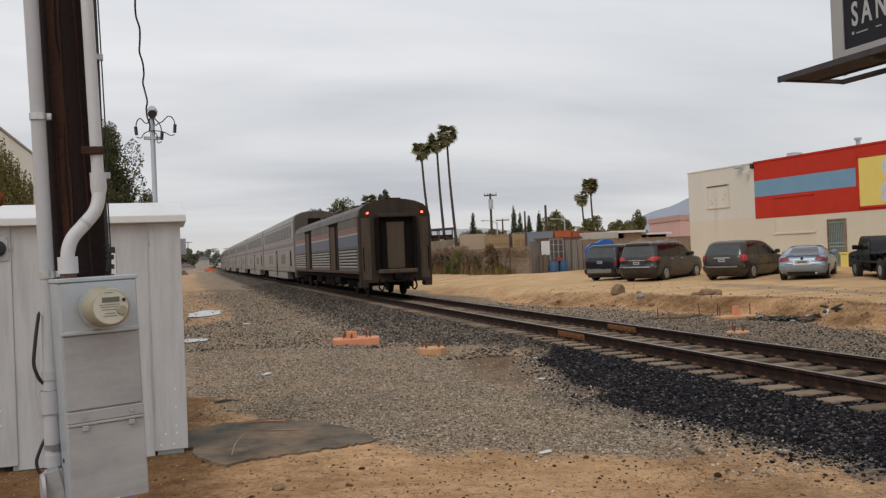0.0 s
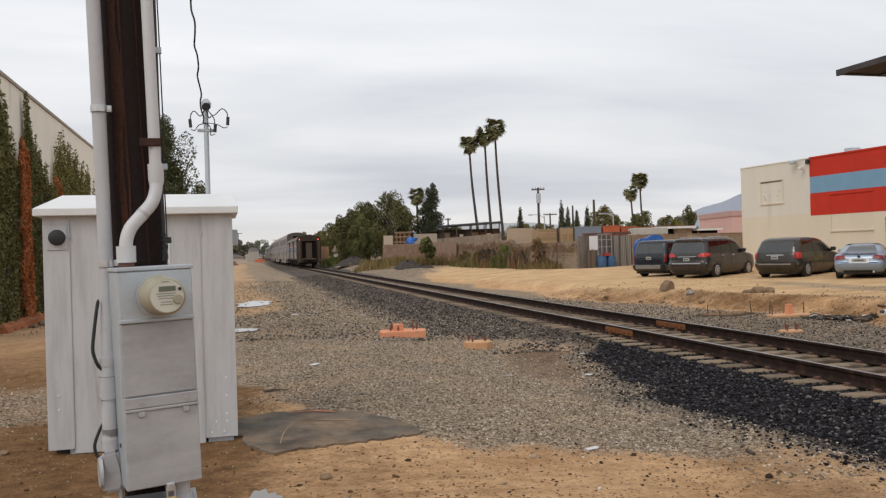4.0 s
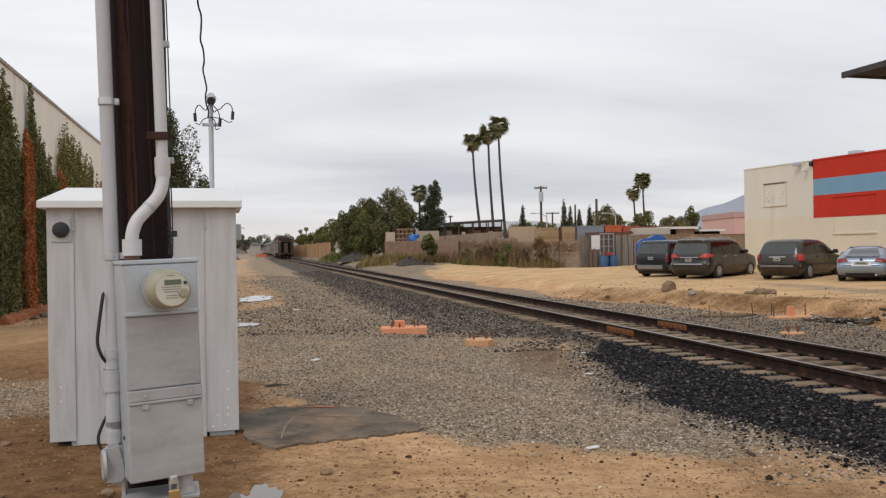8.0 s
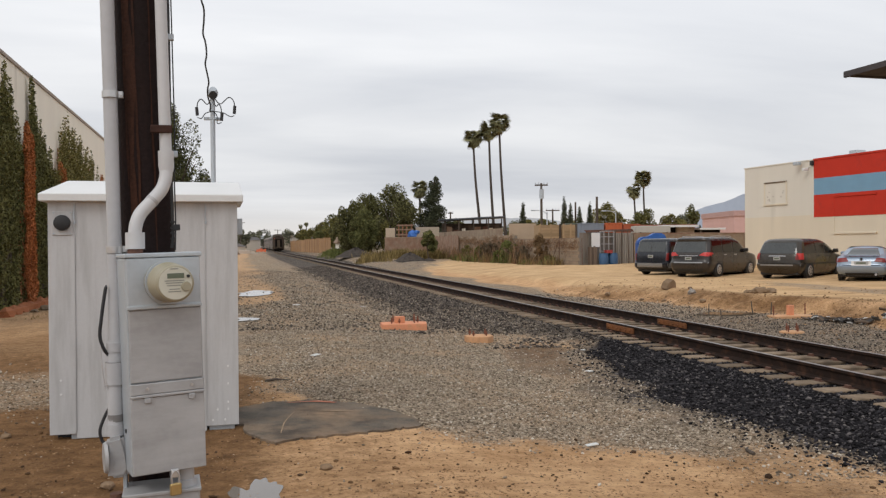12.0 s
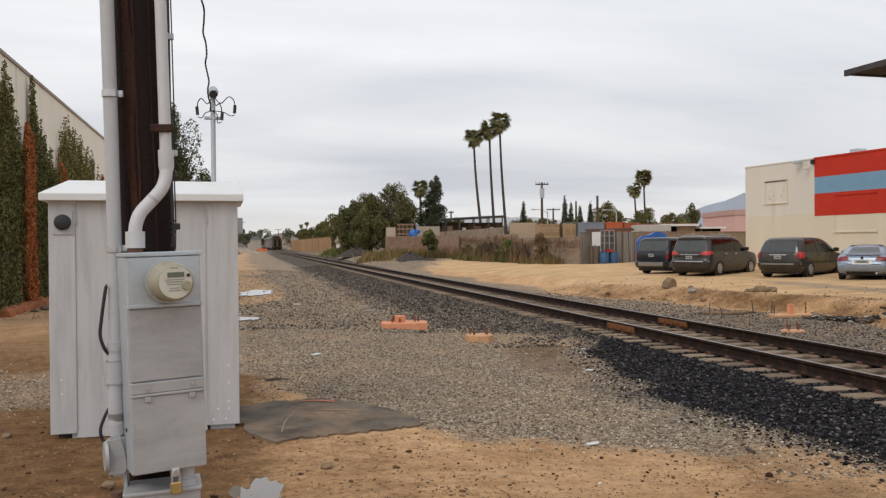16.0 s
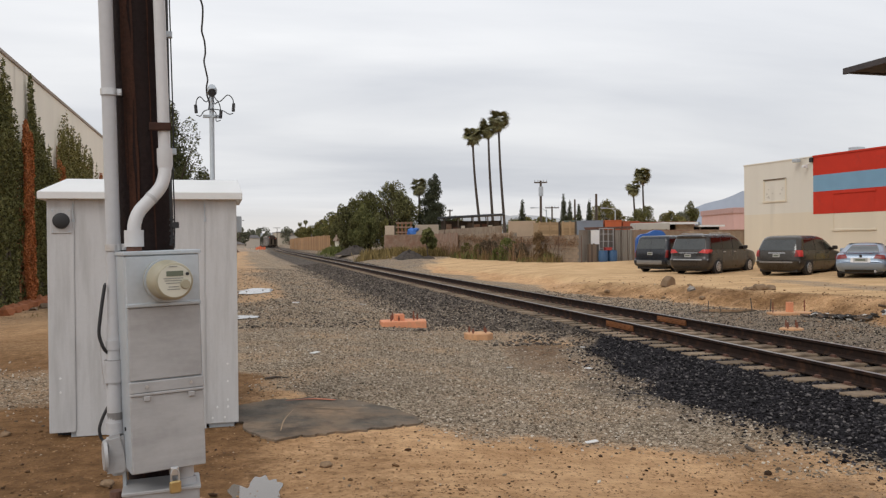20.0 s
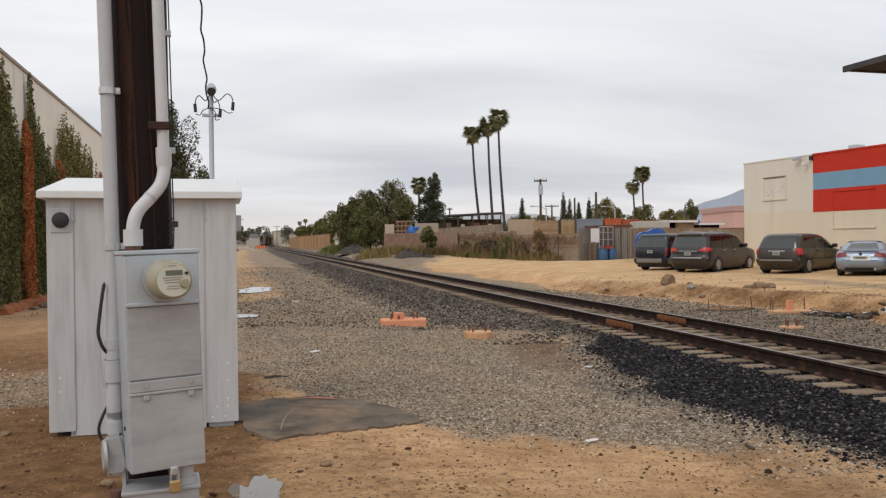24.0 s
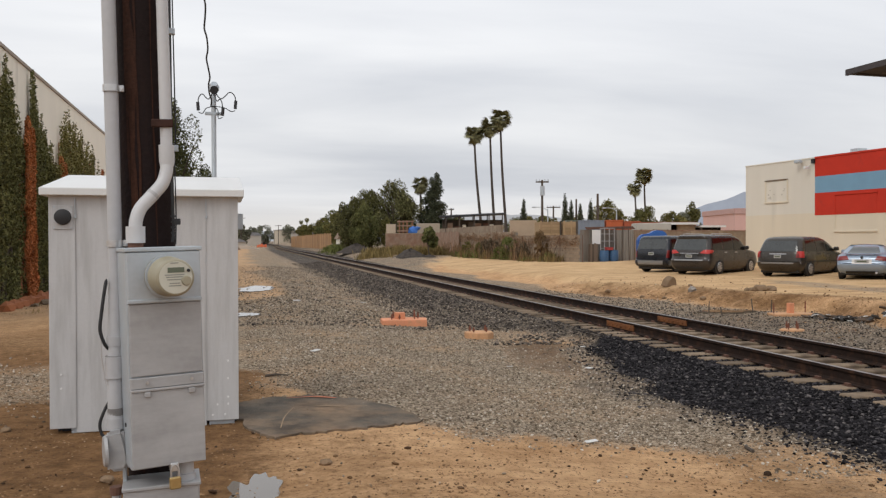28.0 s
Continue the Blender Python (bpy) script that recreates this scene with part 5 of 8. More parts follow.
for k, (x, y) in enumerate(((-6.3, 27.6), (-6.0, 30.5), (-5.6, 33.5), (-5.3, 25.0))):
    bm = bmesh.new()
    for j in range(14):
        clump(bm, (ivy_rd.uniform(-0.7, 0.7), ivy_rd.uniform(-1.2, 1.2), ivy_rd.uniform(0, 0.12)), ivy_rd.uniform(0.08, 0.22), j + 20 * k, 0.5)
    solid("soil_heap", bm, M_BRICKBASE if k else M_TIE, "heap of reddish soil and broken concrete by wall", "soil heap", pose(x + 0.9, y, ground_z(x + 0.9, y)))

tree("pine_tree", "dark green bushy pine behind the signal house", -2.75, 29.5, -0.2, 6.7, 1.55, 5, L_PINE, 30000, 0.045, 0.16, 30, 0.1)
tree("pine_tree", "dense dark green pine behind the signal house", -3.0, 29.9, -0.2, 6.3, 1.15, 7, L_PINE, 26000, 0.05, 0.14, 44, 0.15)
tree("pine_tree", "dark green thin pine behind the signal house", -1.35, 30.2, -0.2, 4.3, 0.75, 15, L_PINE, 2600, 0.05, 0.08, 8, 0.3)

# ---- painted warehouse beyond the lot ----
M_WHCREAM = mat("cream_painted_block", (0.68, 0.60, 0.47), 0.85, 0, 0.05, 1.2, 50, 0.12, dirt=(0.60, 0.53, 0.42), dirt_amount=0.2, dirt_scale=0.7, streak=True)
M_WHWHITE = mat("off_white_painted_block", (0.68, 0.635, 0.55), 0.85, 0, 0.05, 1.2, 50, 0.12, dirt=(0.58, 0.54, 0.46), dirt_amount=0.2, dirt_scale=0.7, streak=True)
M_WHRED = mat("brick_red_paint", (0.52, 0.040, 0.022), 0.85, 0, 0.10, 1.5, 50, 0.08, spec=0.2, dirt=(0.34, 0.04, 0.03), dirt_amount=0.25, dirt_scale=1.0)
M_WHBLUE = mat("sky_blue_paint", (0.18, 0.33, 0.46), 0.8, 0, 0.07, 1.5, 50, 0.08)
M_YEL = mat("yellow_paint", (0.80, 0.63, 0.16), 0.7, 0, 0.05, 2, 50, 0.05)
M_DOORGREEN = mat("grey_green_security_door", (0.16, 0.19, 0.17), 0.6, 0.1, 0.25, 6, 40, 0.1)
WH = pose(28.0, 42.74, 0.0, 0, 0, -84.7)
wh = thing("painted_warehouse", "cream warehouse with red and blue painted bands", "building", WH)
part("wall", B(0, 34, 0.0, 16, -0.5, 3.0), M_WHCREAM, wh, "cream painted lower wall")
part("wall_upper", B(0, 34, 0.0, 16, 3.0, 5.80), M_WHWHITE, wh, "off-white painted upper wall")
part("parapet_cap", B(-0.03, 34, -0.03, 0.25, 5.80, 5.87, 0.01), M_WHWHITE, wh)
part("red_band_upper", B(5.36, 34, -0.012, 0.0, 4.86, 5.80), M_WHRED, wh, "red painted band")
part("red_cap", B(5.36, 34, -0.045, 0.27, 5.795, 5.885, 0.005), M_WHRED, wh)
part("blue_band", B(5.37, 11.78, -0.013, 0.0, 4.02, 4.86), M_WHBLUE, wh, "sky-blue painted band")
part("red_band_lower", B(5.36, 34, -0.012, 0.0, 2.88, 4.02), M_WHRED, wh, "red painted band")
part("red_patch", B(11.78, 34, -0.0125, 0.0, 4.02, 4.86), M_WHRED, wh)
po = part("yellow_poster_panel", B(11.98, 17.0, -0.05, -0.012, 3.08, 5.26, 0.01), M_YEL, wh, "yellow painted panel with white shapes")
part("panel_frame", B(11.88, 11.98, -0.07, -0.012, 2.98, 5.36, 0.01), M_WHRED, po)
part("panel_frame", B(11.88, 17.0, -0.07, -0.012, 2.98, 3.08, 0.01), M_WHRED, po)
part("panel_frame", B(11.88, 17.0, -0.07, -0.012, 5.26, 5.36, 0.01), M_WHRED, po)
M_PALE = mat("pale_grey_paint", (0.62, 0.61, 0.62), 0.7)
for cx, cz, rx, rz in ((13.55, 4.75, 0.35, 0.42), (13.6, 4.3, 0.25, 0.3), (13.5, 3.75, 0.40, 0.35), (13.7, 3.4, 0.62, 0.28), (14.9, 4.2, 0.5, 0.7)):
    bm = bmesh.new()
    prism(bm, [(cx + rx * math.cos(a * math.pi / 12), cz + rz * math.sin(a * math.pi / 12)) for a in range(24)], -0.056 - 0.002 * cz, -0.049, "y")
    part("white_shape", bm, M_PALE, po)
part("red_shape", B(13.62, 13.95, -0.068, -0.05, 3.88, 4.02, 0.01), M_WHRED, po)
M_WHMARK = mat("faded_paint_mark", (0.52, 0.47, 0.40), 0.85)
# bricked-up window and bricked-up opening
wf = part("blocked_window", B(1.70, 3.36, -0.006, 0.0, 3.72, 4.84), M_WHWHITE, wh, "painted-over blocked window")
for a in ((1.62, 1.72, 3.66, 4.90), (3.33, 3.42, 3.66, 4.90)):
    part("frame", B(a[0], a[1], -0.035, 0.0, a[2], a[3], 0.005), M_WHCREAM, wf)
part("sill", B(1.58, 3.46, -0.06, 0.0, 3.62, 3.72, 0.01), M_WHCREAM, wf)
part("lintel", B(1.62, 3.42, -0.035, 0.0, 4.83, 4.91, 0.005), M_TIE, wf)
fk = random.Random(21)
for k in range(9):
    x, z = 1.8 + fk.random() * 1.35, 3.86 + fk.random() * 0.7
    part("flaked_paint", prism(bmesh.new(), [(x + 0.10 * fk.uniform(0.3, 1) * math.cos(a), z + 0.06 * fk.uniform(0.3, 1) * math.sin(a)) for a in (0, 0.8, 1.6, 2.4, 3.2, 4.0, 4.8, 5.6)], -0.009, -0.006, "y"), M_WHMARK, wf)
op = part("blocked_opening", B(6.74, 9.28, -0.020, -0.012, 2.9, 3.86), M_WHRED, wh, "painted-over blocked opening")
part("head", B(6.66, 9.36, -0.06, -0.012, 3.84, 3.93, 0.01), M_WHRED, op)
part("jamb", B(6.66, 6.75, -0.035, -0.0, 2.88, 3.86, 0.01), M_WHRED, op)
part("jamb", B(6.66, 6.74, -0.03, -0.0, 2.08, 2.88, 0.01), M_WHCREAM, op)
part("sill", B(6.66, 9.36, -0.06, 0.0, 2.0, 2.10, 0.01), M_WHCREAM, op)
dr = part("security_door", B(10.14, 11.06, -0.02, 0.0, 0.30, 2.50), M_DOORGREEN, wh, "grey-green barred security door")
for x in (10.06, 11.04):
    part("door_frame", B(x, x + 0.10, -0.07, 0.0, 0.30, 2.58, 0.01), M_TIE, dr)
part("door_frame", B(10.06, 11.14, -0.07, 0.0, 2.50, 2.60, 0.01), M_TIE, dr)
M_BARPALE = mat("weathered_green_bar", (0.30, 0.36, 0.32), 0.6, 0.1, 0.2, 5, 40, 0.05)
for k in range(9):
    part("bar", T([(10.2 + k * 0.10, -0.055, 0.36), (10.2 + k * 0.10, -0.055, 2.46)], 0.011, 6), M_BARPALE, dr)
for z in (1.28, 1.44, 0.40, 2.42):
    part("crossbar", B(10.15, 11.05, -0.07, -0.04, z, z + 0.05, 0.004), M_BARPALE, dr)
fl = part("flood_lamp", B(4.30, 4.66, -0.42, -0.16, 5.62, 5.80, 0.03), M_GALV, wh, "grey wall flood lamp")
part("lamp_arm", T([(4.48, 0.0, 5.72), (4.48, -0.25, 5.74)], 0.02, 8), M_GALV, fl)
cm = part("camera_box", B(4.98, 5.14, -0.42, -0.12, 5.28, 5.42, 0.02), M_ROOF, wh, "white security camera")
part("camera_arm", T([(5.06, 0.0, 5.50), (5.06, -0.2, 5.42)], 0.02, 8), M_ROOF, cm)
part("junction", B(5.2, 5.4, -0.14, 0.0, 5.55, 5.78, 0.02), M_BLACK, wh)
for x, w, h in ((6.0, 0.35, 0.12), (7.1, 0.5, 0.26), (9.84, 0.22, 0.12)):
    part("roof_vent", B(x - w / 2, x + w / 2, 0.8, 1.4, 5.75, 5.9 + h, 0.02), M_GALV, wh, "grey roof vent")
rv = part("roof_pipe", T([(11.45, 0.6, 5.7), (11.45, 0.6, 6.18)], 0.10, 12), M_GALV, wh, "grey roof vent pipe")
part("pipe_cap", T([(11.45, 0.6, 6.18), (11.45, 0.6, 6.28)], 0.17, 12), M_GALV, rv)
yb = thing("yellow_crate", "yellow plastic crate standing by warehouse wall", "crate", WH @ pose(11.5, -0.45, ground_z(27.9, 31.2)))
part("crate_body", B(-0.22, 0.22, -0.18, 0.18, 0, 0.62, 0.02), M_YEL, yb)
part("crate_rim", B(-0.25, 0.25, -0.21, 0.21, 0.62, 0.70, 0.01), M_YEL, yb)

# ---- block wall along the lot, gate and yard ----
M_BLOCK = mat("stained_concrete_block", (0.36, 0.285, 0.205), 0.9, 0, 0.2, 2, 40, 0.3, dirt=(0.17, 0.098, 0.058), dirt_amount=0.85, dirt_scale=1.3, random_value=0.35)
M_MORTAR = mat("grey_mortar", (0.22, 0.19, 0.155), 0.95, 0, 0.15, 3, 40, 0.3)
M_BLOCKRED = mat("rusty_stained_block", (0.30, 0.21, 0.15), 0.9, 0, 0.3, 1.5, 40, 0.3, dirt=(0.20, 0.085, 0.05), dirt_amount=0.8, dirt_scale=1.6)
BLOCK_JOBS = []
for nm, x0, y0, y1, h in (("block_wall", 20.5, 49.2, 62.0, 1.92), ("block_wall", 20.5, 62.0, 89.0, 2.25)):
    zb = 0.0
    w = thing(nm, "stained grey concrete block wall along a dirt lot", "wall", pose(x0, y0, zb), kind="structure")
    part("core", B(0.012, 0.19, 0, y1 - y0, -0.5, h - 0.01), M_MORTAR, w)
    part("cap", B(-0.01, 0.21, 0, y1 - y0, h, h + 0.06, 0.01), M_BLOCK, w)
    BLOCK_JOBS.append((w, y1 - y0, h))
bw = thing("block_wall_far", "stained concrete wall behind the parked vans", "wall", pose(24.0, 49.2, 0.0), kind="structure")
part("wall_face", B(0, 24, 0, 0.2, -0.3, 2.2), M_BLOCK, bw)
part("cap", B(0, 24, -0.02, 0.22, 2.2, 2.27, 0.01), M_BLOCKRED, bw)
for k in range(12):
    part("pilaster", B(0.2 + k * 2.0, 0.5 + k * 2.0, -0.08, 0.0, -0.2, 2.2, 0.01), M_BLOCK, bw)
ws = thing("rusty_board_wall", "rusty stained board wall section beside block wall", "wall", pose(20.3, 79.0, 0.1), kind="structure")
for k in range(26):
    part("board", B(0.0, 0.05, k * 0.42, k * 0.42 + 0.40, -0.2, 2.35 + 0.12 * ((k * 7) % 5) / 5), M_BLOCKRED, ws)
uw = thing("upper_block_wall", "grey block wall with posts behind", "wall", pose(21.2, 68.0, 0.0), kind="structure")
part("wall_face", B(0, 0.2, 0, 23.0, -0.3, 2.95), M_BLOCK, uw)
lw = thing("low_block_wall", "low grey block wall by dirt heaps", "wall", pose(20.5, 91.5, 0.5, 0, 0, 86), kind="structure")
part("wall_face", B(0, 0.2, 0, 5.3, -0.6, 1.9), M_BLOCKRED, lw)
part("cap", B(-0.02, 0.22, 0, 5.3, 1.9, 1.97), M_BLOCK, lw)

# white barred gate and yard clutter in front of the wall end
M_GATE = mat("pale_galvanised_tube", (0.38, 0.37, 0.36), 0.5, 0.3, 0.1, 4, 40, 0.05)
gt = thing("yard_gate", "pale tubular steel gate with corrugated backing", "gate", pose(20.75, 48.7, ground_z(20.9, 48.7), 0, 0, 2))
M_SHEET = mat("corrugated_grey_sheet", (0.22, 0.20, 0.175), 0.6, 0.3, 0.2, 3, 30, 0.1, dirt=(0.16, 0.10, 0.06), dirt_amount=0.5, dirt_scale=2, streak=True)
M_PALESHEET = mat("pale_dusty_sheet", (0.32, 0.29, 0.25), 0.7, 0.1, 0.15, 3, 30, 0.1, dirt=(0.25, 0.19, 0.13), dirt_amount=0.5, dirt_scale=2.5, streak=True)
M_TIMBER = mat("grey_brown_old_board", (0.13, 0.095, 0.07), 0.9, 0, 0.3, 4, 40, 0.3, streak=True, random_value=0.5)
part("backing", B(-0.3, 3.25, 0.30, 0.34, -0.1, 2.02), M_SHEET, gt, "rust-stained grey sheet")
for k in range(10):
    part("sheet_rib", B(2.05 + k * 0.125, 2.11 + k * 0.125, 0.0, 0.06, 0.05, 1.95), M_PALESHEET, gt)
part("sheet_panel", B(2.0, 3.25, 0.06, 0.09, 0.0, 2.0), M_PALESHEET, gt, "pale dusty sheet panel")
for x in (0.95, 1.22, 1.55, 1.90):
    part("upright", T([(x, 0, 0.0), (x, 0, 2.12)], 0.032, 8), M_GATE, gt)
for z in (0.1, 0.40, 0.85, 1.3, 1.75, 2.10):
    part("rail", T([(0.95, -0.02, z), (1.90, -0.02, z)], 0.022, 8), M_GATE, gt)
for x, lean_ in ((1.95, 0.06), (2.02, -0.03), (2.4, 0.05), (2.9, -0.04)):
    part("leaning_pole", T([(x, -0.08, 0.0), (x + lean_, -0.02, 2.2)], 0.025, 7), M_TIMBER, gt)
for k in range(5):
    part("timber_panel", B(0.02 + k * 0.13, 0.14 + k * 0.13, -0.22, -0.18, 0.0, 1.12 + 0.05 * (k % 2)), M_TIMBER, gt, "old dark upright board")
part("white_sign", B(0.36, 0.92, -0.04, 0.0, 1.12, 2.0), M_ROOF, gt, "blank white board")
for k in range(3):
    part("top_pipe", T([(0.0, 0.1 * k, 2.05 + 0.05 * k), (3.3, 0.1 * k, 2.10 + 0.06 * k)], 0.03, 7), M_RUSTY, gt)

br_ = thing("blue_barrel", "blue plastic barrel beside the yard gate", "barrel", pose(21.75, 48.3, ground_z(21.75, 48.3)))
M_BLUEPL = mat("blue_plastic", (0.045, 0.11, 0.22), 0.5, 0, 0.1, 4, 40, 0.02)
part("barrel_body", T([(0, 0, 0), (0, 0, 0.08), (0, 0, 0.34), (0, 0, 0.60), (0, 0, 0.68)], [0.27, 0.29, 0.305, 0.29, 0.27], 18), M_BLUEPL, br_, smooth=True)
part("barrel_rim", T([(0, 0, 0.66), (0, 0, 0.70)], 0.285, 18), M_BLUEPL, br_)
copy_thing(br_, pose(22.4, 48.35, ground_z(22.4, 48.35), 0, 0, 40))
so = thing("red_crate", "red plastic crate lying on blue barrels", "crate", pose(22.08, 48.32, ground_z(22.08, 48.3) + 0.70))
part("crate_body", B(-0.2, 0.2, -0.2, 0.2, 0, 0.14, 0.02), mat("red_plastic", (0.45, 0.06, 0.05), 0.5), so)
part("crate_rim", B(-0.23, 0.23, -0.23, 0.23, 0.14, 0.18, 0.01), mat("red_plastic_rim", (0.40, 0.05, 0.04), 0.5), so)

M_LUMBER = mat("pale_raw_lumber", (0.38, 0.26, 0.145), 0.8, 0, 0.15, 2.5, 30, 0.15, random_value=0.5)


def lumber_crate(x, y, z, w, h, n=6):
    c = thing("lumber_stack", "stack of pale raw timber boards behind wall", "lumber stack", pose(x, y, z), group="lumber stacks")
    for k in range(n):
        part("board", B(0, w, 0, 0.08, k * h / n, (k + 0.86) * h / n, 0.004), M_LUMBER, c)
    for xx in (0.02, w * 0.5, w - 0.14):
        part("batten", B(xx, xx + 0.12, -0.05, 0.0, 0, h + 0.04), M_BARK if xx > w - 0.2 else M_LUMBER, c)
    part("pack", B(0.03, w - 0.03, 0.08, 1.2, 0, h - 0.05), M_LUMBER, c)
    part("leg", B(0.1, 0.25, 0.1, 1.0, -z - 0.4, 0), M_BARK, c)
    part("leg", B(w - 0.25, w - 0.1, 0.1, 1.0, -z - 0.4, 0), M_BARK, c)


lumber_crate(21.1, 58.2, 1.75, 1.7, 1.28)
lumber_crate(22.85, 58.0, 1.75, 1.15, 1.28)


def container(x, y, w, z0, z1, color, label, lean=0):
    m = mat("painted_corrugated_steel", color, 0.6, 0.1, 0.12, 1.2, 30, 0.05, dirt=(0.14, 0.08, 0.05), dirt_amount=0.25, dirt_scale=1.0)
    c = thing("shipping_container", label, "container", pose(x, y, 0, 0, 0, -13 + lean), group="containers in the yard")
    part("body", B(0, w, 0.04, 2.4, z0, z1), m, c)
    for k in range(int(w / 0.28)):
        part("rib", B(k * 0.28 + 0.04, k * 0.28 + 0.18, 0, 0.04, z0 + 0.08, z1 - 0.08), m, c)
    part("top_rail", B(-0.02, w + 0.02, -0.02, 0.06, z1 - 0.08, z1), m, c)
    part("base", B(0, w, 0.05, 2.3, -0.3, z0), M_UNDER, c)


container(24.35, 61.0, 0.85, 0.6, 3.2, (0.13, 0.16, 0.13), "dull green steel container in the yard")
container(25.2, 60.8, 2.05, 0.6, 3.18, (0.22, 0.25, 0.30), "blue-grey steel container in the yard")
container(27.35, 60.35, 1.3, 0.7, 3.2, (0.48, 0.115, 0.04), "faded orange steel container in the yard")
container(28.7, 60.0, 1.25, 0.6, 3.1, (0.40, 0.10, 0.045), "faded orange steel container in the yard")
container(30.1, 60.5, 4.6, 0.6, 3.05, (0.30, 0.10, 0.06), "rust-red steel container in the yard")
tp = thing("tan_plywood_panel", "tan plywood panel standing behind wall", "plywood panel", pose(20.4, 63.2, 0, 0, 0, -13))
part("sheet", B(0, 2.15, 0, 0.05, 1.2, 3.22, 0.01), mat("tan_plywood", (0.42, 0.315, 0.22), 0.8, 0, 0.1, 2, 30, 0.1), tp)
for x in (0.05, 2.0):
    part("post", B(x, x + 0.1, 0.05, 0.15, -0.3, 3.1), M_BARK, tp)
hm_ = thing("flatbed_trailer", "long white flatbed trailer parked in the yard", "trailer", pose(27.4, 55.3, 0.0, 0, 0, -13))
part("deck", B(0, 2.5, 0, 1.6, 2.35, 2.85, 0.03), mat("dusty_white_panel", (0.42, 0.40, 0.36), 0.6, 0, 0.12, 2, 30, 0.05), hm_)
# black box below the deck: its shadow, put in as colour
part("shadow_gap", B(0.1, 2.4, 0.1, 1.5, 1.9, 2.35), M_UNDER, hm_)
for x in (0.3, 1.2, 2.2):
    part("stake", B(x, x + 0.1, 0.0, 0.1, -0.3, 2.4), M_BARK, hm_)
tb = thing("blue_tarp", "crumpled blue tarpaulin over stacked goods", "tarpaulin", pose(22.6, 45.4, 0.0, 0, 0, -20))
bm = bmesh.new()
prism(bm, [(0, 0), (1.75, 0), (1.7, 1.9), (1.5, 2.18), (1.0, 2.22), (0.7, 2.02), (0.25, 1.98), (0.0, 1.7)], 0, 1.2, "y")
bmesh.ops.bevel(bm, geom=bm.edges[:], offset=0.06, segments=2, affect="EDGES")
part("tarp_sheet", bm, mat("blue_tarp_plastic", (0.02, 0.10, 0.36), 0.45, 0, 0.2, 4, 20, 0.4), tb)
sh_ = thing("yard_shed", "small pale open shed with flat roof in yard", "shed", pose(29.7, 55.3, 0, 0, 0, -13))
part("roof", B(-0.2, 2.4, -0.2, 2.0, 2.75, 2.9), M_ROOF, sh_)
part("wall", B(0.9, 2.2, 0.2, 1.8, -0.2, 2.75), M_BLOCK, sh_)
# solid black box drawn for the shaded inside of the shed
part("dark_opening", B(0.0, 0.9, 0.5, 1.8, -0.2, 2.75), M_UNDER, sh_)
part("lean_to_roof", B(2.45, 4.3, -0.3, 1.9, 2.55, 2.68), M_ROOF, sh_)
# another black box, for the shade inside the lean-to
part("lean_to_shade", B(2.5, 4.2, 0.6, 1.7, -0.2, 2.55), M_UNDER, sh_, "black fill for the shaded lean-to")
part("lean_to_post", B(2.5, 2.6, -0.2, -0.1, -0.2, 2.55), M_BARK, sh_)
pk = thing("pink_building", "pale pink flat-roofed building with brown fascia", "building", pose(42.5, 66.5, 0, 0, 0, -13))
part("wall", B(0, 12, 0, 9, -0.5, 4.1), mat("pale_pink_stucco", (0.56, 0.36, 0.33), 0.85, 0, 0.06, 1.2, 40, 0.1, streak=True), pk)
part("fascia", B(-0.1, 12.1, -0.1, 9.1, 3.95, 4.45, 0.02), mat("pink_brown_fascia", (0.43, 0.28, 0.26), 0.8), pk)
part("roof_vent", T([(4.6, 0.5, 4.4), (4.6, 0.5, 4.8)], 0.08, 8), M_RUSTY, pk)
# carport canopy
cp = thing("carport_canopy", "dark flat metal carport roof on thin posts", "carport", pose(21.0, 88.0, 0, 0, 0, -13))
bm = bmesh.new()
box(bm, -0.4, 6.9, 0, 4, 4.18, 4.34, 0.02, Matrix.Rotation(radians(-2.6), 4, "Y"))
part("roof", bm, mat("dark_metal_roof", (0.055, 0.06, 0.068), 0.5, 0.3, 0.2, 2, 20, 0.05), cp)
for x in (0.1, 1.6, 3.2, 4.8, 6.5):
    for y in (0.2, 3.6):
        part("post", B(x, x + 0.12, y, y + 0.12, -0.3, 4.22 + 0.045 * x), M_BARK, cp)
# added dark backing, in place of the dim space behind the posts
part("dim_backing", B(-0.2, 6.6, 3.8, 3.9, -0.3, 3.95), M_BARK, cp, "dark sheet added for the dim space under the roof")
cpr = random.Random(12)
for k, x in enumerate((0.35, 1.1, 2.0, 2.7, 3.4, 4.3, 5.0, 5.7)):
    part("stored_panel", B(x, x + cpr.uniform(0.4, 0.8), 1.2 + 0.1 * k, 1.3 + 0.1 * k, 2.0, cpr.uniform(3.1, 3.8), 0.02), (M_BLOCKRED, M_RUSTY, M_STUCCO, M_TIMBER)[k % 4], cp)
M_FRAMEWOOD = mat("red_brown_timber", (0.26, 0.12, 0.06), 0.85, 0, 0.3, 4, 30, 0.2)
ba = thing("wooden_play_frame", "orange-brown timber frame with stacked planks", "timber frame", pose(17.6, 96.8, 0.6, 0, 0, -10))
for x in (0, 0.45, 0.9, 1.5):
    part("post", B(x, x + 0.16, 0, 0.12, -0.6, 3.4), M_FRAMEWOOD, ba)
part("stacked_planks", B(0.1, 1.4, 0.15, 0.6, -0.6, 2.4), M_RUSTY, ba, "dark red-brown stacked planks")
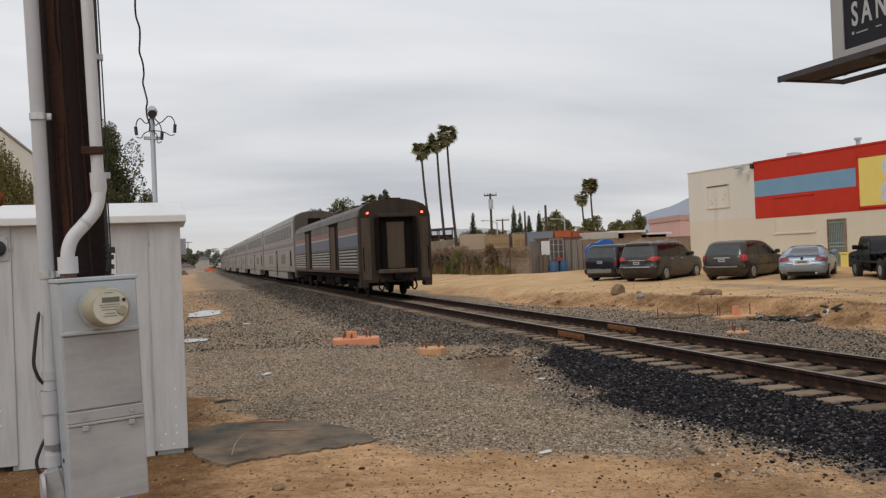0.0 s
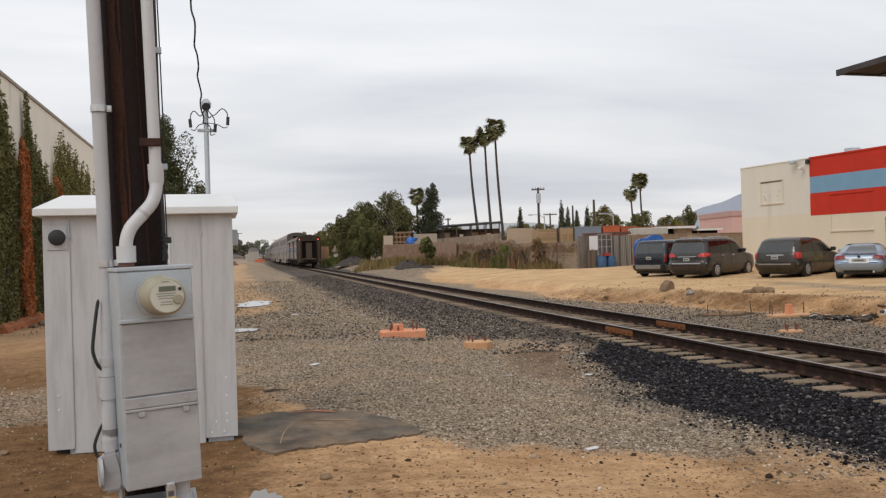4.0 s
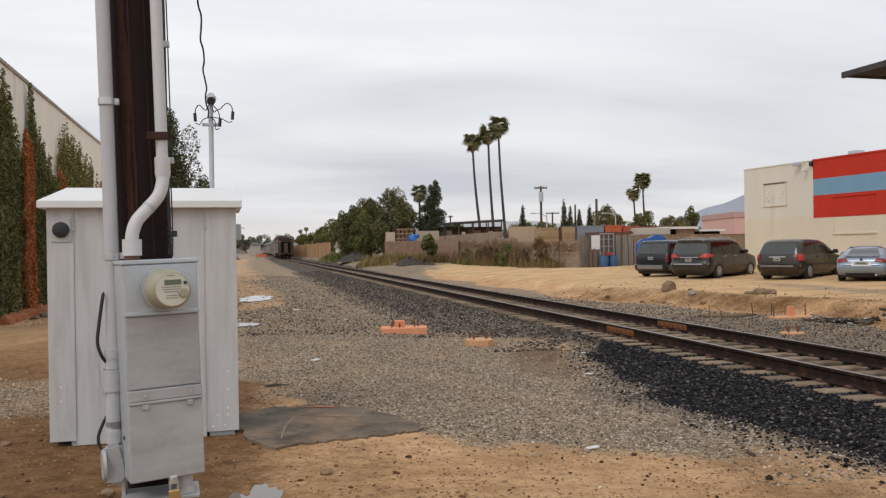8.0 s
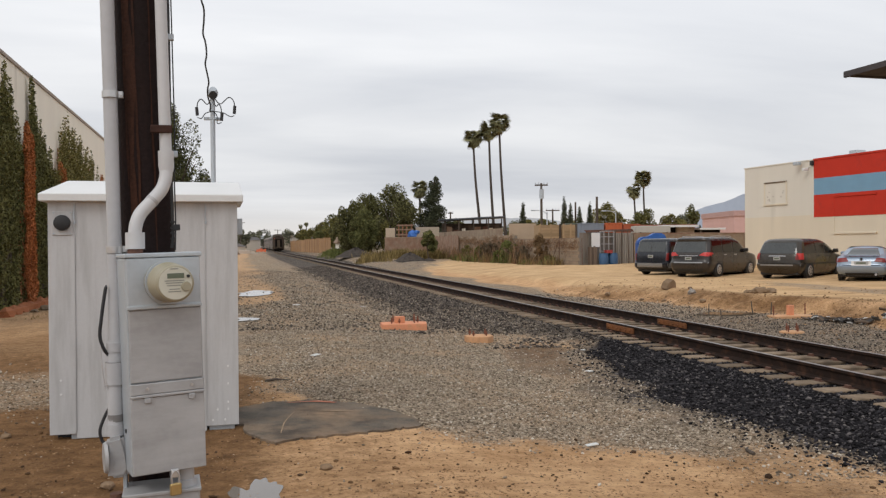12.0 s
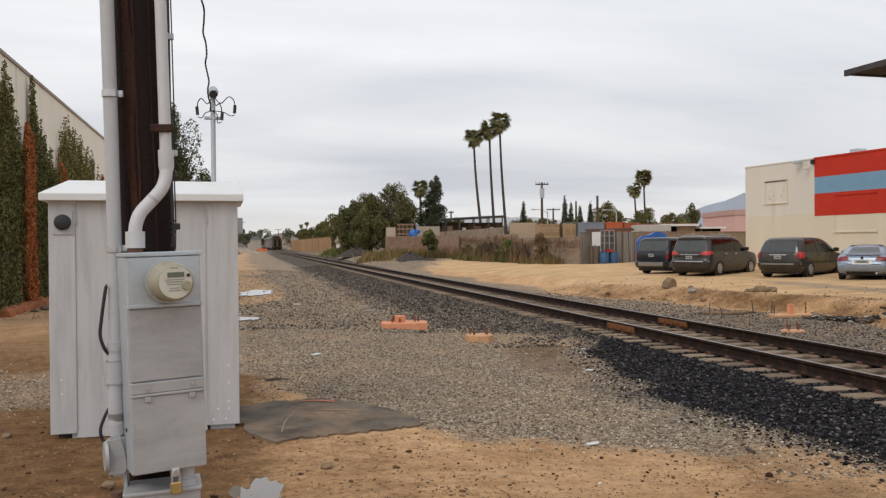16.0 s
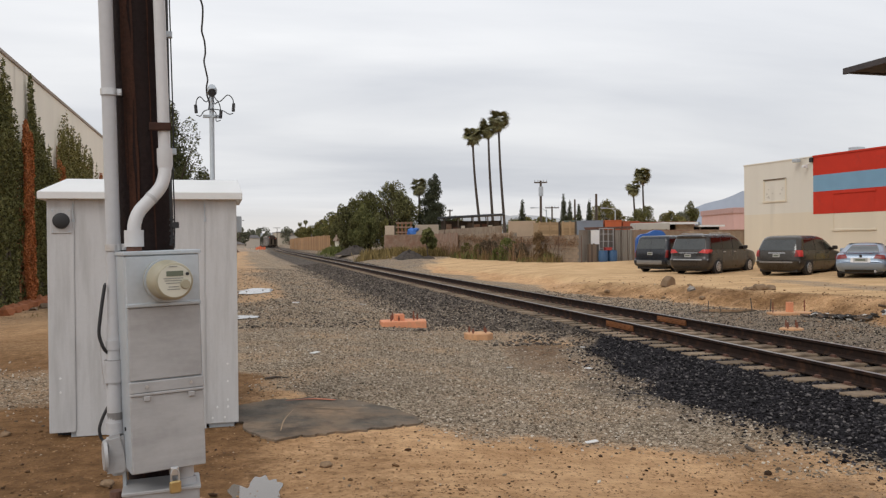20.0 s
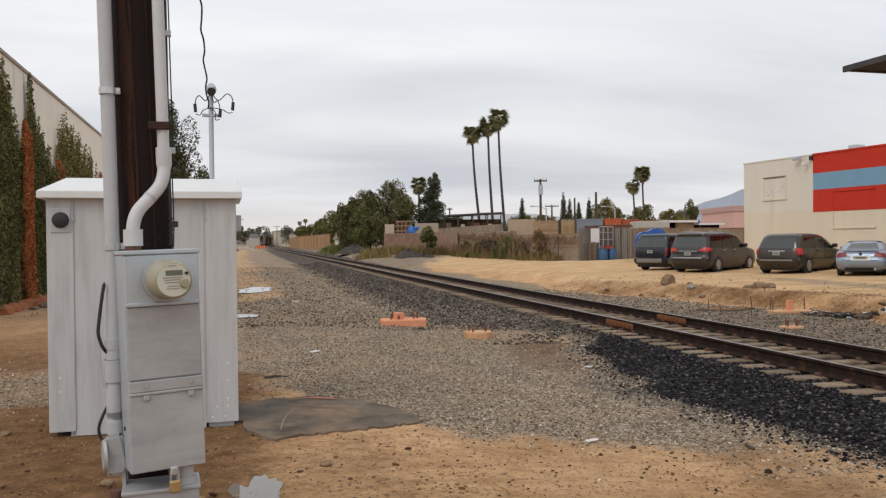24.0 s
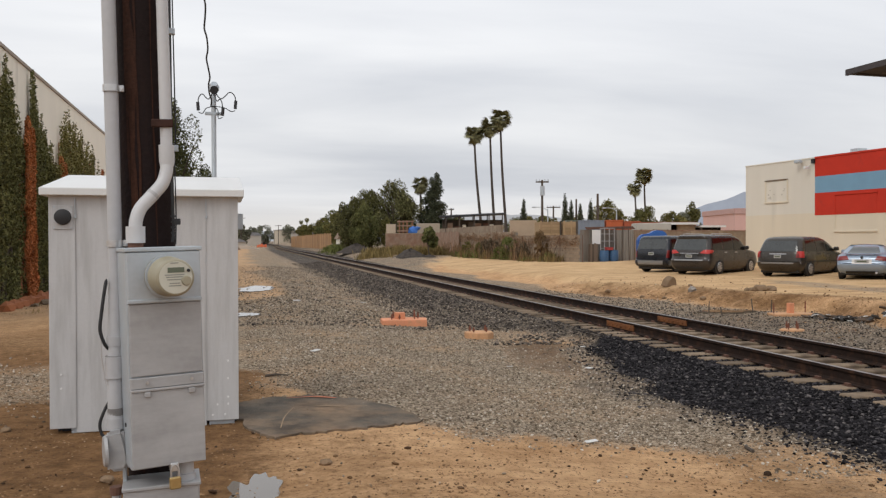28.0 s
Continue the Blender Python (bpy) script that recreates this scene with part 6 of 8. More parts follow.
for z in (0.9, 1.5, 2.1, 2.7, 3.2):
    part("plank", B(-0.2, 1.8, -0.05, 0.05, z, z + 0.16), M_BLOCKRED, ba)
bt = thing("blue_machine", "bright blue yard machine behind low wall", "machine", pose(19.2, 96.4, 0.6))
bm = bmesh.new()
clump(bm, (0, 0, 2.2), 0.6, 3, 0.9)
clump(bm, (0.55, 0, 2.45), 0.45, 4, 0.7)
box(bm, -0.3, 0.6, -0.3, 0.3, -0.7, 1.9, 0.05)
part("machine_body", bm, mat("bright_blue_paint", (0.05, 0.17, 0.52), 0.5), bt)
tw = thing("tan_wall_board", "tan plywood hoarding behind low wall", "hoarding", pose(16.4, 98.5, 0.5, 0, 0, -8))
part("board", B(0, 1.1, 0, 0.1, 0.3, 3.1), mat("tan_hoarding", (0.50, 0.40, 0.30), 0.85), tw)
part("board", B(3.6, 6.4, 0, 0.1, 0.3, 3.2), mat("tan_hoarding_dark", (0.40, 0.33, 0.25), 0.85), tw)
part("post", B(1.1, 1.25, 0, 0.15, -0.6, 3.2), M_BARK, tw)

# far timber fence beside the track
M_FENCE = mat("orange_brown_fence_board", (0.34, 0.19, 0.085), 0.85, 0, 0.2, 2, 20, 0.2, random_value=0.6)
tf = thing("timber_fence", "orange-brown upright board fence beside the railway", "fence", pose(12.4, 124.0, 0.55), kind="structure")
fence_bm = B(-0.02, 0.02, 0.0, 0.55, -0.5, 2.2)
fence_me = mesh_of("board", fence_bm, M_FENCE)
frd = random.Random(5)
for k in range(190):
    b = new("board", fence_me)
    b.parent = tf
    b.matrix_basis = pose(frd.uniform(-0.03, 0.03), k * 0.58, frd.uniform(-0.1, 0.1))
part("rail", B(0.02, 0.1, 0, 110, 1.5, 1.6), M_FENCE, tf)
gs = thing("garden_shed", "brown pitched-roof shed behind the far fence", "shed", pose(13.0, 118.0, 0.3))
bm = bmesh.new()
prism(bm, [(-0.3, 1.6), (4.0, 1.6), (3.4, 2.5), (0.2, 2.5)], 0, 5, "y")
part("roof", bm, mat("brown_shingle", (0.22, 0.15, 0.10), 0.9, 0, 0.2), gs)
part("wall", B(0, 3.7, 0.2, 4.8, -0.6, 1.6), M_STUCCO, gs)

# ---- heaps, weeds, far trees ----
M_COAL = mat("dark_gravel_heap", (0.062, 0.052, 0.045), 0.98, 0, 0.6, 3, 9, 1.0, spec=0.1, dirt=(0.11, 0.075, 0.05), dirt_amount=0.4, dirt_scale=1.2)


def heap(x, y, rx, ry, h, seed, label, material=M_COAL):
    bm = bmesh.new()
    rd = random.Random(seed)
    n = 26
    rows = []
    for j in range(9):
        r = 1 - j / 8
        rows.append([bm.verts.new((x + rx * r * math.cos(2 * math.pi * k / n) * rd.uniform(0.92, 1.06), y + ry * r * math.sin(2 * math.pi * k / n) * rd.uniform(0.92, 1.06), ground_z(x, y) - 0.15 + (h + 0.15) * (1 - r ** 1.3) * rd.uniform(0.78, 1.12))) for k in range(n)])
    for A, C in zip(rows, rows[1:]):
        for k in range(n):
            bm.faces.new((A[k], A[(k + 1) % n], C[(k + 1) % n], C[k]))
    solid("spoil_mound", bm, material, label, "heap", smooth=True)


heap(12.7, 98, 2.4, 3.0, 0.95, 1, "heap of dark gravel beside the track")
heap(15.1, 77, 1.7, 2.2, 0.75, 2, "heap of dark gravel in the lot")
heap(16.6, 75.4, 0.9, 1.3, 0.3, 3, "low heap of dark gravel in the lot")


def blades(name, label, spots, count, height, width, material, seed, spread=0.4):
    """Upright grass blades and dry stalks round the spots (x, y, radius, height share)."""
    rg = np.random.default_rng(seed)
    sp = np.array(spots, float)
    pk_ = rg.integers(0, len(sp), count)
    off = rg.normal(size=(count, 2)) * sp[pk_, 2:3] * 0.6
    x, y = sp[pk_, 0] + off[:, 0], sp[pk_, 1] + off[:, 1]
    z = np.array([ground_z(a, b) for a, b in zip(x, y)]) - 0.03
    h = height * sp[pk_, 3] * rg.uniform(0.35, 1.1, count)
    a = rg.uniform(0, 6.28, count)
    lean = rg.normal(size=(count, 2)) * spread * h[:, None] * 0.5
    dx, dy = np.cos(a) * width, np.sin(a) * width
    v = np.stack([np.stack([x - dx, y - dy, z], 1), np.stack([x + dx, y + dy, z], 1), np.stack([x + lean[:, 0] * 0.4 + dx * 0.8, y + lean[:, 1] * 0.4 + dy * 0.8, z + h * 0.6], 1), np.stack([x + lean[:, 0], y + lean[:, 1], z + h], 1), np.stack([x + lean[:, 0] * 0.4 - dx * 0.8, y + lean[:, 1] * 0.4 - dy * 0.8, z + h * 0.6], 1)], 1).reshape(-1, 3)
    f = np.arange(count * 5).reshape(-1, 5)
    me = bpy.data.meshes.new(name)
    me.from_pydata(v.tolist(), [], f.tolist())
    me.materials.append(material)
    return tagged(new(name, me), label, "weeds", kind="stuff")


wd = random.Random(11)
L_DUSK = leaf_material("dusky_brown_bush", (0.14, 0.112, 0.082), 0.5)
L_STALK = leaf_material("brown_dry_stalks", (0.21, 0.145, 0.085), 0.5)
spots = [(20.0 + wd.uniform(-0.6, 0.2), 52 + k * 0.95 + wd.uniform(-0.5, 0.5), wd.uniform(0.25, 0.6), wd.uniform(0.35, 1.0)) for k in range(38)]
blades("dry_weeds", "dry brown stalks growing along the block wall", spots, 1700, 1.5, 0.016, L_STALK, 3)
L_RUSTWEED = leaf_material("rust_brown_dead_vines", (0.24, 0.155, 0.10), 0.4)
blades("dead_vines", "rust-brown dead vines hanging over the block wall", [(20.15 + wd.uniform(-0.3, 0.1), 58 + k * 1.1, 0.55, wd.uniform(0.5, 1.0)) for k in range(30)], 900, 2.0, 0.016, L_RUSTWEED, 13, 0.3)
vm = leaves("dead_vine_mat", [(20.42 + wd.uniform(-0.05, 0.05), 49.6 + k * 0.42, 1.75 - abs(wd.gauss(0, 0.25)) + (0.3 if k > 30 else 0), 0.05, 0.7, wd.uniform(0.2, 0.55)) for k in range(92)], 8000, 0.042, L_RUSTWEED, None, 17, 0.1, 1.0)
tagged(vm, "mat of rust-brown dead vines over the block wall", "dead vines", kind="stuff")
wfe = thing("wire_fence", "rusty wire fence with leaning braces before the wall", "fence", pose(20.15, 47.9, 0.0))
for k in range(0, 9, 2):
    part("post", T([(0, k * 1.9, ground_z(20.15, 47.9 + k * 1.9) - 0.1), (0, k * 1.9 + 0.04, 1.95)], 0.02, 7), M_RUSTY, wfe)
    if k == 2:
        part("brace", T([(0, k * 1.9 + 1.7, 0.2), (0, k * 1.9 + 0.05, 1.85)], 0.02, 6), M_RUSTY, wfe)
for z in (0.5, 0.8, 1.1, 1.4, 1.7, 1.98):
    part("wire", T([(0, 0, z), (0, 7.6, z - 0.03), (0, 15.2, z)], 0.005, 5), M_RUSTY, wfe)
blades("yellow_weeds", "yellowed grass growing along the block wall", [q for k, q in enumerate(spots) if k % 3 == 0], 1500, 0.9, 0.02, L_WEED, 4)
blades("green_weeds", "green weeds growing along the block wall", [q for k, q in enumerate(spots) if k % 4 == 1 or 8 < k < 13 or 17 < k < 22], 3600, 1.0, 0.03, L_GRASS, 5)
for k, (x, y, h, s_) in enumerate(((19.9, 70.5, 1.3, 0.8), (20.0, 66.0, 1.9, 0.75), (19.8, 61.6, 1.7, 1.1), (19.9, 58.8, 1.3, 0.7), (20.0, 55.0, 2.1, 0.5), (19.9, 53.2, 0.7, 0.5), (20.0, 74.5, 1.5, 0.8), (19.7, 63.4, 1.0, 0.6), (19.9, 68.4, 1.6, 0.5))):
    tree("dry_bush", "brown-green straggly bush by the block wall", x, y, ground_z(x, y), h, s_, 200 + k, (L_GRASS, L_DUSK, L_GRASS, L_DUSK, L_STALK, L_STALK, L_OLIVE, L_GRASS, L_DUSK)[k], 2200, 0.065, 0.03, 11, 0.0)
blades("yellow_weeds", "yellow-green weeds by the low wall", [(13 + wd.uniform(-1.5, 6), 84 + wd.uniform(-3, 7), 0.9, wd.uniform(0.5, 1)) for k in range(26)], 3500, 1.1, 0.035, L_WEED, 9)
blades("green_weeds", "green weeds before the far fence", [(12.0 + wd.uniform(-.6, .6), 106 + k * 1.5, 0.8, 1) for k in range(12)], 1500, 0.9, 0.05, L_GRASS, 10)
blades("green_weeds", "thin green weeds on the dirt by the near wall", [(-5.6 + wd.uniform(-1, 1), 24 + k * 1.1, 0.7, wd.uniform(0.2, 0.7)) for k in range(12)], 500, 0.3, 0.01, L_WEED, 12)
tree("shrub", "dark green shrub growing over the low wall", 17.4, 79.0, 0.2, 2.7, 0.95, 31, L_MID, 1700, 0.16, 0.07, 9, 0.2)

tree("ficus_tree", "broad dark green ficus tree beside the track", 18.9, 108, 0.4, 8.9, 3.5, 42, L_FICUS, 17000, 0.13, 0.3, 40, 0.0)
tree("ficus_tree", "dark green ficus tree beside the track", 16.3, 110, 0.4, 8.0, 2.5, 43, L_DARK, 10000, 0.13, 0.3, 30, 0.0)
tree("ficus_tree", "dark green ficus tree beside the track", 13.9, 107, 0.4, 7.0, 1.9, 44, L_DARK, 8000, 0.13, 0.2, 24, 0.0)
tree("ficus_tree", "dark green ficus tree beside the track", 21.0, 112, 0.4, 7.6, 2.2, 48, L_FICUS, 7000, 0.13, 0.2, 22, 0.0)
tree("bushy_tree", "green feathery bushy tree before the ficus", 14.3, 102.6, 0.5, 5.6, 1.75, 45, L_MID, 9000, 0.11, 0.14, 22, 0.0)
tree("bushy_tree", "small green bushy tree before the ficus", 17.2, 103.6, 0.5, 4.0, 1.1, 46, L_OLIVE, 3500, 0.10, 0.10, 12, 0.1)
tree("ficus_tree", "dark green ficus tree beside the track", 12.5, 106, 0.4, 5.9, 1.7, 49, L_FICUS, 6000, 0.13, 0.2, 20, 0.0)
# conifer
pc = thing("conifer_tree", "dark upright conifer with layered branches", "tree", pose(24.4, 107.5, 0.8))
part("trunk", T([(0, 0, -0.4), (0.05, 0, 5), (0, 0, 9.6)], [0.28, 0.16, 0.03], 9), M_BARK, pc, smooth=True)
crd = random.Random(6)
blobs = []
for k in range(26):
    z = 2.2 + 7.4 * k / 26
    r = 2.35 * (1 - (z - 2.0) / 8.4) ** 0.75 + 0.12
    a = crd.uniform(0, 6.28)
    blobs.append((r * 0.65 * math.cos(a), r * 0.65 * math.sin(a), z, r * 0.62, r * 0.62, 0.5))
    part("branch", T([(0, 0, z - 0.2), (r * math.cos(a), r * math.sin(a), z + 0.15)], [0.05, 0.015], 5), M_BARK, pc)
leaves("crown", blobs, 13000, 0.12, L_CONIFER, pc, 7, 0.15)

fan_palm("tall slender fan palm with a small crown", 30.1, 104.0, 0.6, 14.7, (-1.3, 0.0), 51, 1.4)
fan_palm("tall slender fan palm with a small crown", 31.6, 103.6, 0.6, 15.6, (-0.8, 0.0), 52, 1.35)
fan_palm("tall slender fan palm with a small crown", 33.1, 103.3, 0.6, 16.6, (-1.0, 0.0), 53, 1.6)
fan_palm("slender fan palm beside a conifer", 23.8, 113.0, 0.6, 8.7, (-0.2, 0.0), 54, 1.3)
fan_palm("distant slender fan palm", 64.4, 128.8, 0.5, 9.9, (-0.9, 0.0), 55, 1.45)
fan_palm("distant slender fan palm", 65.6, 128.4, 0.5, 11.9, (-0.6, 0.0), 56, 1.6)
fan_palm("very distant fan palm over a hedge", 17.4, 268, 0, 7.6, (0, 0), 57, 0.8)
fan_palm("very distant fan palm over a hedge", 19.2, 268, 0, 8.2, (0, 0), 58, 0.8)
tree("hedge_tree", "round green tree behind the far fence", 16.4, 150, 0.6, 6.0, 2.8, 61, L_OLIVE, 7000, 0.17, 0.2, 20, 0.0)
tree("hedge_tree", "round green tree behind the far fence", 17.2, 168, 0.6, 6.9, 3.4, 62, L_MID, 7000, 0.18, 0.2, 20, 0.0)
tree("hedge_tree", "round green tree behind the far fence", 17.0, 190, 0.6, 6.0, 3.4, 63, L_OLIVE, 6000, 0.20, 0.2, 20, 0.0)
tree("hedge_tree", "round green tree behind the far fence", 15.2, 214, 0.6, 5.0, 2.8, 65, L_OLIVE, 5000, 0.20, 0.2, 18, 0.0)
tree("hedge_tree", "round green tree behind the far fence", 18.0, 138, 0.6, 5.2, 2.6, 64, L_FICUS, 6000, 0.16, 0.2, 16, 0.0)
for k, (x, y, h) in enumerate(((29.2, 85.6, 5.7), (36.5, 92.0, 6.8), (37.25, 92, 6.0), (38.4, 92, 5.6), (39.7, 92, 6.2))):
    c = thing("cypress_tree", "narrow dark green cypress tree", "tree", pose(x, y, 0.3), group="cypresses")
    part("trunk", T([(0, 0, -0.3), (0, 0, h * 0.9)], [0.1, 0.02], 7), M_BARK, c)
    leaves("crown", [(0, 0, h * (0.08 + 0.84 * j / 9), 0.10 + 0.36 * math.sin(math.pi * (0.22 + 0.074 * j)) ** 1.3, 0.10 + 0.36 * math.sin(math.pi * (0.22 + 0.074 * j)) ** 1.3, h * 0.10) for j in range(10)], 2600, 0.10, L_CONIFER, c, 70 + k, 0.0, -1.0)
for k, (x, y, h, s, lf) in enumerate(((47.7, 105, 6.6, 2.3, L_OLIVE), (50.5, 108, 5.6, 2.2, L_OLIVE), (56.6, 112, 6.4, 2.2, L_DARK), (60.0, 110, 5.7, 2.2, L_OLIVE), (63.0, 112, 5.3, 1.8, L_FARHAZE), (66.2, 115, 7.0, 1.6, L_DARK), (33.5, 96, 4.3, 2.4, L_OLIVE), (36, 98, 4.6, 2.3, L_OLIVE), (28, 110, 4.8, 2.4, L_FICUS), (44, 108, 5.0, 2.4, L_OLIVE), (72, 140, 5.0, 4, L_OLIVE), (42, 125, 5.0, 4.0, L_DARK))):
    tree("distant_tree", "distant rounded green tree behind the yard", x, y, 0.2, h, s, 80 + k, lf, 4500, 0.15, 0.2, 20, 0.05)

# utility poles and street lamps in the distance
def far_pole(x, y, h, arm, z0=0.2, extra=False):
    p = thing("utility_pole", "distant wooden utility pole with a crossarm", "pole", pose(x, y, z0, 0, 0, -16))
    part("shaft", T([(0, 0, -0.4), (0, 0, h)], [0.15, 0.10], 8), M_BARK, p)
    if arm:
        c = part("crossarm", B(-arm, arm, -0.06, 0.06, h - 0.25, h - 0.12), M_BARK, p)
        for x_ in (-arm * 0.9, -arm * 0.4, arm * 0.4, arm * 0.9):
            part("insulator", T([(x_, 0, h - 0.12), (x_, 0, h + 0.06)], 0.05, 6), M_GALV, c)
    if extra:
        part("transformer", T([(0.0, -0.28, h - 1.5), (0.0, -0.28, h - 0.6)], 0.22, 12), M_GALV, p)
    return p


far_pole(27.7, 75.7, 7.2, 0.62, 0.2, True)
far_pole(40, 105, 6.0, 0.9)
far_pole(30.8, 69.8, 5.6, 0)
far_pole(38.1, 92.5, 6.3, 0)
far_pole(29.2, 118.0, 6.1, 0.4)
far_pole(11.5, 300, 7, 1.2)
far_pole(-1, 240, 8, 1.2)
for x, y, h in ((33.6, 90, 5.0), (45.8, 98, 5.3)):
    s = thing("street_lamp", "distant street lamp with a curved arm", "street lamp", pose(x, y, 0.2))
    part("lamp_post", T([(0, 0, -0.3), (0, 0, h)], 0.07, 8), M_GALV, s)
    part("lamp_arm", T(curve_pts([(0, 0, h - 0.2), (-0.6, 0, h + 0.15), (-1.5, 0, h + 0.2)], 4), 0.045, 6), M_GALV, s)
    part("lamp_head", B(-1.9, -1.4, -0.12, 0.12, h + 0.12, h + 0.26, 0.03), M_GALV, s)

# far end of the line: low buildings, roofs, barrier
M_FARWALL = mat("far_pale_wall", (0.42, 0.38, 0.33), 0.85, 0, 0.08, 0.3, 5, 0.0)
M_FARROOF = mat("far_grey_roof", (0.20, 0.20, 0.21), 0.8, 0, 0.1, 0.3, 5, 0.0)


def far_house(x, y, w, d, h, ridge, wall=M_FARWALL, roof=M_FARROOF, label="distant low pale building with grey roof"):
    b = thing("distant_building", label, "building", pose(x, y, -0.3))
    part("wall", B(0, w, 0, d, 0, h), wall, b)
    bm = bmesh.new()
    prism(bm, [(-0.4, h), (w + 0.4, h), (w * 0.75, h + ridge), (w * 0.25, h + ridge)], -0.3, d, "y")
    part("roof", bm, roof, b)


far_house(14.4, 420, 9.5, 20, 7.2, 0.4, mat("far_cream_wall", (0.58, 0.50, 0.40), 0.85, 0, 0.06, 0.3, 5, 0.0), label="distant cream flat building beside the line")
far_house(-6.5, 225, 6.8, 10, 1.7, 0.8)
far_house(-14, 205, 6, 10, 1.9, 0.9)
far_house(0.6, 330, 5.5, 10, 4.0, 1.2)
far_house(-9, 300, 8, 10, 4.5, 0.8)
far_house(18, 330, 12, 12, 5.0, 0.5)
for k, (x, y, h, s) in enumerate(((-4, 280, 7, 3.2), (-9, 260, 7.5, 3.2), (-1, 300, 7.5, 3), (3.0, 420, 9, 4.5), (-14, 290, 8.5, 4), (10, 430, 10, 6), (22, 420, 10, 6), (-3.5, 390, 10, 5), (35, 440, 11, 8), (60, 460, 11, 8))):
    tree("distant_tree", "distant dark tree at the end of the line", x, y, -0.3, h, s, 120 + k, L_FARHAZE, 1600, 0.42, 0.3, 16, 0.05)
ob_ = thing("barrier_net", "orange construction barrier by the track", "barrier", pose(3.4, 225, -0.35))
M_NET = mat("orange_barrier_plastic", (0.78, 0.17, 0.07), 0.6)
for k in range(5):
    part("barrier_segment", B(k * 0.5 - 0.3, k * 0.5 + 0.18, 0, 0.06, 0.3 + 0.12 * (k % 2), 0.95 + 0.14 * (k % 3), 0.02), M_NET, ob_)
    part("post", B(k * 0.5 - 0.36, k * 0.5 - 0.31, 0, 0.05, 0, 1.3), M_BARK, ob_)
sb_ = thing("stacked_beams", "stack of rusty beams and pale slabs", "beam stack", pose(-3.2, 170, -0.3, 0, 0, 8))
for k in range(5):
    part("beam", B(-0.5, 2.6 - 0.2 * k, k * 0.1, 1.5, 0.22 * k, 0.22 * k + 0.18, 0.01), M_RUSTY if k % 2 else M_TIE, sb_)
sl = thing("concrete_slabs", "pale concrete slabs stacked beside the line", "slabs", pose(-1.2, 190, -0.3))
for k in range(3):
    part("slab", B(0, 4.4 - k, 0, 2.5, 0.3 * k, 0.3 * k + 0.26, 0.02), mat("pale_slab", (0.52, 0.44, 0.37), 0.9), sl)

# mountains on the horizon
# aerial haze is mixed into the base colours of ridge and hills
M_MOUNT = mat("hazy_blue_mountain", (0.32, 0.365, 0.445), 1.0, 0, 0.06, 0.004, 0.05, 0.0, spec=0.0)


M_HILLS = mat("hazy_grey_hills", (0.42, 0.435, 0.455), 1.0, 0, 0.06, 0.004, 0.05, 0.0, spec=0.0)


def ridge(name, label, az0, az1, dist, profile):
    bm = bmesh.new()
    n = 60
    rd = random.Random(int(az0))
    lo, hi = [], []
    for k in range(n + 1):
        t = k / n
        a = radians(az0 + (az1 - az0) * t)
        h = dist * math.tan(radians(np.interp(t, [p[0] for p in profile], [p[1] for p in profile]))) + rd.uniform(-5, 5)
        lo.append(bm.verts.new((dist * math.sin(a), dist * math.cos(a), -20)))
        hi.append(bm.verts.new((dist * 1.02 * math.sin(a), dist * 1.02 * math.cos(a), max(h, -10))))
    back = [bm.verts.new((v.co.x * 1.15, v.co.y * 1.15, -20)) for v in hi]
    for k in range(n):
        bm.faces.new((lo[k], lo[k + 1], hi[k + 1], hi[k]))
        bm.faces.new((hi[k], hi[k + 1], back[k + 1], back[k]))
    solid(name, bm, M_MOUNT if az0 > 20 else M_HILLS, label, "mountain", kind="structure", smooth=True)


ridge("backdrop_mountain", "hazy blue mountain ridge on the horizon", 28, 62, 3600, ((0, 0.9), (0.04, 1.8), (0.07, 2.3), (0.11, 2.65), (0.157, 3.2), (0.25, 3.7), (0.4, 4.0), (0.8, 3.0), (1, 0.5)))
ridge("backdrop_hills", "low hazy hills on the horizon", -12, 28, 4200, ((0, 0.4), (0.1, 0.65), (0.2, 0.8), (0.3, 0.7), (0.5, 0.9), (0.66, 1.85), (0.72, 1.95), (0.78, 1.75), (0.9, 1.4), (1, 1.2)))

# ---- vehicles ----
M_TYRE = mat("black_tyre", (0.018, 0.018, 0.018), 0.85, 0, 0.2, 6, 60, 0.2)
M_RIM = mat("alloy_rim", (0.46, 0.46, 0.47), 0.4, 0.7, 0.1, 6, 40, 0.02)
M_VGLASS = mat("tinted_car_glass", (0.008, 0.007, 0.006), 0.06, 0, 0.2, 2, 20, 0.0, spec=0.35)
# sky reflection partly put into the base as a paler grey-green
M_RGLASS = mat("sky_paled_rear_glass", (0.030, 0.034, 0.033), 0.06, 0.05, 0.4, 3, 20, 0.0, spec=0.9)
M_LAMP = mat("red_lamp_plastic", (0.20, 0.014, 0.012), 0.35, 0, 0.1, 6, 40, 0.0)
M_LAMPCLEAR = mat("clear_lamp_plastic", (0.60, 0.58, 0.56), 0.25, 0, 0.1, 6, 40, 0.0)
M_PLATE = mat("pale_number_plate", (0.36, 0.36, 0.35), 0.5, 0, 0.05)
M_TRIM = mat("black_car_trim", (0.022, 0.022, 0.023), 0.6, 0, 0.15, 5, 40, 0.05)


def car_paint(name, c, rough=0.28, metal=0.25):
    return mat(name, c, rough, metal, 0.08, 1.5, 60, 0.0, dirt=tuple(0.6 * v + 0.035 for v in c), dirt_amount=0.22, dirt_scale=1.8, coat=0.25)


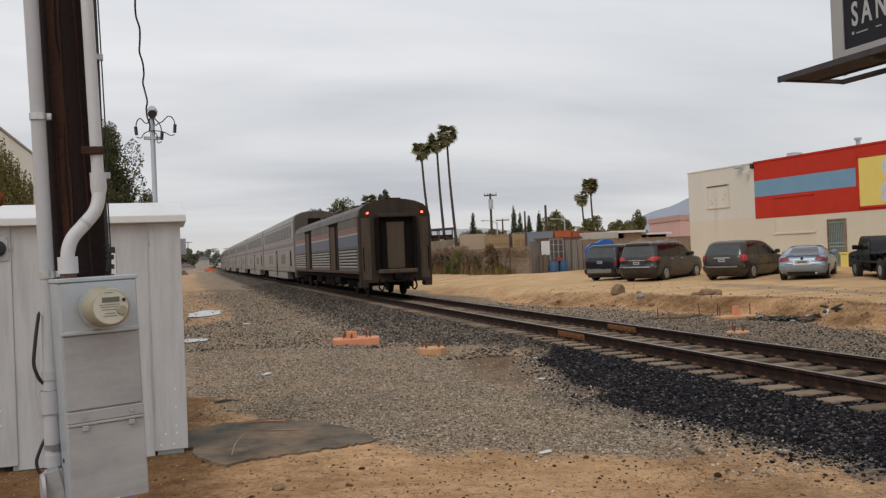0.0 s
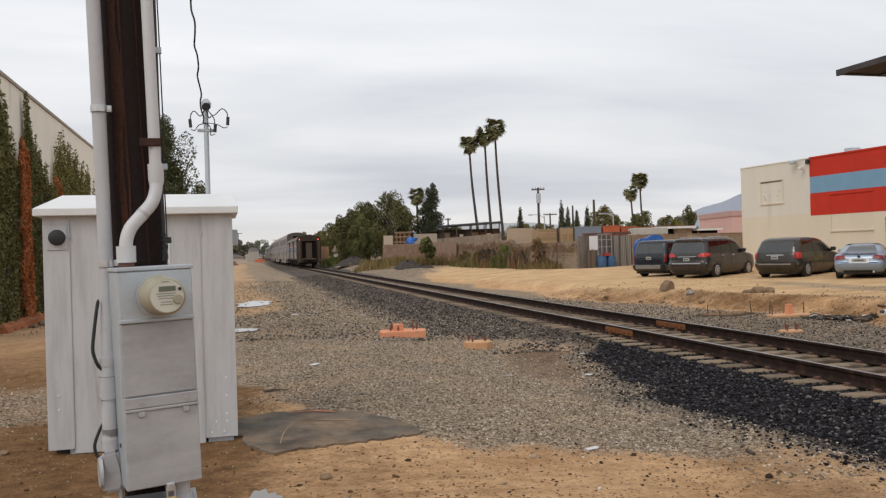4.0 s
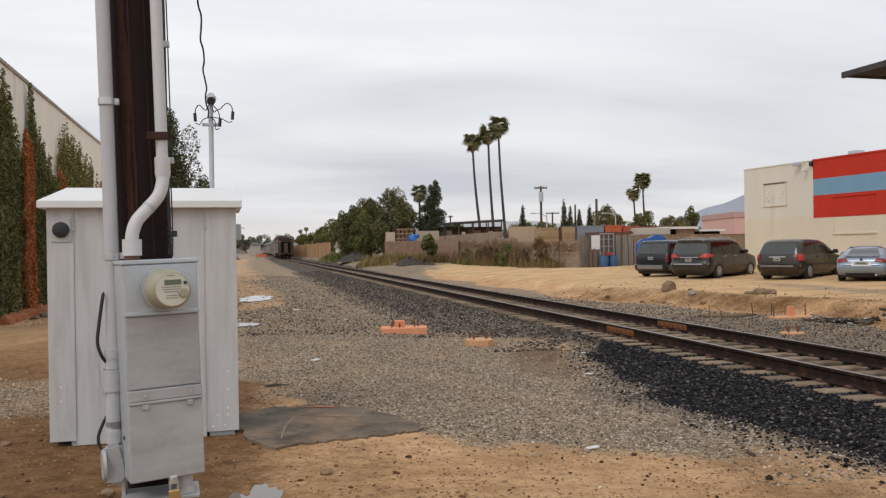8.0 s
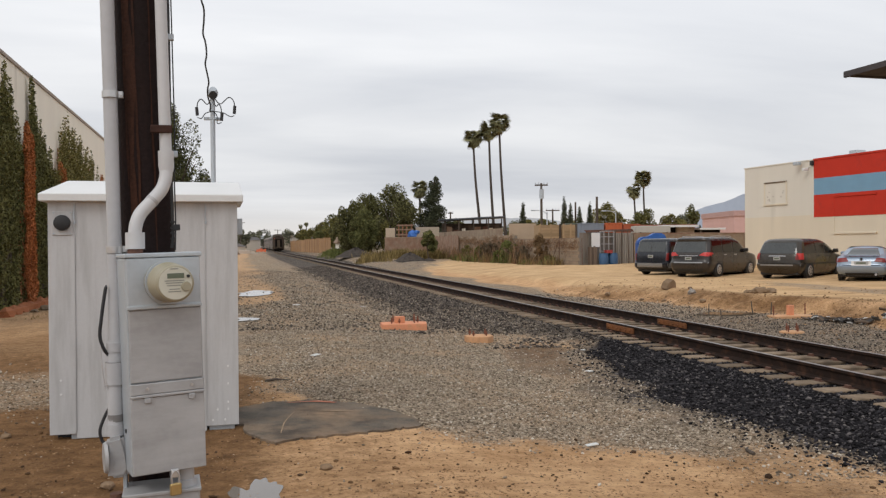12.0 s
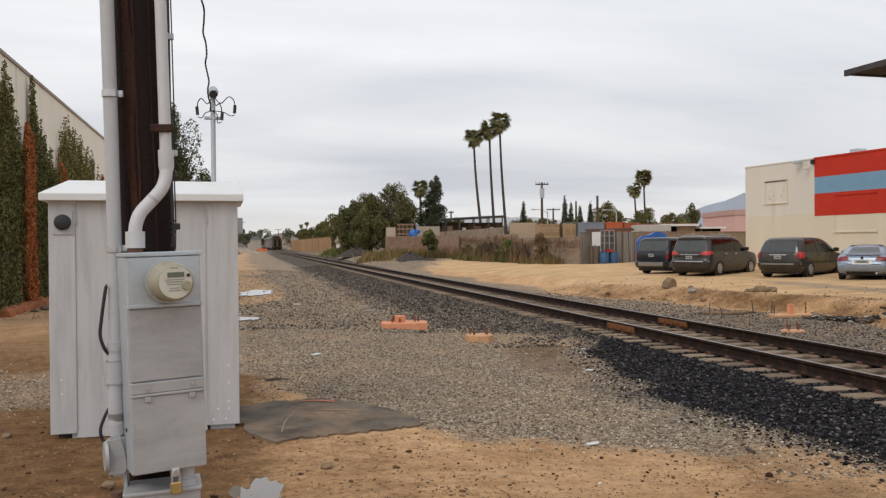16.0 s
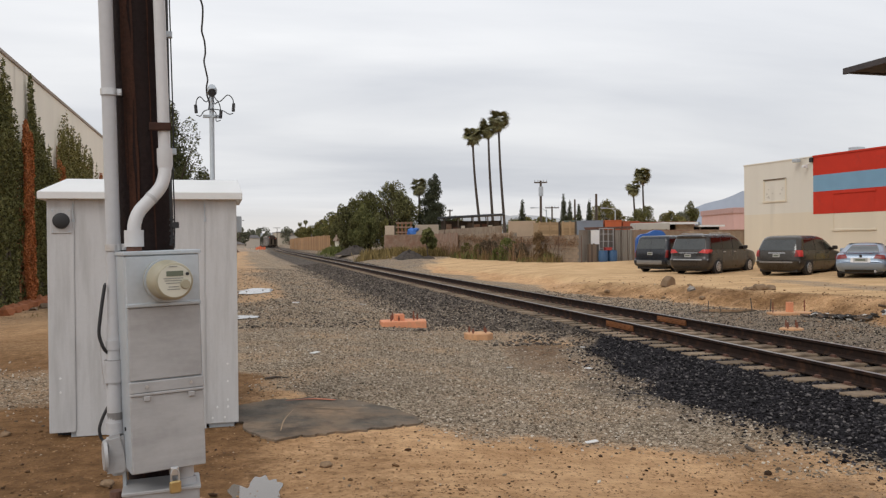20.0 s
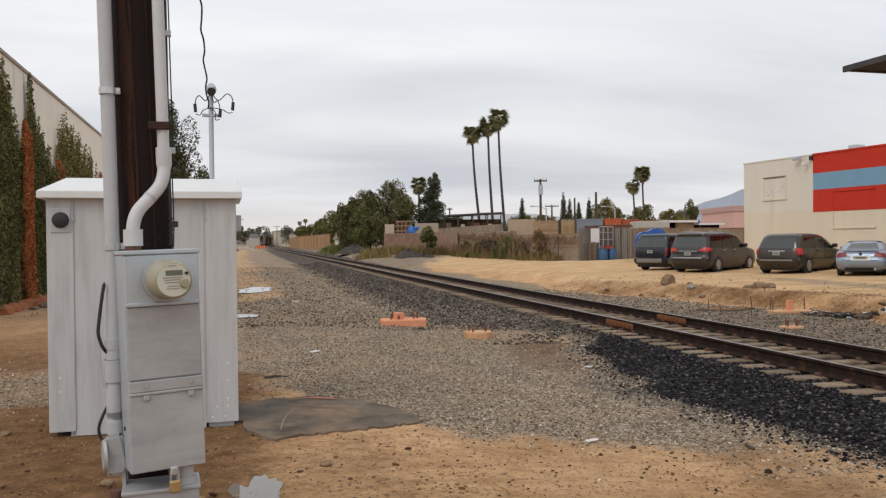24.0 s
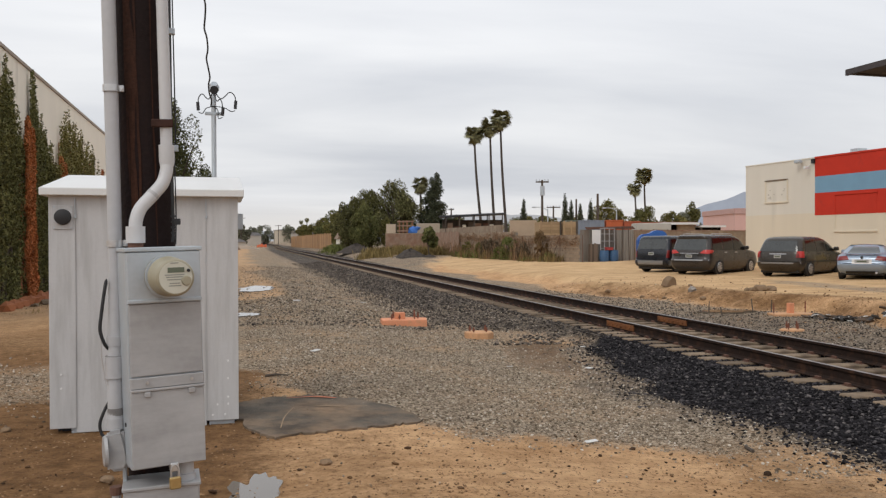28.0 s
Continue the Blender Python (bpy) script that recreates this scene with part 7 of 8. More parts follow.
def vehicle(kind, label, at, paint, levels, corner, glass, tail_glass, axles, wheel_r, lamps, plate, mirror, category="van", extras=None):
    """levels: (z, tail x, nose x, half width) upwards; each is a plan outline with rounded corners, and the body is lofted through them."""
    v = thing(kind, label, category, at)
    L_ = np.array(levels, float)
    ca, cb = corner
    roof_z = L_[-1, 0]

    def row(z):
        return [float(np.interp(z, L_[:, 0], L_[:, k])) for k in (1, 2, 3)]

    def side_y(x, z):
        t, n, h = row(z)
        for e, sg in ((t, 1), (n, -1)):
            k = ca * (1.0 if sg > 0 else 2.6)
            d = (x - e) * sg
            if d < k:
                return h - cb + cb * math.sqrt(max(0.0, 1 - ((k - max(d, 0)) / k) ** 2))
        return h

    def tail_x(y, z):
        t, n, h = row(z)
        q = abs(y) - (h - cb)
        crown = 0.035 * (y / h) ** 2
        return t + crown if q <= 0 else t + crown + ca * (1 - math.sqrt(max(0.0, 1 - min(1.0, q / cb) ** 2)))

    def outline(z):
        t, n, h = row(z)
        o = []
        for k in range(5):
            o.append((tail_x((h - cb) * (k / 4), z), (h - cb) * (k / 4)))
        for k in range(1, 6):
            a = math.pi / 2 * k / 5
            o.append((t + 0.035 + ca - ca * math.cos(a), h - cb + cb * math.sin(a)))
        for k in range(1, 12):
            o.append((t + ca + (n - 2.6 * ca - t - ca) * k / 12, h))
        for k in range(0, 6):
            a = math.pi / 2 * k / 5
            o.append((n - 2.6 * ca + 2.6 * ca * math.sin(a), h - cb + cb * math.cos(a)))
        o.append((n, 0.0))
        return o

    bm = bmesh.new()
    rings = []
    zs = []
    for a, b in zip(L_[:, 0], L_[1:, 0]):
        zs += [a, (a + b) / 2]
    for z in zs + [roof_z]:
        o = outline(z)
        rings.append([bm.verts.new((x, y, z)) for x, y in o] + [bm.verts.new((x, -y, z)) for x, y in reversed(o[1:-1])])
    n = len(rings[0])
    for A, C in zip(rings, rings[1:]):
        for k in range(n):
            bm.faces.new((A[k], A[(k + 1) % n], C[(k + 1) % n], C[k]))
    t, ns, h = row(roof_z)
    mid = bm.verts.new(((t + ns) / 2, 0, roof_z + 0.025))
    for k in range(n):
        bm.faces.new((rings[-1][k], rings[-1][(k + 1) % n], mid))
    bm.faces.new(rings[0][::-1])
    bmesh.ops.recalc_face_normals(bm, faces=bm.faces[:])
    part("body", bm, paint, v, smooth=True)

    def skin(name, quad, where, material, label="", lift=0.010, nu=7, nv=4, sides=(-1, 1), depth=0.025):
        """A pane, lamp or trim that follows the body: quad of four corners in (x, z) on the side or (y, z) on the tail."""
        for s in sides:
            bm = bmesh.new()
            g = []
            for j in range(nv + 1):
                r_ = []
                for i in range(nu + 1):
                    u, w = i / nu, j / nv
                    p = [(quad[0][k] * (1 - u) + quad[1][k] * u) * (1 - w) + (quad[3][k] * (1 - u) + quad[2][k] * u) * w for k in (0, 1)]
                    if where == "side":
                        r_.append((p[0], s * (side_y(p[0], p[1]) + lift), p[1]))
                    else:
                        r_.append((tail_x(p[0], p[1]) - lift, s * p[0], p[1]))
                g.append(r_)
            inn = Vector((0, -s * depth, 0)) if where == "side" else Vector((depth, 0, 0))
            V = [[bm.verts.new(q) for q in r_] for r_ in g]
            for A, C in zip(V, V[1:]):
                for k in range(nu):
                    bm.faces.new((A[k], A[k + 1], C[k + 1], C[k]))
            rim = V[0] + [r_[-1] for r_ in V[1:]] + V[-1][-2::-1] + [r_[0] for r_ in V[-2:0:-1]]
            low = [bm.verts.new(q.co + inn) for q in rim]
            for k in range(len(rim)):
                bm.faces.new((rim[k], rim[(k + 1) % len(rim)], low[(k + 1) % len(rim)], low[k]))
            bmesh.ops.recalc_face_normals(bm, faces=bm.faces[:])
            part(name, bm, material, v, label, smooth=True)

    for quad in glass:
        skin("side_window", quad, "side", M_VGLASS, "dark tinted side window")
    z0, z1, w0, w1 = tail_glass
    skin("rear_window", [(-w0, z0), (w0, z0), (w1, z1), (-w1, z1)], "tail", M_RGLASS, "rear window with sky reflection", nu=12, sides=(1,))
    for name_, quad, where, mm, lb in lamps:
        skin(name_, quad, where, mm, lb, 0.016, sides=(1,) if quad[0][0] < 0 and where == "tail" else (-1, 1))
    wd_ = max(L_[:, 3])
    for x in axles:
        for s in (-1, 1):
            w = wd_ + 0.014
            bm = bmesh.new()
            tube(bm, [(x, s * (w - 0.23), wheel_r), (x, s * (w - 0.21), wheel_r), (x, s * (w - 0.03), wheel_r), (x, s * (w - 0.006), wheel_r)], [wheel_r * 0.93, wheel_r, wheel_r, wheel_r * 0.9], 24)
            wl_ = part("wheel", bm, M_TYRE, v, "black tyre", smooth=True)
            bm = bmesh.new()
            tube(bm, [(x, s * (w - 0.02), wheel_r), (x, s * (w + 0.006), wheel_r)], [wheel_r * 0.68, wheel_r * 0.60], 22)
            part("rim", bm, M_RIM, wl_, "alloy wheel rim")
            for q in range(7):
                a = q * 2 * math.pi / 7
                cx_, cz_ = x + wheel_r * 0.42 * math.cos(a), wheel_r + wheel_r * 0.42 * math.sin(a)
                part("rim_gap", T([(cx_, s * (w - 0.01), cz_), (cx_, s * (w + 0.009), cz_)], wheel_r * 0.10, 6), M_TRIM, wl_)
            arch = bmesh.new()
            tube(arch, [(x, s * (w - 0.15), wheel_r + 0.03), (x, s * (side_y(x, 0.55) + 0.004), wheel_r + 0.03)], wheel_r * 1.16, 26)
            part("wheel_arch", arch, M_TRIM, v)
    t, ns, h = row(0.4)
    part("underbody", B(t + 0.2, ns - 0.3, -h * 0.86, h * 0.86, 0.15, 0.34, 0.03), M_TRIM, v)
    if plate:
        pz, pw = plate
        px_ = tail_x(0, pz + 0.06)
        p_ = part("number_plate", B(px_ - 0.03, px_ + 0.02, -pw, pw, pz, pz + 0.14, 0.004), M_PLATE, v, "pale plate with a dark bar")
        part("plate_bar", B(px_ - 0.034, px_ - 0.029, -pw * 0.7, pw * 0.7, pz + 0.045, pz + 0.10), M_LCD, p_)
    xm, zm = mirror
    for s in (-1, 1):
        ya, yb_ = sorted((s * (side_y(xm, zm) - 0.02), s * (side_y(xm, zm) + 0.20)))
        part("door_mirror", B(xm - 0.04, xm + 0.10, ya, yb_, zm, zm + 0.17, 0.035), paint, v)
    if extras:
        extras(v, skin, side_y, tail_x)
    return v


def parked(x, y, az):
    """Pose of a vehicle whose tail centre stands at x, y and which heads by az degrees clockwise from +y."""
    return pose(x, y, ground_z(x, y) + 0.01, 0, 0, 90 - az)


VAN_GREY = car_paint("dark_grey_brown_metallic", (0.040, 0.034, 0.031))
VAN_OLIVE = car_paint("dark_taupe_metallic", (0.040, 0.032, 0.024))
VAN_NAVY = car_paint("near_black_navy", (0.016, 0.018, 0.024))
SILVER = car_paint("silver_blue_metallic", (0.27, 0.33, 0.41), 0.3, 0.45)
BLACK_CAR = car_paint("black_paint", (0.010, 0.010, 0.011))
M_SILVERLOW = mat("silver_lower_cladding", (0.27, 0.27, 0.27), 0.4, 0.4, 0.08)
M_LAMPLIT = mat("bright_red_lamp_plastic", (0.50, 0.035, 0.03), 0.3, 0, 0.1, 6, 40, 0.0)


def door_lines(xs, z0, z1, hz, handle=M_RIM, mould=None, rails=None):
    """Door gaps, handles, a side moulding and roof rails."""
    def go(v, skin, side_y, tail_x):
        for x in xs:
            skin("door_seam", [(x - 0.008, z0), (x + 0.008, z0), (x + 0.008, z1), (x - 0.008, z1)], "side", M_TRIM, lift=0.003, nu=1, nv=6, depth=0.01)
            skin("door_handle", [(x + 0.08, hz), (x + 0.28, hz), (x + 0.28, hz + 0.045), (x + 0.08, hz + 0.045)], "side", handle, lift=0.03, nu=2, nv=1)
        if mould:
            za, zb, xa, xb, mm = mould
            skin("side_moulding", [(xa, za), (xb, za), (xb, zb), (xa, zb)], "side", mm, lift=0.014, nu=12, nv=1)
        if rails:
            for s in (-1, 1):
                part("roof_rail", T(curve_pts([(rails[0], s * rails[3], rails[2] - 0.06), (rails[0] + 0.15, s * rails[3], rails[2]), (rails[1] - 0.15, s * rails[3], rails[2]), (rails[1], s * rails[3], rails[2] - 0.06)], 4), 0.018, 7), M_RIM, v)
    return go


grey_levels = [(0.22, 0.10, 4.92, 0.86), (0.32, 0.0, 5.03, 0.94), (0.48, -0.06, 5.10, 0.975), (0.66, -0.07, 5.08, 0.985), (0.71, -0.02, 5.06, 0.982), (0.80, 0.02, 5.02, 0.985), (0.95, 0.03, 4.93, 0.985), (1.02, 0.045, 4.72, 0.98), (1.08, 0.06, 4.36, 0.972), (1.14, 0.085, 4.06, 0.96), (1.40, 0.17, 3.74, 0.915), (1.62, 0.25, 3.42, 0.868), (1.70, 0.22, 3.24, 0.845), (1.77, 0.24, 3.02, 0.80), (1.81, 0.34, 2.75, 0.72)]
vehicle("minivan", "dark grey minivan with red tail lamps on dirt lot", parked(19.65, 34.45, 59), VAN_GREY, grey_levels, (0.26, 0.24),
        [[(0.42, 1.13), (1.36, 1.12), (1.38, 1.66), (0.50, 1.66)], [(1.44, 1.12), (2.36, 1.11), (2.36, 1.66), (1.46, 1.66)], [(2.44, 1.11), (3.72, 1.11), (3.24, 1.60), (2.45, 1.66)]],
        (1.13, 1.62, 0.80, 0.72), (1.02, 4.12), 0.35,
        [("tail_lamp", [(0.52, 0.99), (0.985, 0.94), (0.975, 1.13), (0.70, 1.13)], "tail", M_LAMPLIT, "glossy red wedge tail lamp"), ("tail_lamp_wrap", [(0.10, 0.97), (0.48, 1.05), (0.42, 1.12), (0.10, 1.14)], "side", M_LAMPLIT, "red lamp wrapping the corner"),
         ("plate_recess", [(-0.46, 0.74), (0.46, 0.74), (0.38, 0.97), (-0.38, 0.97)], "tail", M_TRIM, ""), ("chrome_strip", [(-0.46, 0.965), (0.46, 0.965), (0.46, 0.99), (-0.46, 0.99)], "tail", M_RIM, "bright strip over the plate"),
         ("bumper_edge", [(-0.95, 0.64), (0.95, 0.64), (0.95, 0.70), (-0.95, 0.70)], "tail", M_SILVERLOW, "bright bumper edge"), ("lower_valance", [(-0.70, 0.24), (0.70, 0.24), (0.70, 0.36), (-0.70, 0.36)], "tail", M_TRIM, "")],
        (0.78, 0.16), (3.48, 1.13), "van", door_lines((1.40, 2.40), 0.40, 1.10, 0.99, M_RIM, None, (0.75, 2.7, 1.86, 0.70)))
old_levels = [(0.22, 0.12, 4.75, 0.84), (0.32, 0.02, 4.86, 0.92), (0.46, -0.06, 4.93, 0.955), (0.60, -0.07, 4.92, 0.965), (0.64, 0.0, 4.90, 0.965), (0.78, 0.02, 4.82, 0.975), (0.90, 0.04, 4.58, 0.975), (0.98, 0.06, 4.20, 0.97), (1.04, 0.09, 3.86, 0.955), (1.25, 0.18, 3.52, 0.905), (1.45, 0.28, 3.16, 0.85), (1.55, 0.36, 2.92, 0.815), (1.63, 0.50, 2.62, 0.74), (1.665, 0.78, 2.25, 0.60)]
vehicle("minivan", "dark taupe older minivan parked facing a warehouse", parked(21.55, 30.65, 61), VAN_OLIVE, old_levels, (0.30, 0.28),
        [[(0.52, 1.05), (1.50, 1.05), (1.52, 1.49), (0.66, 1.48)], [(1.58, 1.05), (2.42, 1.05), (2.42, 1.49), (1.60, 1.49)], [(2.50, 1.05), (3.56, 1.05), (3.02, 1.42), (2.52, 1.48)]],
        (1.05, 1.50, 0.80, 0.68), (0.95, 3.92), 0.335,
        [("tail_lamp", [(0.76, 0.80), (0.965, 0.80), (0.955, 1.06), (0.78, 1.06)], "tail", M_LAMP, "square red tail lamp"), ("tail_lamp_wrap", [(0.12, 0.80), (0.36, 0.80), (0.34, 1.06), (0.12, 1.06)], "side", M_LAMPLIT, "red lamp wrapping the corner"),
         ("bumper_edge", [(-0.94, 0.54), (0.94, 0.54), (0.94, 0.60), (-0.94, 0.60)], "tail", M_SILVERLOW, "worn bright bumper edge"), ("hatch_trim", [(-0.36, 0.93), (0.36, 0.93), (0.36, 0.965), (-0.36, 0.965)], "tail", M_RIM, "bright hatch trim"), ("hatch_gap", [(-0.80, 0.655), (0.80, 0.655), (0.80, 0.668), (-0.80, 0.668)], "tail", M_TRIM, "")],
        (0.77, 0.15), (3.30, 1.06), "van", door_lines((1.55, 2.47), 0.40, 1.04, 0.92, M_TRIM, (0.60, 0.66, 0.45, 4.4, M_TRIM)))
box_levels = [(0.24, 0.10, 4.55, 0.86), (0.34, -0.05, 4.68, 0.94), (0.44, -0.10, 4.74, 0.955), (0.58, -0.10, 4.74, 0.955), (0.62, 0.0, 4.72, 0.955), (0.85, 0.02, 4.66, 0.965), (0.98, 0.04, 4.50, 0.965), (1.06, 0.06, 4.10, 0.955), (1.14, 0.08, 3.80, 0.94), (1.45, 0.15, 3.42, 0.89), (1.64, 0.20, 3.16, 0.855), (1.72, 0.26, 3.0, 0.82), (1.78, 0.38, 2.80, 0.74)]
vehicle("minivan", "near-black older minivan with silver lower body", parked(19.45, 37.7, 61), VAN_NAVY, box_levels, (0.16, 0.16),
        [[(0.36, 1.14), (1.50, 1.13), (1.52, 1.62), (0.44, 1.62)], [(1.60, 1.13), (2.45, 1.12), (2.45, 1.62), (1.62, 1.62)], [(2.53, 1.12), (3.56, 1.12), (3.10, 1.56), (2.54, 1.62)]],
        (1.14, 1.62, 0.80, 0.74), (0.95, 3.75), 0.345,
        [("tail_lamp", [(0.84, 0.72), (0.95, 0.72), (0.945, 1.08), (0.86, 1.08)], "tail", M_LAMP, "upright red tail lamp"), ("bumper_bar", [(-0.95, 0.38), (0.95, 0.38), (0.95, 0.58), (-0.95, 0.58)], "tail", M_SILVERLOW, "silver rear bumper"), ("door_gap", [(-0.008, 0.64), (0.008, 0.64), (0.008, 1.68), (-0.008, 1.68)], "tail", M_TRIM, "")],
        (0.84, 0.15), (3.25, 1.14), "van", door_lines((1.55, 2.49), 0.60, 1.10, 0.98, M_TRIM, (0.34, 0.58, 0.12, 4.4, M_SILVERLOW)))
coupe_levels = [(0.20, 0.16, 4.20, 0.74), (0.28, 0.05, 4.34, 0.82), (0.42, -0.04, 4.44, 0.865), (0.56, -0.05, 4.42, 0.875), (0.62, 0.01, 4.34, 0.88), (0.72, 0.03, 4.10, 0.88), (0.82, 0.06, 3.60, 0.875), (0.90, 0.14, 3.10, 0.85), (0.95, 0.42, 2.90, 0.82), (1.02, 0.70, 2.72, 0.78), (1.15, 1.02, 2.40, 0.70), (1.25, 1.26, 2.12, 0.63), (1.30, 1.46, 1.92, 0.53)]


def coupe_tail(v, skin, side_y, tail_x):
    skin("door_seam", [(1.52, 0.40), (1.535, 0.40), (1.535, 0.92), (1.52, 0.92)], "side", M_TRIM, lift=0.003, nu=1, nv=6, depth=0.01)
    part("badge", T([(0.12, 0, 0.83), (0.02, 0, 0.83)], 0.05, 14), M_TRIM, v)
    part("rear_wing", B(0.14, 0.34, -0.60, 0.60, 0.955, 0.985, 0.012), SILVER, v)
    for s in (-0.42, 0.42):
        part("wing_foot", B(0.20, 0.28, s - 0.03, s + 0.03, 0.88, 0.96), SILVER, v)
    part("exhaust_tip", T([(0.2, -0.5, 0.26), (-0.03, -0.5, 0.26)], 0.045, 12), M_RIM, v)


vehicle("coupe_car", "silver-blue two-door coupe with red tail lamps", parked(22.55, 26.95, 47), SILVER, coupe_levels, (0.22, 0.20),
        [[(1.50, 0.965), (2.66, 0.95), (2.10, 1.17), (1.52, 1.19)]],
        (0.965, 1.23, 0.58, 0.44), (0.82, 3.40), 0.315,
        [("tail_lamp", [(0.44, 0.74), (0.84, 0.70), (0.80, 0.86), (0.52, 0.89)], "tail", M_LAMP, "rounded dark red tail lamp"), ("tail_lamp_wrap", [(0.22, 0.71), (0.44, 0.74), (0.36, 0.84), (0.22, 0.86)], "side", M_LAMP, "red lamp wrapping the corner"),
         ("plate_recess", [(-0.34, 0.585), (0.34, 0.585), (0.34, 0.76), (-0.34, 0.76)], "tail", M_LAMPCLEAR, "pale plate recess"), ("lower_valance", [(-0.55, 0.21), (0.55, 0.21), (0.55, 0.31), (-0.55, 0.31)], "tail", M_TRIM, ""), ("bumper_gap", [(-0.80, 0.595), (0.80, 0.595), (0.80, 0.61), (-0.80, 0.61)], "tail", M_TRIM, "")],
        (0.61, 0.24), (2.30, 0.93), "car", coupe_tail)

# black pickup
pt = thing("pickup_truck", "black pickup truck parked beside a warehouse", "pickup truck", parked(23.6, 22.7, 26) @ Matrix.Scale(0.87, 4))
bm = bmesh.new()
prism(bm, [(0.0, 0.50), (0.0, 1.15), (2.25, 1.15), (2.25, 1.12), (2.30, 1.55), (2.55, 1.78), (3.45, 1.80), (4.05, 1.18), (5.0, 1.10), (5.2, 0.95), (5.2, 0.50)], -0.90, 0.90, "y")
bmesh.ops.bevel(bm, geom=bm.edges[:], offset=0.05, segments=2, affect="EDGES")
part("body", bm, BLACK_CAR, pt, smooth=True)
part("bed_well", B(0.12, 2.15, -0.78, 0.78, 1.10, 1.156), M_TRIM, pt)
for s in (-1, 1):
    for poly in ([(2.50, 1.22), (3.0, 1.22), (3.0, 1.66), (2.62, 1.66)], [(3.06, 1.22), (3.92, 1.22), (3.42, 1.68), (3.06, 1.68)]):
        bm = bmesh.new()
        prism(bm, poly, *sorted((s * 0.885, s * 0.907)), "y")
        part("side_window", bm, M_VGLASS, pt, "dark side window")
    for x in (1.1, 4.25):
        wl_ = part("wheel", T([(x, s * 0.68, 0.37), (x, s * 0.92, 0.37)], 0.37, 22), M_TYRE, pt, "black tyre")
        part("rim", T([(x, s * 0.90, 0.37), (x, s * 0.928, 0.37)], [0.24, 0.20], 18), M_RIM, wl_, "chrome rim")
        part("wheel_arch", T([(x, s * 0.70, 0.42), (x, s * 0.906, 0.42)], 0.44, 22), M_TRIM, pt)
    part("door_mirror", B(3.70, 3.82, *sorted((s * 0.92, s * 1.14)), 1.22, 1.42, 0.03), BLACK_CAR, pt)
    part("tail_lamp", B(-0.02, 0.05, *sorted((s * 0.74, s * 0.89)), 0.75, 1.08, 0.01), M_LAMP, pt, "red tail lamp")
    part("side_trim", B(0.2, 5.0, *sorted((s * 0.90, s * 0.912)), 0.68, 0.74), M_TRIM, pt)
part("rear_bumper", B(-0.14, 0.02, -0.86, 0.86, 0.46, 0.64, 0.03), M_TRIM, pt)
part("front_bumper", B(5.16, 5.32, -0.86, 0.86, 0.42, 0.64, 0.04), M_TRIM, pt)
part("underbody", B(0.3, 5.0, -0.7, 0.7, 0.28, 0.52), M_TRIM, pt)

# ---- billboard ----
M_BBGREY = mat("grey_billboard_frame", (0.36, 0.35, 0.335), 0.7, 0.1, 0.08, 1.5, 30, 0.05)
M_BBDARK = mat("dark_billboard_sheet", (0.020, 0.020, 0.025), 0.7, 0, 0.2, 1.0, 20, 0.02, spec=0.2)
M_BBWALK = mat("weathered_catwalk_steel", (0.075, 0.066, 0.066), 0.85, 0.1, 0.35, 3, 30, 0.2, spec=0.2)
M_LETTER = mat("pale_grey_lettering", (0.42, 0.42, 0.41), 0.7, 0, 0.1)
bb = thing("billboard", "large dark billboard with pale lettering on a catwalk", "billboard", pose(15.64, 17.25, 0.0, 0, 0, -87.8))
part("frame", B(0.0, 0.38, 0.0, 0.5, 6.15, 10.2, 0.01), M_BBGREY, bb, "plain grey end panel")
part("panel", B(0.38, 14.0, 0.04, 0.5, 6.30, 10.2), M_BBDARK, bb, "dark billboard sheet")
part("bottom_trim", B(0.38, 14.0, -0.01, 0.5, 6.13, 6.30, 0.01), M_BBGREY, bb)
cw = part("catwalk", B(-0.62, 14.0, -1.10, 0.02, 5.74, 5.79, 0.005), M_BBWALK, bb, "weathered steel catwalk")
part("catwalk_rail", B(-0.65, 14.0, -1.17, -1.09, 5.68, 5.83, 0.01), M_BBWALK, cw)
part("catwalk_rail", B(-0.60, 14.0, 0.0, 0.07, 5.70, 5.84, 0.01), M_BBWALK, cw)
part("end_beam", B(-0.64, -0.54, -1.16, 0.92, 5.70, 5.80, 0.01), M_BBWALK, cw)
part("back_beam", B(-0.60, 14.0, 0.80, 0.92, 5.68, 5.80, 0.01), M_BBWALK, cw)
for x in (2.2, 4.6, 7.0, 9.4):
    part("bracket", B(x, x + 0.10, -1.1, 0.9, 5.60, 5.74, 0.01), M_BBWALK, cw)
for x in (0.15, 3.0, 6.0):
    part("hanger", B(x, x + 0.12, 0.05, 0.2, 5.72, 6.2, 0.01), M_BBWALK, bb)
part("column", T([(8.0, 0.9, -0.4), (8.0, 0.9, 9.5)], 0.45, 20), M_BBGREY, bb, "thick steel column")
tx = bpy.data.curves.new("letters", "FONT")
tx.body, tx.size, tx.extrude, tx.space_character = "SAN", 0.80, 0.004, 1.52
tx.offset = 0.018
to = bpy.data.objects.new("letters", tx)
scene.collection.objects.link(to)
bpy.context.view_layer.update()
t_me = bpy.data.meshes.new_from_object(to.evaluated_get(bpy.context.evaluated_depsgraph_get()))
bpy.data.objects.remove(to)
t_me.materials.append(M_LETTER)
lt = new("lettering", t_me)
lt.parent = bb
lt.matrix_basis = pose(0.63, 0.032, 6.84, 90, 0, 0) @ Matrix.Diagonal((0.54, 1, 1, 1))
lt["label"] = "pale block capitals SAN"
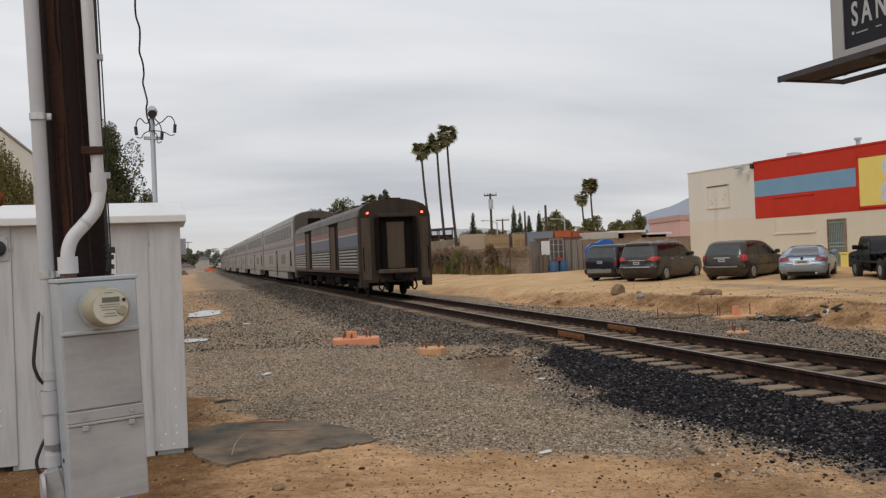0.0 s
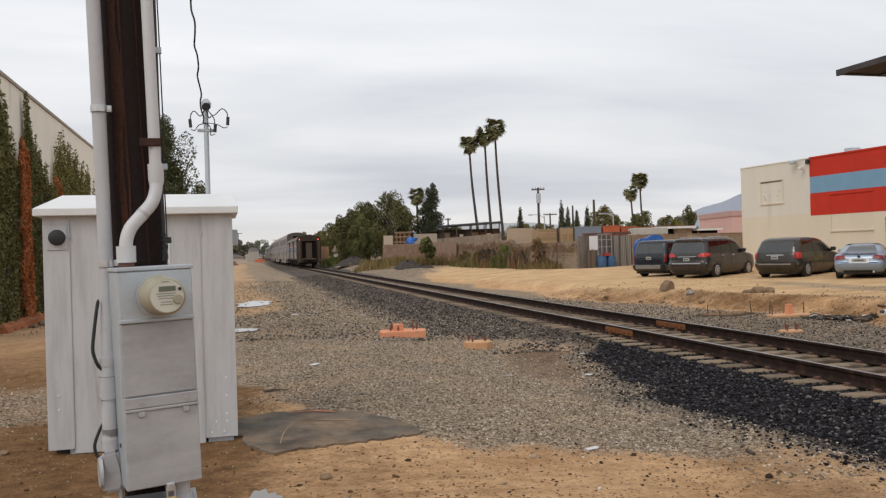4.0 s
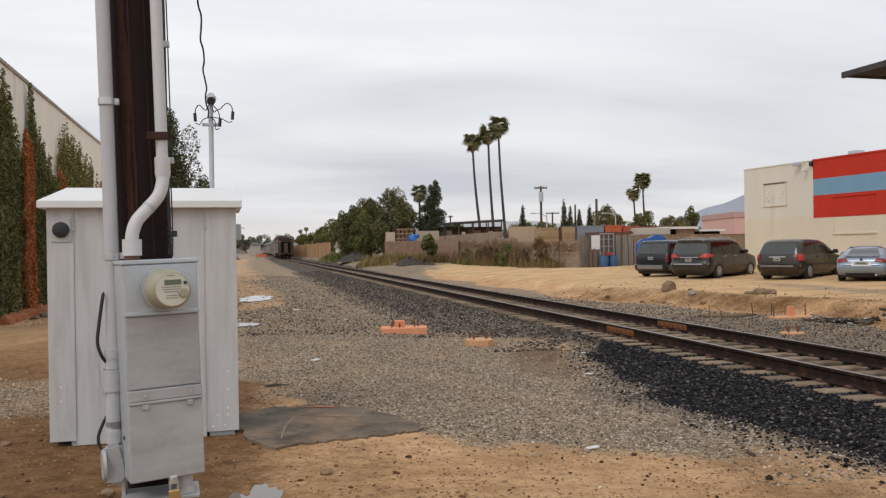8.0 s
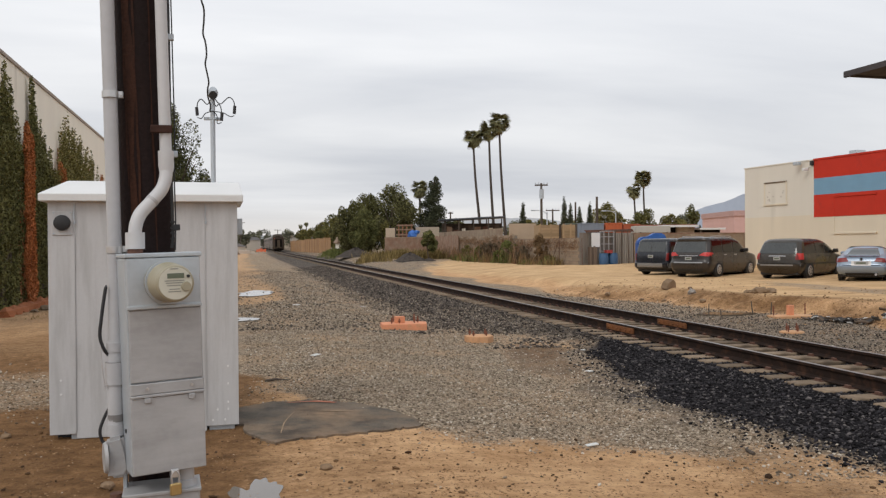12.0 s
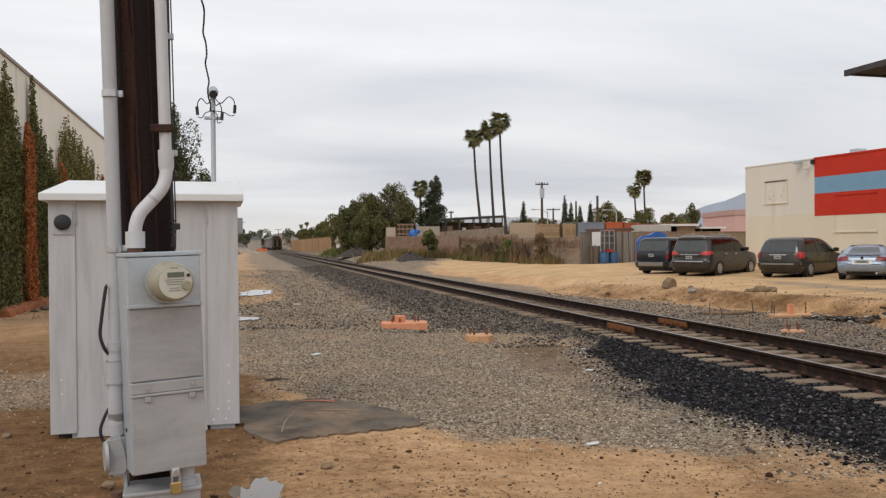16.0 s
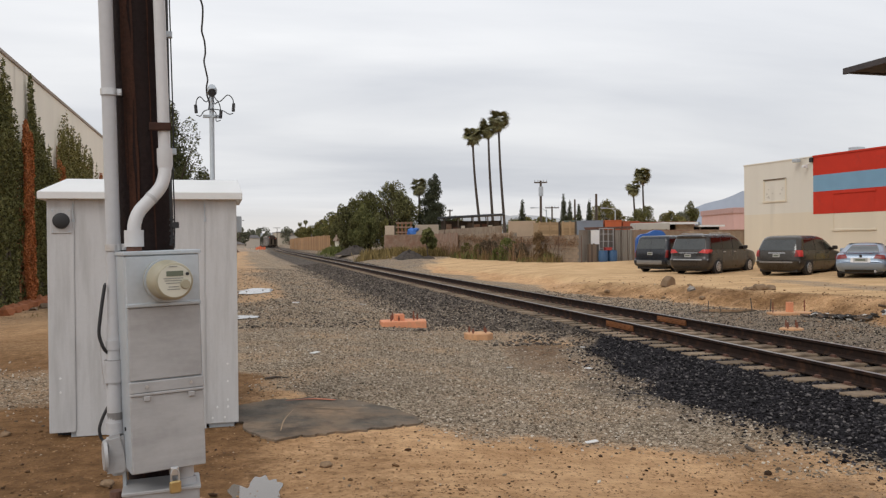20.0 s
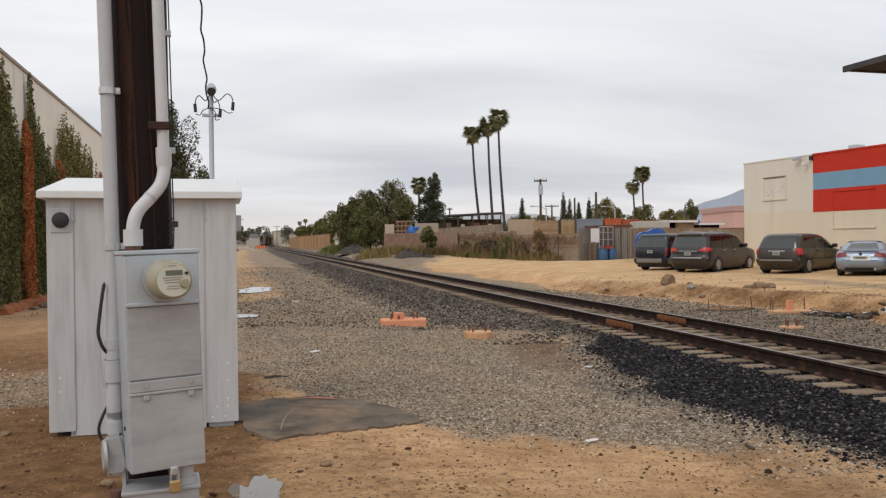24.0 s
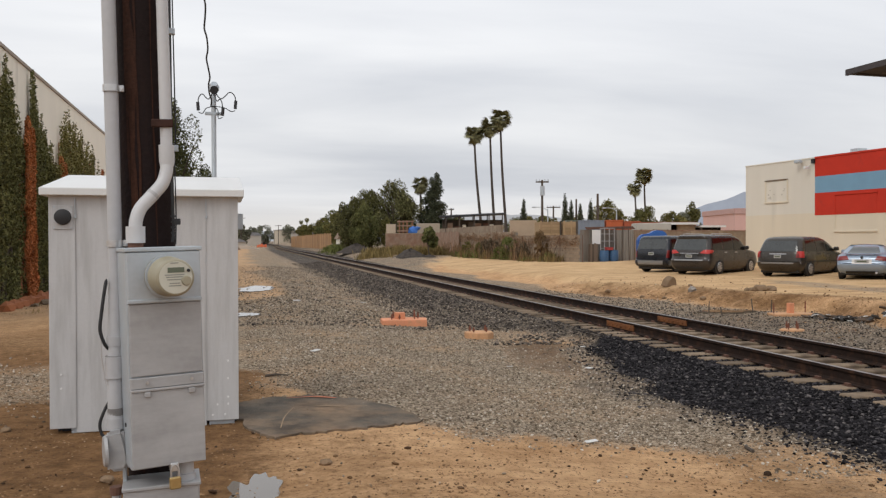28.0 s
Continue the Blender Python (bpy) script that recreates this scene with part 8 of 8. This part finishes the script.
for x, w in ((0.62, 0.07), (0.76, 0.34), (1.34, 0.16)):
    part("print_bar", B(x, x + w, 0.032, 0.041, 6.62, 6.62 + (0.07 if w < 0.1 else 0.03)), M_BBGREY, bb)

# ---- trackside pads, puddles, patch, stones ----
def pad(name, label, x, y, outline, h, rods, post=None, material=M_ORANGE, rz=0):
    z = ground_z(x, y)
    t = thing(name, label, "concrete footing", pose(x, y, z - 0.03, 0, 0, rz))
    bm = bmesh.new()
    prism(bm, outline, 0.0, h + 0.03, "z")
    bmesh.ops.bevel(bm, geom=bm.edges[:], offset=0.012, segments=1, affect="EDGES")
    part("footing", bm, material, t)
    for rx, ry, rh in rods:
        r = part("anchor_rod", T([(rx, ry, 0.0), (rx, ry, h + rh)], 0.015, 8), M_BOLT, t)
        part("nut", T([(rx, ry, h + rh * 0.45), (rx, ry, h + rh * 0.45 + 0.035)], 0.028, 6), M_BOLT, r)
    if post:
        part("anchor_block", B(*post, 0.008), M_ORANGE, t, "orange-marked steel block")


def oct_(rx, ry):
    return [(rx * math.cos(radians(22.5 + 45 * k)), ry * math.sin(radians(22.5 + 45 * k))) for k in range(8)]


pad("signal_footing", "orange-sprayed concrete footing with anchor rods", 3.58, 19.1, [(-0.54, -0.28), (0.48, -0.36), (0.58, 0.2), (0.1, 0.42), (-0.5, 0.3)], 0.14, [(-0.30, -0.12, 0.16), (-0.22, 0.15, 0.20), (0.24, -0.10, 0.18), (0.28, 0.14, 0.22), (0.34, 0.0, 0.17), (-0.12, -0.14, 0.14)], (-0.20, 0.02, -0.10, 0.10, 0.14, 0.32))
pad("signal_footing", "round orange-tinted concrete footing with rods", 4.62, 16.35, oct_(0.30, 0.30), 0.125, [(-0.14, -0.1, 0.13), (-0.16, 0.12, 0.15), (0.12, -0.12, 0.13), (0.16, 0.1, 0.15)], None, M_ORANGE2)
pad("signal_footing", "orange-sprayed concrete footing with square post", 14.35, 19.85, [(-0.62, -0.28), (0.55, -0.34), (0.62, 0.25), (-0.5, 0.3)], 0.06, [(-0.5, 0.0, 0.30), (0.55, 0.1, 0.34)], (-0.06, 0.09, -0.07, 0.07, 0.05, 0.36), M_ORANGE2)
pad("signal_footing", "small orange-sprayed footing with anchor rods", 11.98, 16.5, oct_(0.28, 0.26), 0.04, [(-0.16, -0.1, 0.18), (-0.05, 0.12, 0.2), (0.08, -0.1, 0.17), (0.18, 0.08, 0.2)], None, M_ORANGE2)

# asphalt patch
M_ASPH = mat("worn_asphalt", (0.135, 0.116, 0.094), 0.9, 0, 0.55, 2.2, 75, 1.0, dirt=(0.33, 0.215, 0.13), dirt_amount=0.68, dirt_scale=1.3, rust=(0.06, 0.05, 0.042), rust_amount=0.55, spec=0.15)
ap = thing("asphalt_patch", "worn grey asphalt patch with a broken edge", "asphalt patch", pose(0, 0, 0), kind="structure")
rd = random.Random(2)
ol = []
base = [(-0.15, 9.35), (0.2, 9.62), (0.7, 9.66), (1.15, 9.42), (1.55, 8.95), (1.73, 8.42), (1.66, 8.12), (1.35, 8.02), (1.05, 7.86), (0.75, 7.80), (0.5, 7.78), (0.26, 7.66), (0.1, 7.9), (-0.02, 8.4), (-0.2, 8.9)]
for (xa, ya), (xb, yb2) in zip(base, base[1:] + base[:1]):
    for k in range(6):
        t = k / 6
        ol.append((xa + (xb - xa) * t + rd.uniform(-0.035, 0.035), ya + (yb2 - ya) * t + rd.uniform(-0.045, 0.045)))
bm = bmesh.new()
prism(bm, ol, -0.06, 0.02, "z")
for v in bm.verts:
    v.co.z += -0.15 - 0.20 * smooth01(0.6, 4.6, v.co.x)
part("asphalt_slab", bm, M_ASPH, ap)
M_SPRAY = mat("faded_orange_spray", (0.50, 0.17, 0.09), 0.85, 0, 0.3, 6, 60, 0.1)
M_TANLINE = mat("sandy_drift", (0.30, 0.21, 0.13), 0.9, 0, 0.3, 6, 60, 0.1)
for name_, pts, w, mm in (("spray_line", [(0.45, 9.52), (0.75, 9.54), (0.98, 9.42)], 0.04, M_SPRAY), ("sand_drift", [(0.72, 9.02), (1.0, 8.93), (1.28, 8.95)], 0.02, M_TANLINE), ("crack_line", [(0.32, 8.0), (0.38, 8.5), (0.50, 9.0)], 0.008, M_TANLINE)):
    bm = bmesh.new()
    P = curve_pts([(a, b, 0) for a, b in pts], 6)
    prev = None
    for i, q in enumerate(P):
        ww = w * (0.5 + 0.5 * math.sin(math.pi * (i + 0.5) / len(P)))
        row = [bm.verts.new((q.x - ww, q.y - ww * 0.5, -0.1255 - 0.20 * smooth01(0.6, 4.6, q.x))), bm.verts.new((q.x + ww, q.y + ww * 0.5, -0.1255 - 0.20 * smooth01(0.6, 4.6, q.x)))]
        if prev:
            bm.faces.new((prev[0], prev[1], row[1], row[0]))
        prev = row
    part(name_, bm, mm, ap)

# puddles
M_WATER = bpy.data.materials.new("muddy_puddle_water")
M_WATER.use_nodes = True
_p = M_WATER.node_tree.nodes["Principled BSDF"]
_p.inputs["Base Color"].default_value = (0.12, 0.095, 0.07, 1)
_p.inputs["Roughness"].default_value = 0.05
_p.inputs["Specular IOR Level"].default_value = 0.9
_nz = M_WATER.node_tree.nodes.new("ShaderNodeTexNoise")
_nz.inputs["Scale"].default_value = 7
_bp = M_WATER.node_tree.nodes.new("ShaderNodeBump")
_bp.inputs["Strength"].default_value, _bp.inputs["Distance"].default_value = 0.05, 0.01
M_WATER.node_tree.links.new(_nz.outputs["Fac"], _bp.inputs["Height"])
M_WATER.node_tree.links.new(_bp.outputs[0], _p.inputs["Normal"])


def puddle(cx, cy, rx, ry, seed, lift=0.02):
    rd = random.Random(seed)
    z = sum(ground_z(cx + a * rx * 0.8, cy + b * ry * 0.8) for a in (-1, 0, 1) for b in (-1, 0, 1)) / 9 + lift
    bm = bmesh.new()
    n = 72
    ph = rd.uniform(0, 6)
    ol = []
    for k in range(n):
        a = 2 * math.pi * k / n
        r = 1 + 0.16 * math.sin(2 * a + ph) + 0.45 * noise.noise(Vector((math.cos(a) * 1.3, math.sin(a) * 1.3, seed * 3.1))) + 0.30 * noise.noise(Vector((math.cos(a) * 4.5, math.sin(a) * 4.5, seed * 7.7)))
        ol.append((cx + rx * r * math.cos(a), cy + ry * r * math.sin(a)))
    prism(bm, ol, z - 0.06, z, "z")
    solid("puddle", bm, M_WATER, "shallow muddy puddle reflecting the grey sky", "puddle", kind="structure")


puddle(0.06, 6.08, 0.19, 0.52, 1, 0.002)
puddle(0.42, 32.1, 0.75, 1.5, 2)
puddle(0.0, 20.7, 0.26, 0.55, 3)
puddle(-0.3, 5.7, 0.2, 0.2, 4)
puddle(13.2, 21.2, 0.85, 0.40, 5, 0.045)

# rocks on the bank, broken slabs and rubbish
M_ROCK = mat("tan_rock", (0.22, 0.145, 0.085), 0.95, 0, 0.3, 3, 30, 0.4)
for k, (x, y, r) in enumerate(((14.3, 24.2, 0.12), (13.9, 26.0, 0.10), (13.6, 27.0, 0.10), (15.75, 23.6, 0.15), (15.95, 23.5, 0.22), (16.2, 23.35, 0.17), (15.6, 23.75, 0.11), (9.95, 25.4, 0.16), (13.2, 29, 0.12), (15.3, 26.7, 0.09))):
    solid("rock", clump(bmesh.new(), (0, 0, 0), r, k, 0.65, 2 if r > 0.13 else 1, 0.30), M_ROCK, "tan broken rock lying on the dirt bank", "rock", pose(x, y, ground_z(x, y) + r * 0.25, 0, 0, k * 40), group="rocks on the bank")
bm = bmesh.new()
prism(bm, [(-0.42, 0.0), (-0.30, 0.30), (-0.02, 0.50), (0.20, 0.36), (0.30, 0.05), (0.12, -0.12)], -0.22, 0.22, "y")
bmesh.ops.bevel(bm, geom=bm.edges[:], offset=0.03, segments=2, affect="EDGES")
for v_ in bm.verts:
    v_.co += Vector((0.03, 0.03, 0.03)) * noise.noise(v_.co * 6)
solid("broken_slab", bm, M_ROCK, "angular block of broken tan concrete on bank", "rock", pose(14.95, 27.55, ground_z(14.95, 27.55) - 0.03, 8, 0, 20) @ Matrix.Scale(0.72, 4), group="rocks on the bank")
solid("grey_stone", clump(bmesh.new(), (0, 0, 0), 0.15, 9, 0.9, 2, 0.3), mat("pale_grey_concrete_lump", (0.30, 0.27, 0.24), 0.9, 0, 0.3, 5, 40, 0.3), "pale grey concrete lump on the bank", "rock", pose(14.75, 25.6, ground_z(14.75, 25.6) + 0.06, 20, 30, 10))
rd = random.Random(77)
M_RUB = [mat("dark_rubbish", (0.035, 0.030, 0.026), 0.8, 0, 0.3), mat("white_rubbish", (0.60, 0.58, 0.55), 0.7), mat("brown_rubbish", (0.11, 0.075, 0.05), 0.9)]
dp = thing("rubbish_heap", "heap of dark branches and white plastic scraps", "rubbish heap", pose(14.75, 18.2, ground_z(14.75, 18.2)))
for k in range(110):
    u_ = rd.gauss(0, 0.55)
    x, y = u_ * 0.30 + rd.gauss(0, 0.10), -u_ * 0.95 + rd.gauss(0, 0.16)
    a = rd.uniform(0, 360)
    L_ = rd.uniform(0.06, 0.34)
    bm = bmesh.new()
    box(bm, -L_ / 2, L_ / 2, -0.03 - 0.05 * rd.random(), 0.04, -0.015, 0.02, 0.006)
    zz = ground_z(14.75 + x, 18.2 + y) - ground_z(14.75, 18.2)
    part("scrap", bm, M_RUB[1] if k % 6 == 0 else M_RUB[k % 3 if k % 3 != 1 else 0], dp, at=pose(x, y, zz + rd.uniform(0.01, 0.09), rd.uniform(-25, 25), rd.uniform(-25, 25), a))
for k, (x, y, rz, h) in enumerate(((12.9, 21.5, 30, 0.42), (13.15, 21.2, 80, 0.22), (14.0, 21.0, 70, 0.55), (14.5, 20.9, 20, 0.5))):
    solid("broken_stake", T([(0, 0, -0.1), (0.12, 0.05, h)], [0.03, 0.02], 6), M_BARK, "dark broken stake stuck in the gravel", "stake", pose(x, y, ground_z(x, y), 0, 0, rz) @ Matrix.Scale(0.7, 4))
for k, (x, y, r) in enumerate(((-2.35, 7.3, 0.085), (-1.0, 6.6, 0.05), (0.62, 6.7, 0.05), (-0.55, 6.9, 0.06), (-2.2, 8.6, 0.05), (-2.7, 9.5, 0.07))):
    solid("stone", clump(bmesh.new(), (0, 0, 0), r, 50 + k, 0.6, 2, 0.12), M_UNDER if k == 0 else M_ROCK, "dark rounded stone on damp dirt", "stone", pose(x, y, ground_z(x, y) + r * 0.3))
M_PAPER = mat("white_scrap", (0.65, 0.64, 0.62), 0.7)
for k, (x, y, s) in enumerate(((5.15, 12.0, 0.07), (6.1, 14.5, 0.05), (4.0, 12.4, 0.05), (3.2, 7.4, 0.06), (1.5, 25.5, 0.12), (1.1, 13.6, 0.09), (3.6, 26, 0.1))):
    bm = bmesh.new()
    box(bm, -s, s, -s * 0.5, s * 0.5, 0, 0.012, 0.004)
    solid("paper_scrap", bm, M_PAPER, "small pale paper scrap lying on gravel", "litter", pose(x, y, ground_z(x, y) + 0.012, rd.uniform(-8, 8), rd.uniform(-8, 8), rd.uniform(0, 180)))
for k, (x, y, L_) in enumerate(((0.25, 11.2, 0.3), (2.6, 27.5, 0.35), (4.6, 6.9, 0.25), (2.2, 38, 0.5))):
    solid("stick", T([(0, 0, 0), (L_ * 0.5, 0.03, 0.01), (L_, -0.02, 0.0)], [0.018, 0.016, 0.008], 6), M_BARK, "dark stick lying on the ground", "stick", pose(x, y, ground_z(x, y) + 0.015, 0, 0, k * 37))


# loose stones, too many to count
def stones(name, label, material, count, region, keep, size, seed, squash=0.7, bury=0.35, thin=0.45, tilt=0.6):
    rg = np.random.default_rng(seed)
    t = (1 + 5 ** 0.5) / 2
    ico = np.array([(-1, t, 0), (1, t, 0), (-1, -t, 0), (1, -t, 0), (0, -1, t), (0, 1, t), (0, -1, -t), (0, 1, -t), (t, 0, -1), (t, 0, 1), (-t, 0, -1), (-t, 0, 1)], float)
    ico /= np.linalg.norm(ico[0])
    fc_ = np.array([(0, 11, 5), (0, 5, 1), (0, 1, 7), (0, 7, 10), (0, 10, 11), (1, 5, 9), (5, 11, 4), (11, 10, 2), (10, 7, 6), (7, 1, 8), (3, 9, 4), (3, 4, 2), (3, 2, 6), (3, 6, 8), (3, 8, 9), (4, 9, 5), (2, 4, 11), (6, 2, 10), (8, 6, 7), (9, 8, 1)])
    V, F = [], []
    n = 0
    tries = 0
    while n < count and tries < count * 6:
        tries += 1
        x, y = rg.uniform(region[0], region[1]), region[2] + (region[3] - region[2]) * rg.random() ** 1.5
        if rg.random() > keep(x, y):
            continue
        s = size * (0.55 + 0.9 * rg.random() ** 1.5)
        q = ico * (1 + 0.38 * (rg.random((12, 1)) - 0.5) * 2) * s * np.array([1.0, rg.uniform(thin, 1.0), squash])
        a = rg.uniform(0, 6.28)
        b = rg.uniform(-tilt, tilt)
        R = np.array([[math.cos(a), -math.sin(a), 0], [math.sin(a), math.cos(a), 0], [0, 0, 1]]) @ np.array([[1, 0, 0], [0, math.cos(b), -math.sin(b)], [0, math.sin(b), math.cos(b)]])
        V.append(q @ R.T + np.array([x, y, ground_z(x, y) + s * squash * (0.5 - bury) + rg.random() * s * 0.4]))
        F.append(fc_ + 12 * n)
        n += 1
    me = bpy.data.meshes.new(name)
    me.from_pydata(np.concatenate(V).tolist(), [], np.concatenate(F).tolist())
    me.materials.append(material)
    return tagged(new(name, me), label, "stones", kind="stuff")


def stone_material(name, stops, rough=0.85):
    m = bpy.data.materials.new(name)
    m.use_nodes = True
    n, l = m.node_tree.nodes, m.node_tree.links
    p = n["Principled BSDF"]
    p.inputs["Roughness"].default_value = rough
    p.inputs["Specular IOR Level"].default_value = 0.2
    g = n.new("ShaderNodeNewGeometry")
    r = n.new("ShaderNodeValToRGB")
    while len(r.color_ramp.elements) < len(stops):
        r.color_ramp.elements.new(0.5)
    for e, (pos, c) in zip(r.color_ramp.elements, stops):
        e.position, e.color = pos, (*c, 1)
    l.new(g.outputs["Random Per Island"], r.inputs[0])
    co = n.new("ShaderNodeTexCoord")
    t = n.new("ShaderNodeTexNoise")
    t.inputs["Scale"].default_value = 90
    l.new(co.outputs["Object"], t.inputs["Vector"])
    mx = n.new("ShaderNodeMix"); mx.data_type = "RGBA"; mx.blend_type = "MULTIPLY"
    mx.inputs[0].default_value = 0.5
    l.new(r.outputs[0], mx.inputs[6]); l.new(t.outputs["Fac"], mx.inputs[7])
    l.new(mx.outputs[2], p.inputs["Base Color"])
    return m


S_FRESH = stone_material("black_ballast_stone", [(0, (0.005, 0.004, 0.005)), (0.45, (0.017, 0.0150, 0.0175)), (0.8, (0.055, 0.050, 0.056)), (1.0, (0.20, 0.18, 0.175))], 0.9)
S_OLD = stone_material("dusty_ballast_stone", [(0, (0.026, 0.021, 0.018)), (0.55, (0.100, 0.082, 0.070)), (1.0, (0.34, 0.28, 0.225))])
S_GRAV = stone_material("grey_tan_gravel", [(0, (0.11, 0.082, 0.056)), (0.5, (0.36, 0.28, 0.20)), (0.85, (0.60, 0.50, 0.385)), (1.0, (0.88, 0.79, 0.67))])
S_CLOD = stone_material("brown_dirt_clod", [(0, (0.12, 0.066, 0.034)), (0.35, (0.30, 0.175, 0.09)), (0.95, (0.55, 0.35, 0.19)), (1.0, (0.66, 0.56, 0.44))])
stones("fresh_ballast", "black crushed ballast stones beside the ties", S_FRESH, 42000, (4.2, 10.9, 5.5, 17.5), lambda x, y: max(zones(x, y)[1], 0.30 * smooth01(-0.9, 0.2, x - ballast_foot(y)) * smooth01(16.5, 14, y)) if not 6.95 < x < 9.35 else 0.7 * zones(x, y)[1], 0.0205, 1, 0.5, 0.3, 0.30, 1.1)
stones("old_ballast", "dusty grey ballast stones beside the track", S_OLD, 21000, (3.8, 11.2, 15.0, 75.0), lambda x, y: zones(x, y)[2] if not 6.95 < x < 9.35 else 0.10, 0.030, 2, 0.6, 0.35, 0.35, 1.0)
stones("gravel_stones", "grey and tan gravel spread on the ground", S_GRAV, 30000, (0.0, 6.6, 6.0, 24.0), lambda x, y: max(0.008, zones(x, y)[0]) * (1 - zones(x, y)[1]), 0.0135, 3, 0.6, 0.35, 0.35, 0.9)
stones("far_gravel", "grey and tan gravel along the railway", S_GRAV, 7000, (-1.5, 6.0, 22.0, 62.0), lambda x, y: max(0.12, zones(x, y)[0]) * (1 - zones(x, y)[2] * 0.5), 0.024, 23, 0.5)
stones("far_dark_gravel", "dark gravel strewn along the railway", S_OLD, 5000, (-0.5, 6.2, 18.0, 62.0), lambda x, y: max(0.06, zones(x, y)[0]), 0.026, 26, 0.5)
stones("gravel_beyond", "grey gravel in the ditch beyond the track", S_GRAV, 3000, (10.0, 16.0, 11.0, 32.0), lambda x, y: zones(x, y)[0], 0.017, 4)
stones("dark_gravel_beyond", "dark ballast strewn in the ditch beyond the track", S_OLD, 8000, (9.6, 16.0, 11.0, 32.0), lambda x, y: zones(x, y)[0], 0.019, 14)
stones("dirt_clods", "brown clods and pebbles scattered on dirt", S_CLOD, 6500, (-3.4, 8.0, 4.6, 12.0), lambda x, y: (1 - zones(x, y)[0]) * (1 - zones(x, y)[1]) * (0.35 if noise.noise(Vector((x * 1.5, y * 1.5, 0))) < 0.1 else 1.0), 0.0095, 5, 0.45)
S_DARKCLOD = stone_material("dark_damp_clod", [(0, (0.045, 0.024, 0.012)), (0.6, (0.12, 0.066, 0.034)), (1.0, (0.24, 0.14, 0.07))])
stones("side_gravel", "grey gravel strewn on dirt beside the signal house", S_GRAV, 1500, (-4.6, -1.6, 8.8, 14.5), lambda x, y: max(0.05, zones(x, y)[0]), 0.014, 24)
stones("dark_clods", "dark damp crumbs of dirt on the ground", S_DARKCLOD, 700, (-3.4, 8.0, 4.6, 10.0), lambda x, y: (1 - zones(x, y)[0]) * (1 - zones(x, y)[1]) * (0.15 if noise.noise(Vector((x * 1.1, y * 1.8, 5))) < 0.15 else 1.0), 0.013, 25, 0.3, 0.4, 0.3)
stones("large_clods", "larger brown clods of dirt on the ground", S_DARKCLOD, 160, (-3.4, 8.0, 4.8, 9.5), lambda x, y: (1 - zones(x, y)[0]) * (1 - zones(x, y)[1]), 0.024, 15, 0.5)
stones("bank_clods", "brown clods on the dirt bank", S_CLOD, 1600, (12.0, 20.0, 13.0, 34.0), lambda x, y: 1.0 if abs(x - bank_foot(y) - 0.8) < 1.0 else 0.12, 0.024, 6)

# blocks of the wall along the lot, one by one where the lot lies nearest
blk_me = mesh_of("block", B(-0.006, 0.02, 0.004, 0.392, 0.004, 0.192), M_BLOCK)
for (w_, ln, h_), rows_n in zip(BLOCK_JOBS, (14, 4)):
    rest = bmesh.new()
    count = 0
    nrow = int(h_ / 0.2)
    for r in range(nrow):
        y = -(r % 2) * 0.2
        while y < ln - 0.2:
            if y >= 0:
                if y < rows_n * 0.9 and count < 290:
                    b = new("block", blk_me)
                    b.parent = w_
                    b.matrix_basis = pose(0, y, h_ - (r + 1) * 0.2)
                    count += 1
                else:
                    z = h_ - (r + 1) * 0.2
                    box(rest, -0.006, 0.015, y + 0.004, y + 0.392, z + 0.004, z + 0.192)
            y += 0.4
    o = part("block_courses", rest, M_BLOCK, w_)
    o["kind"] = "stuff"



def glide(t):
    """Distance of the train's tail along the line, smooth through RUN."""
    ts, ss = [r[0] for r in RUN], [r[1] for r in RUN]
    i = min(max(0, sum(1 for v in ts if v <= t) - 1), len(ts) - 2)
    def slope(j):
        a, b = max(0, j - 1), min(len(ts) - 1, j + 1)
        return (ss[b] - ss[a]) / (ts[b] - ts[a])
    h = ts[i + 1] - ts[i]
    u = (t - ts[i]) / h
    return (2 * u ** 3 - 3 * u ** 2 + 1) * ss[i] + (u ** 3 - 2 * u ** 2 + u) * h * slope(i) + (-2 * u ** 3 + 3 * u ** 2) * ss[i + 1] + (u ** 3 - u ** 2) * h * slope(i + 1)


def motions():
    """The train draws away along the track."""
    for car, lead in TRAIN:
        rows = []
        for k in range(57):
            t = k / 2
            s = glide(t) + lead
            a, b = s + 3.4, s + 19.4
            xa, xb = TRACK_X + drift(a), TRACK_X + drift(b)
            turn = math.atan2(xb - xa, b - a)
            rows.append((t, pose(xa - 3.4 * math.sin(turn), s, 0, 0, 0, -math.degrees(turn))))
        walk(car, rows)


motions()
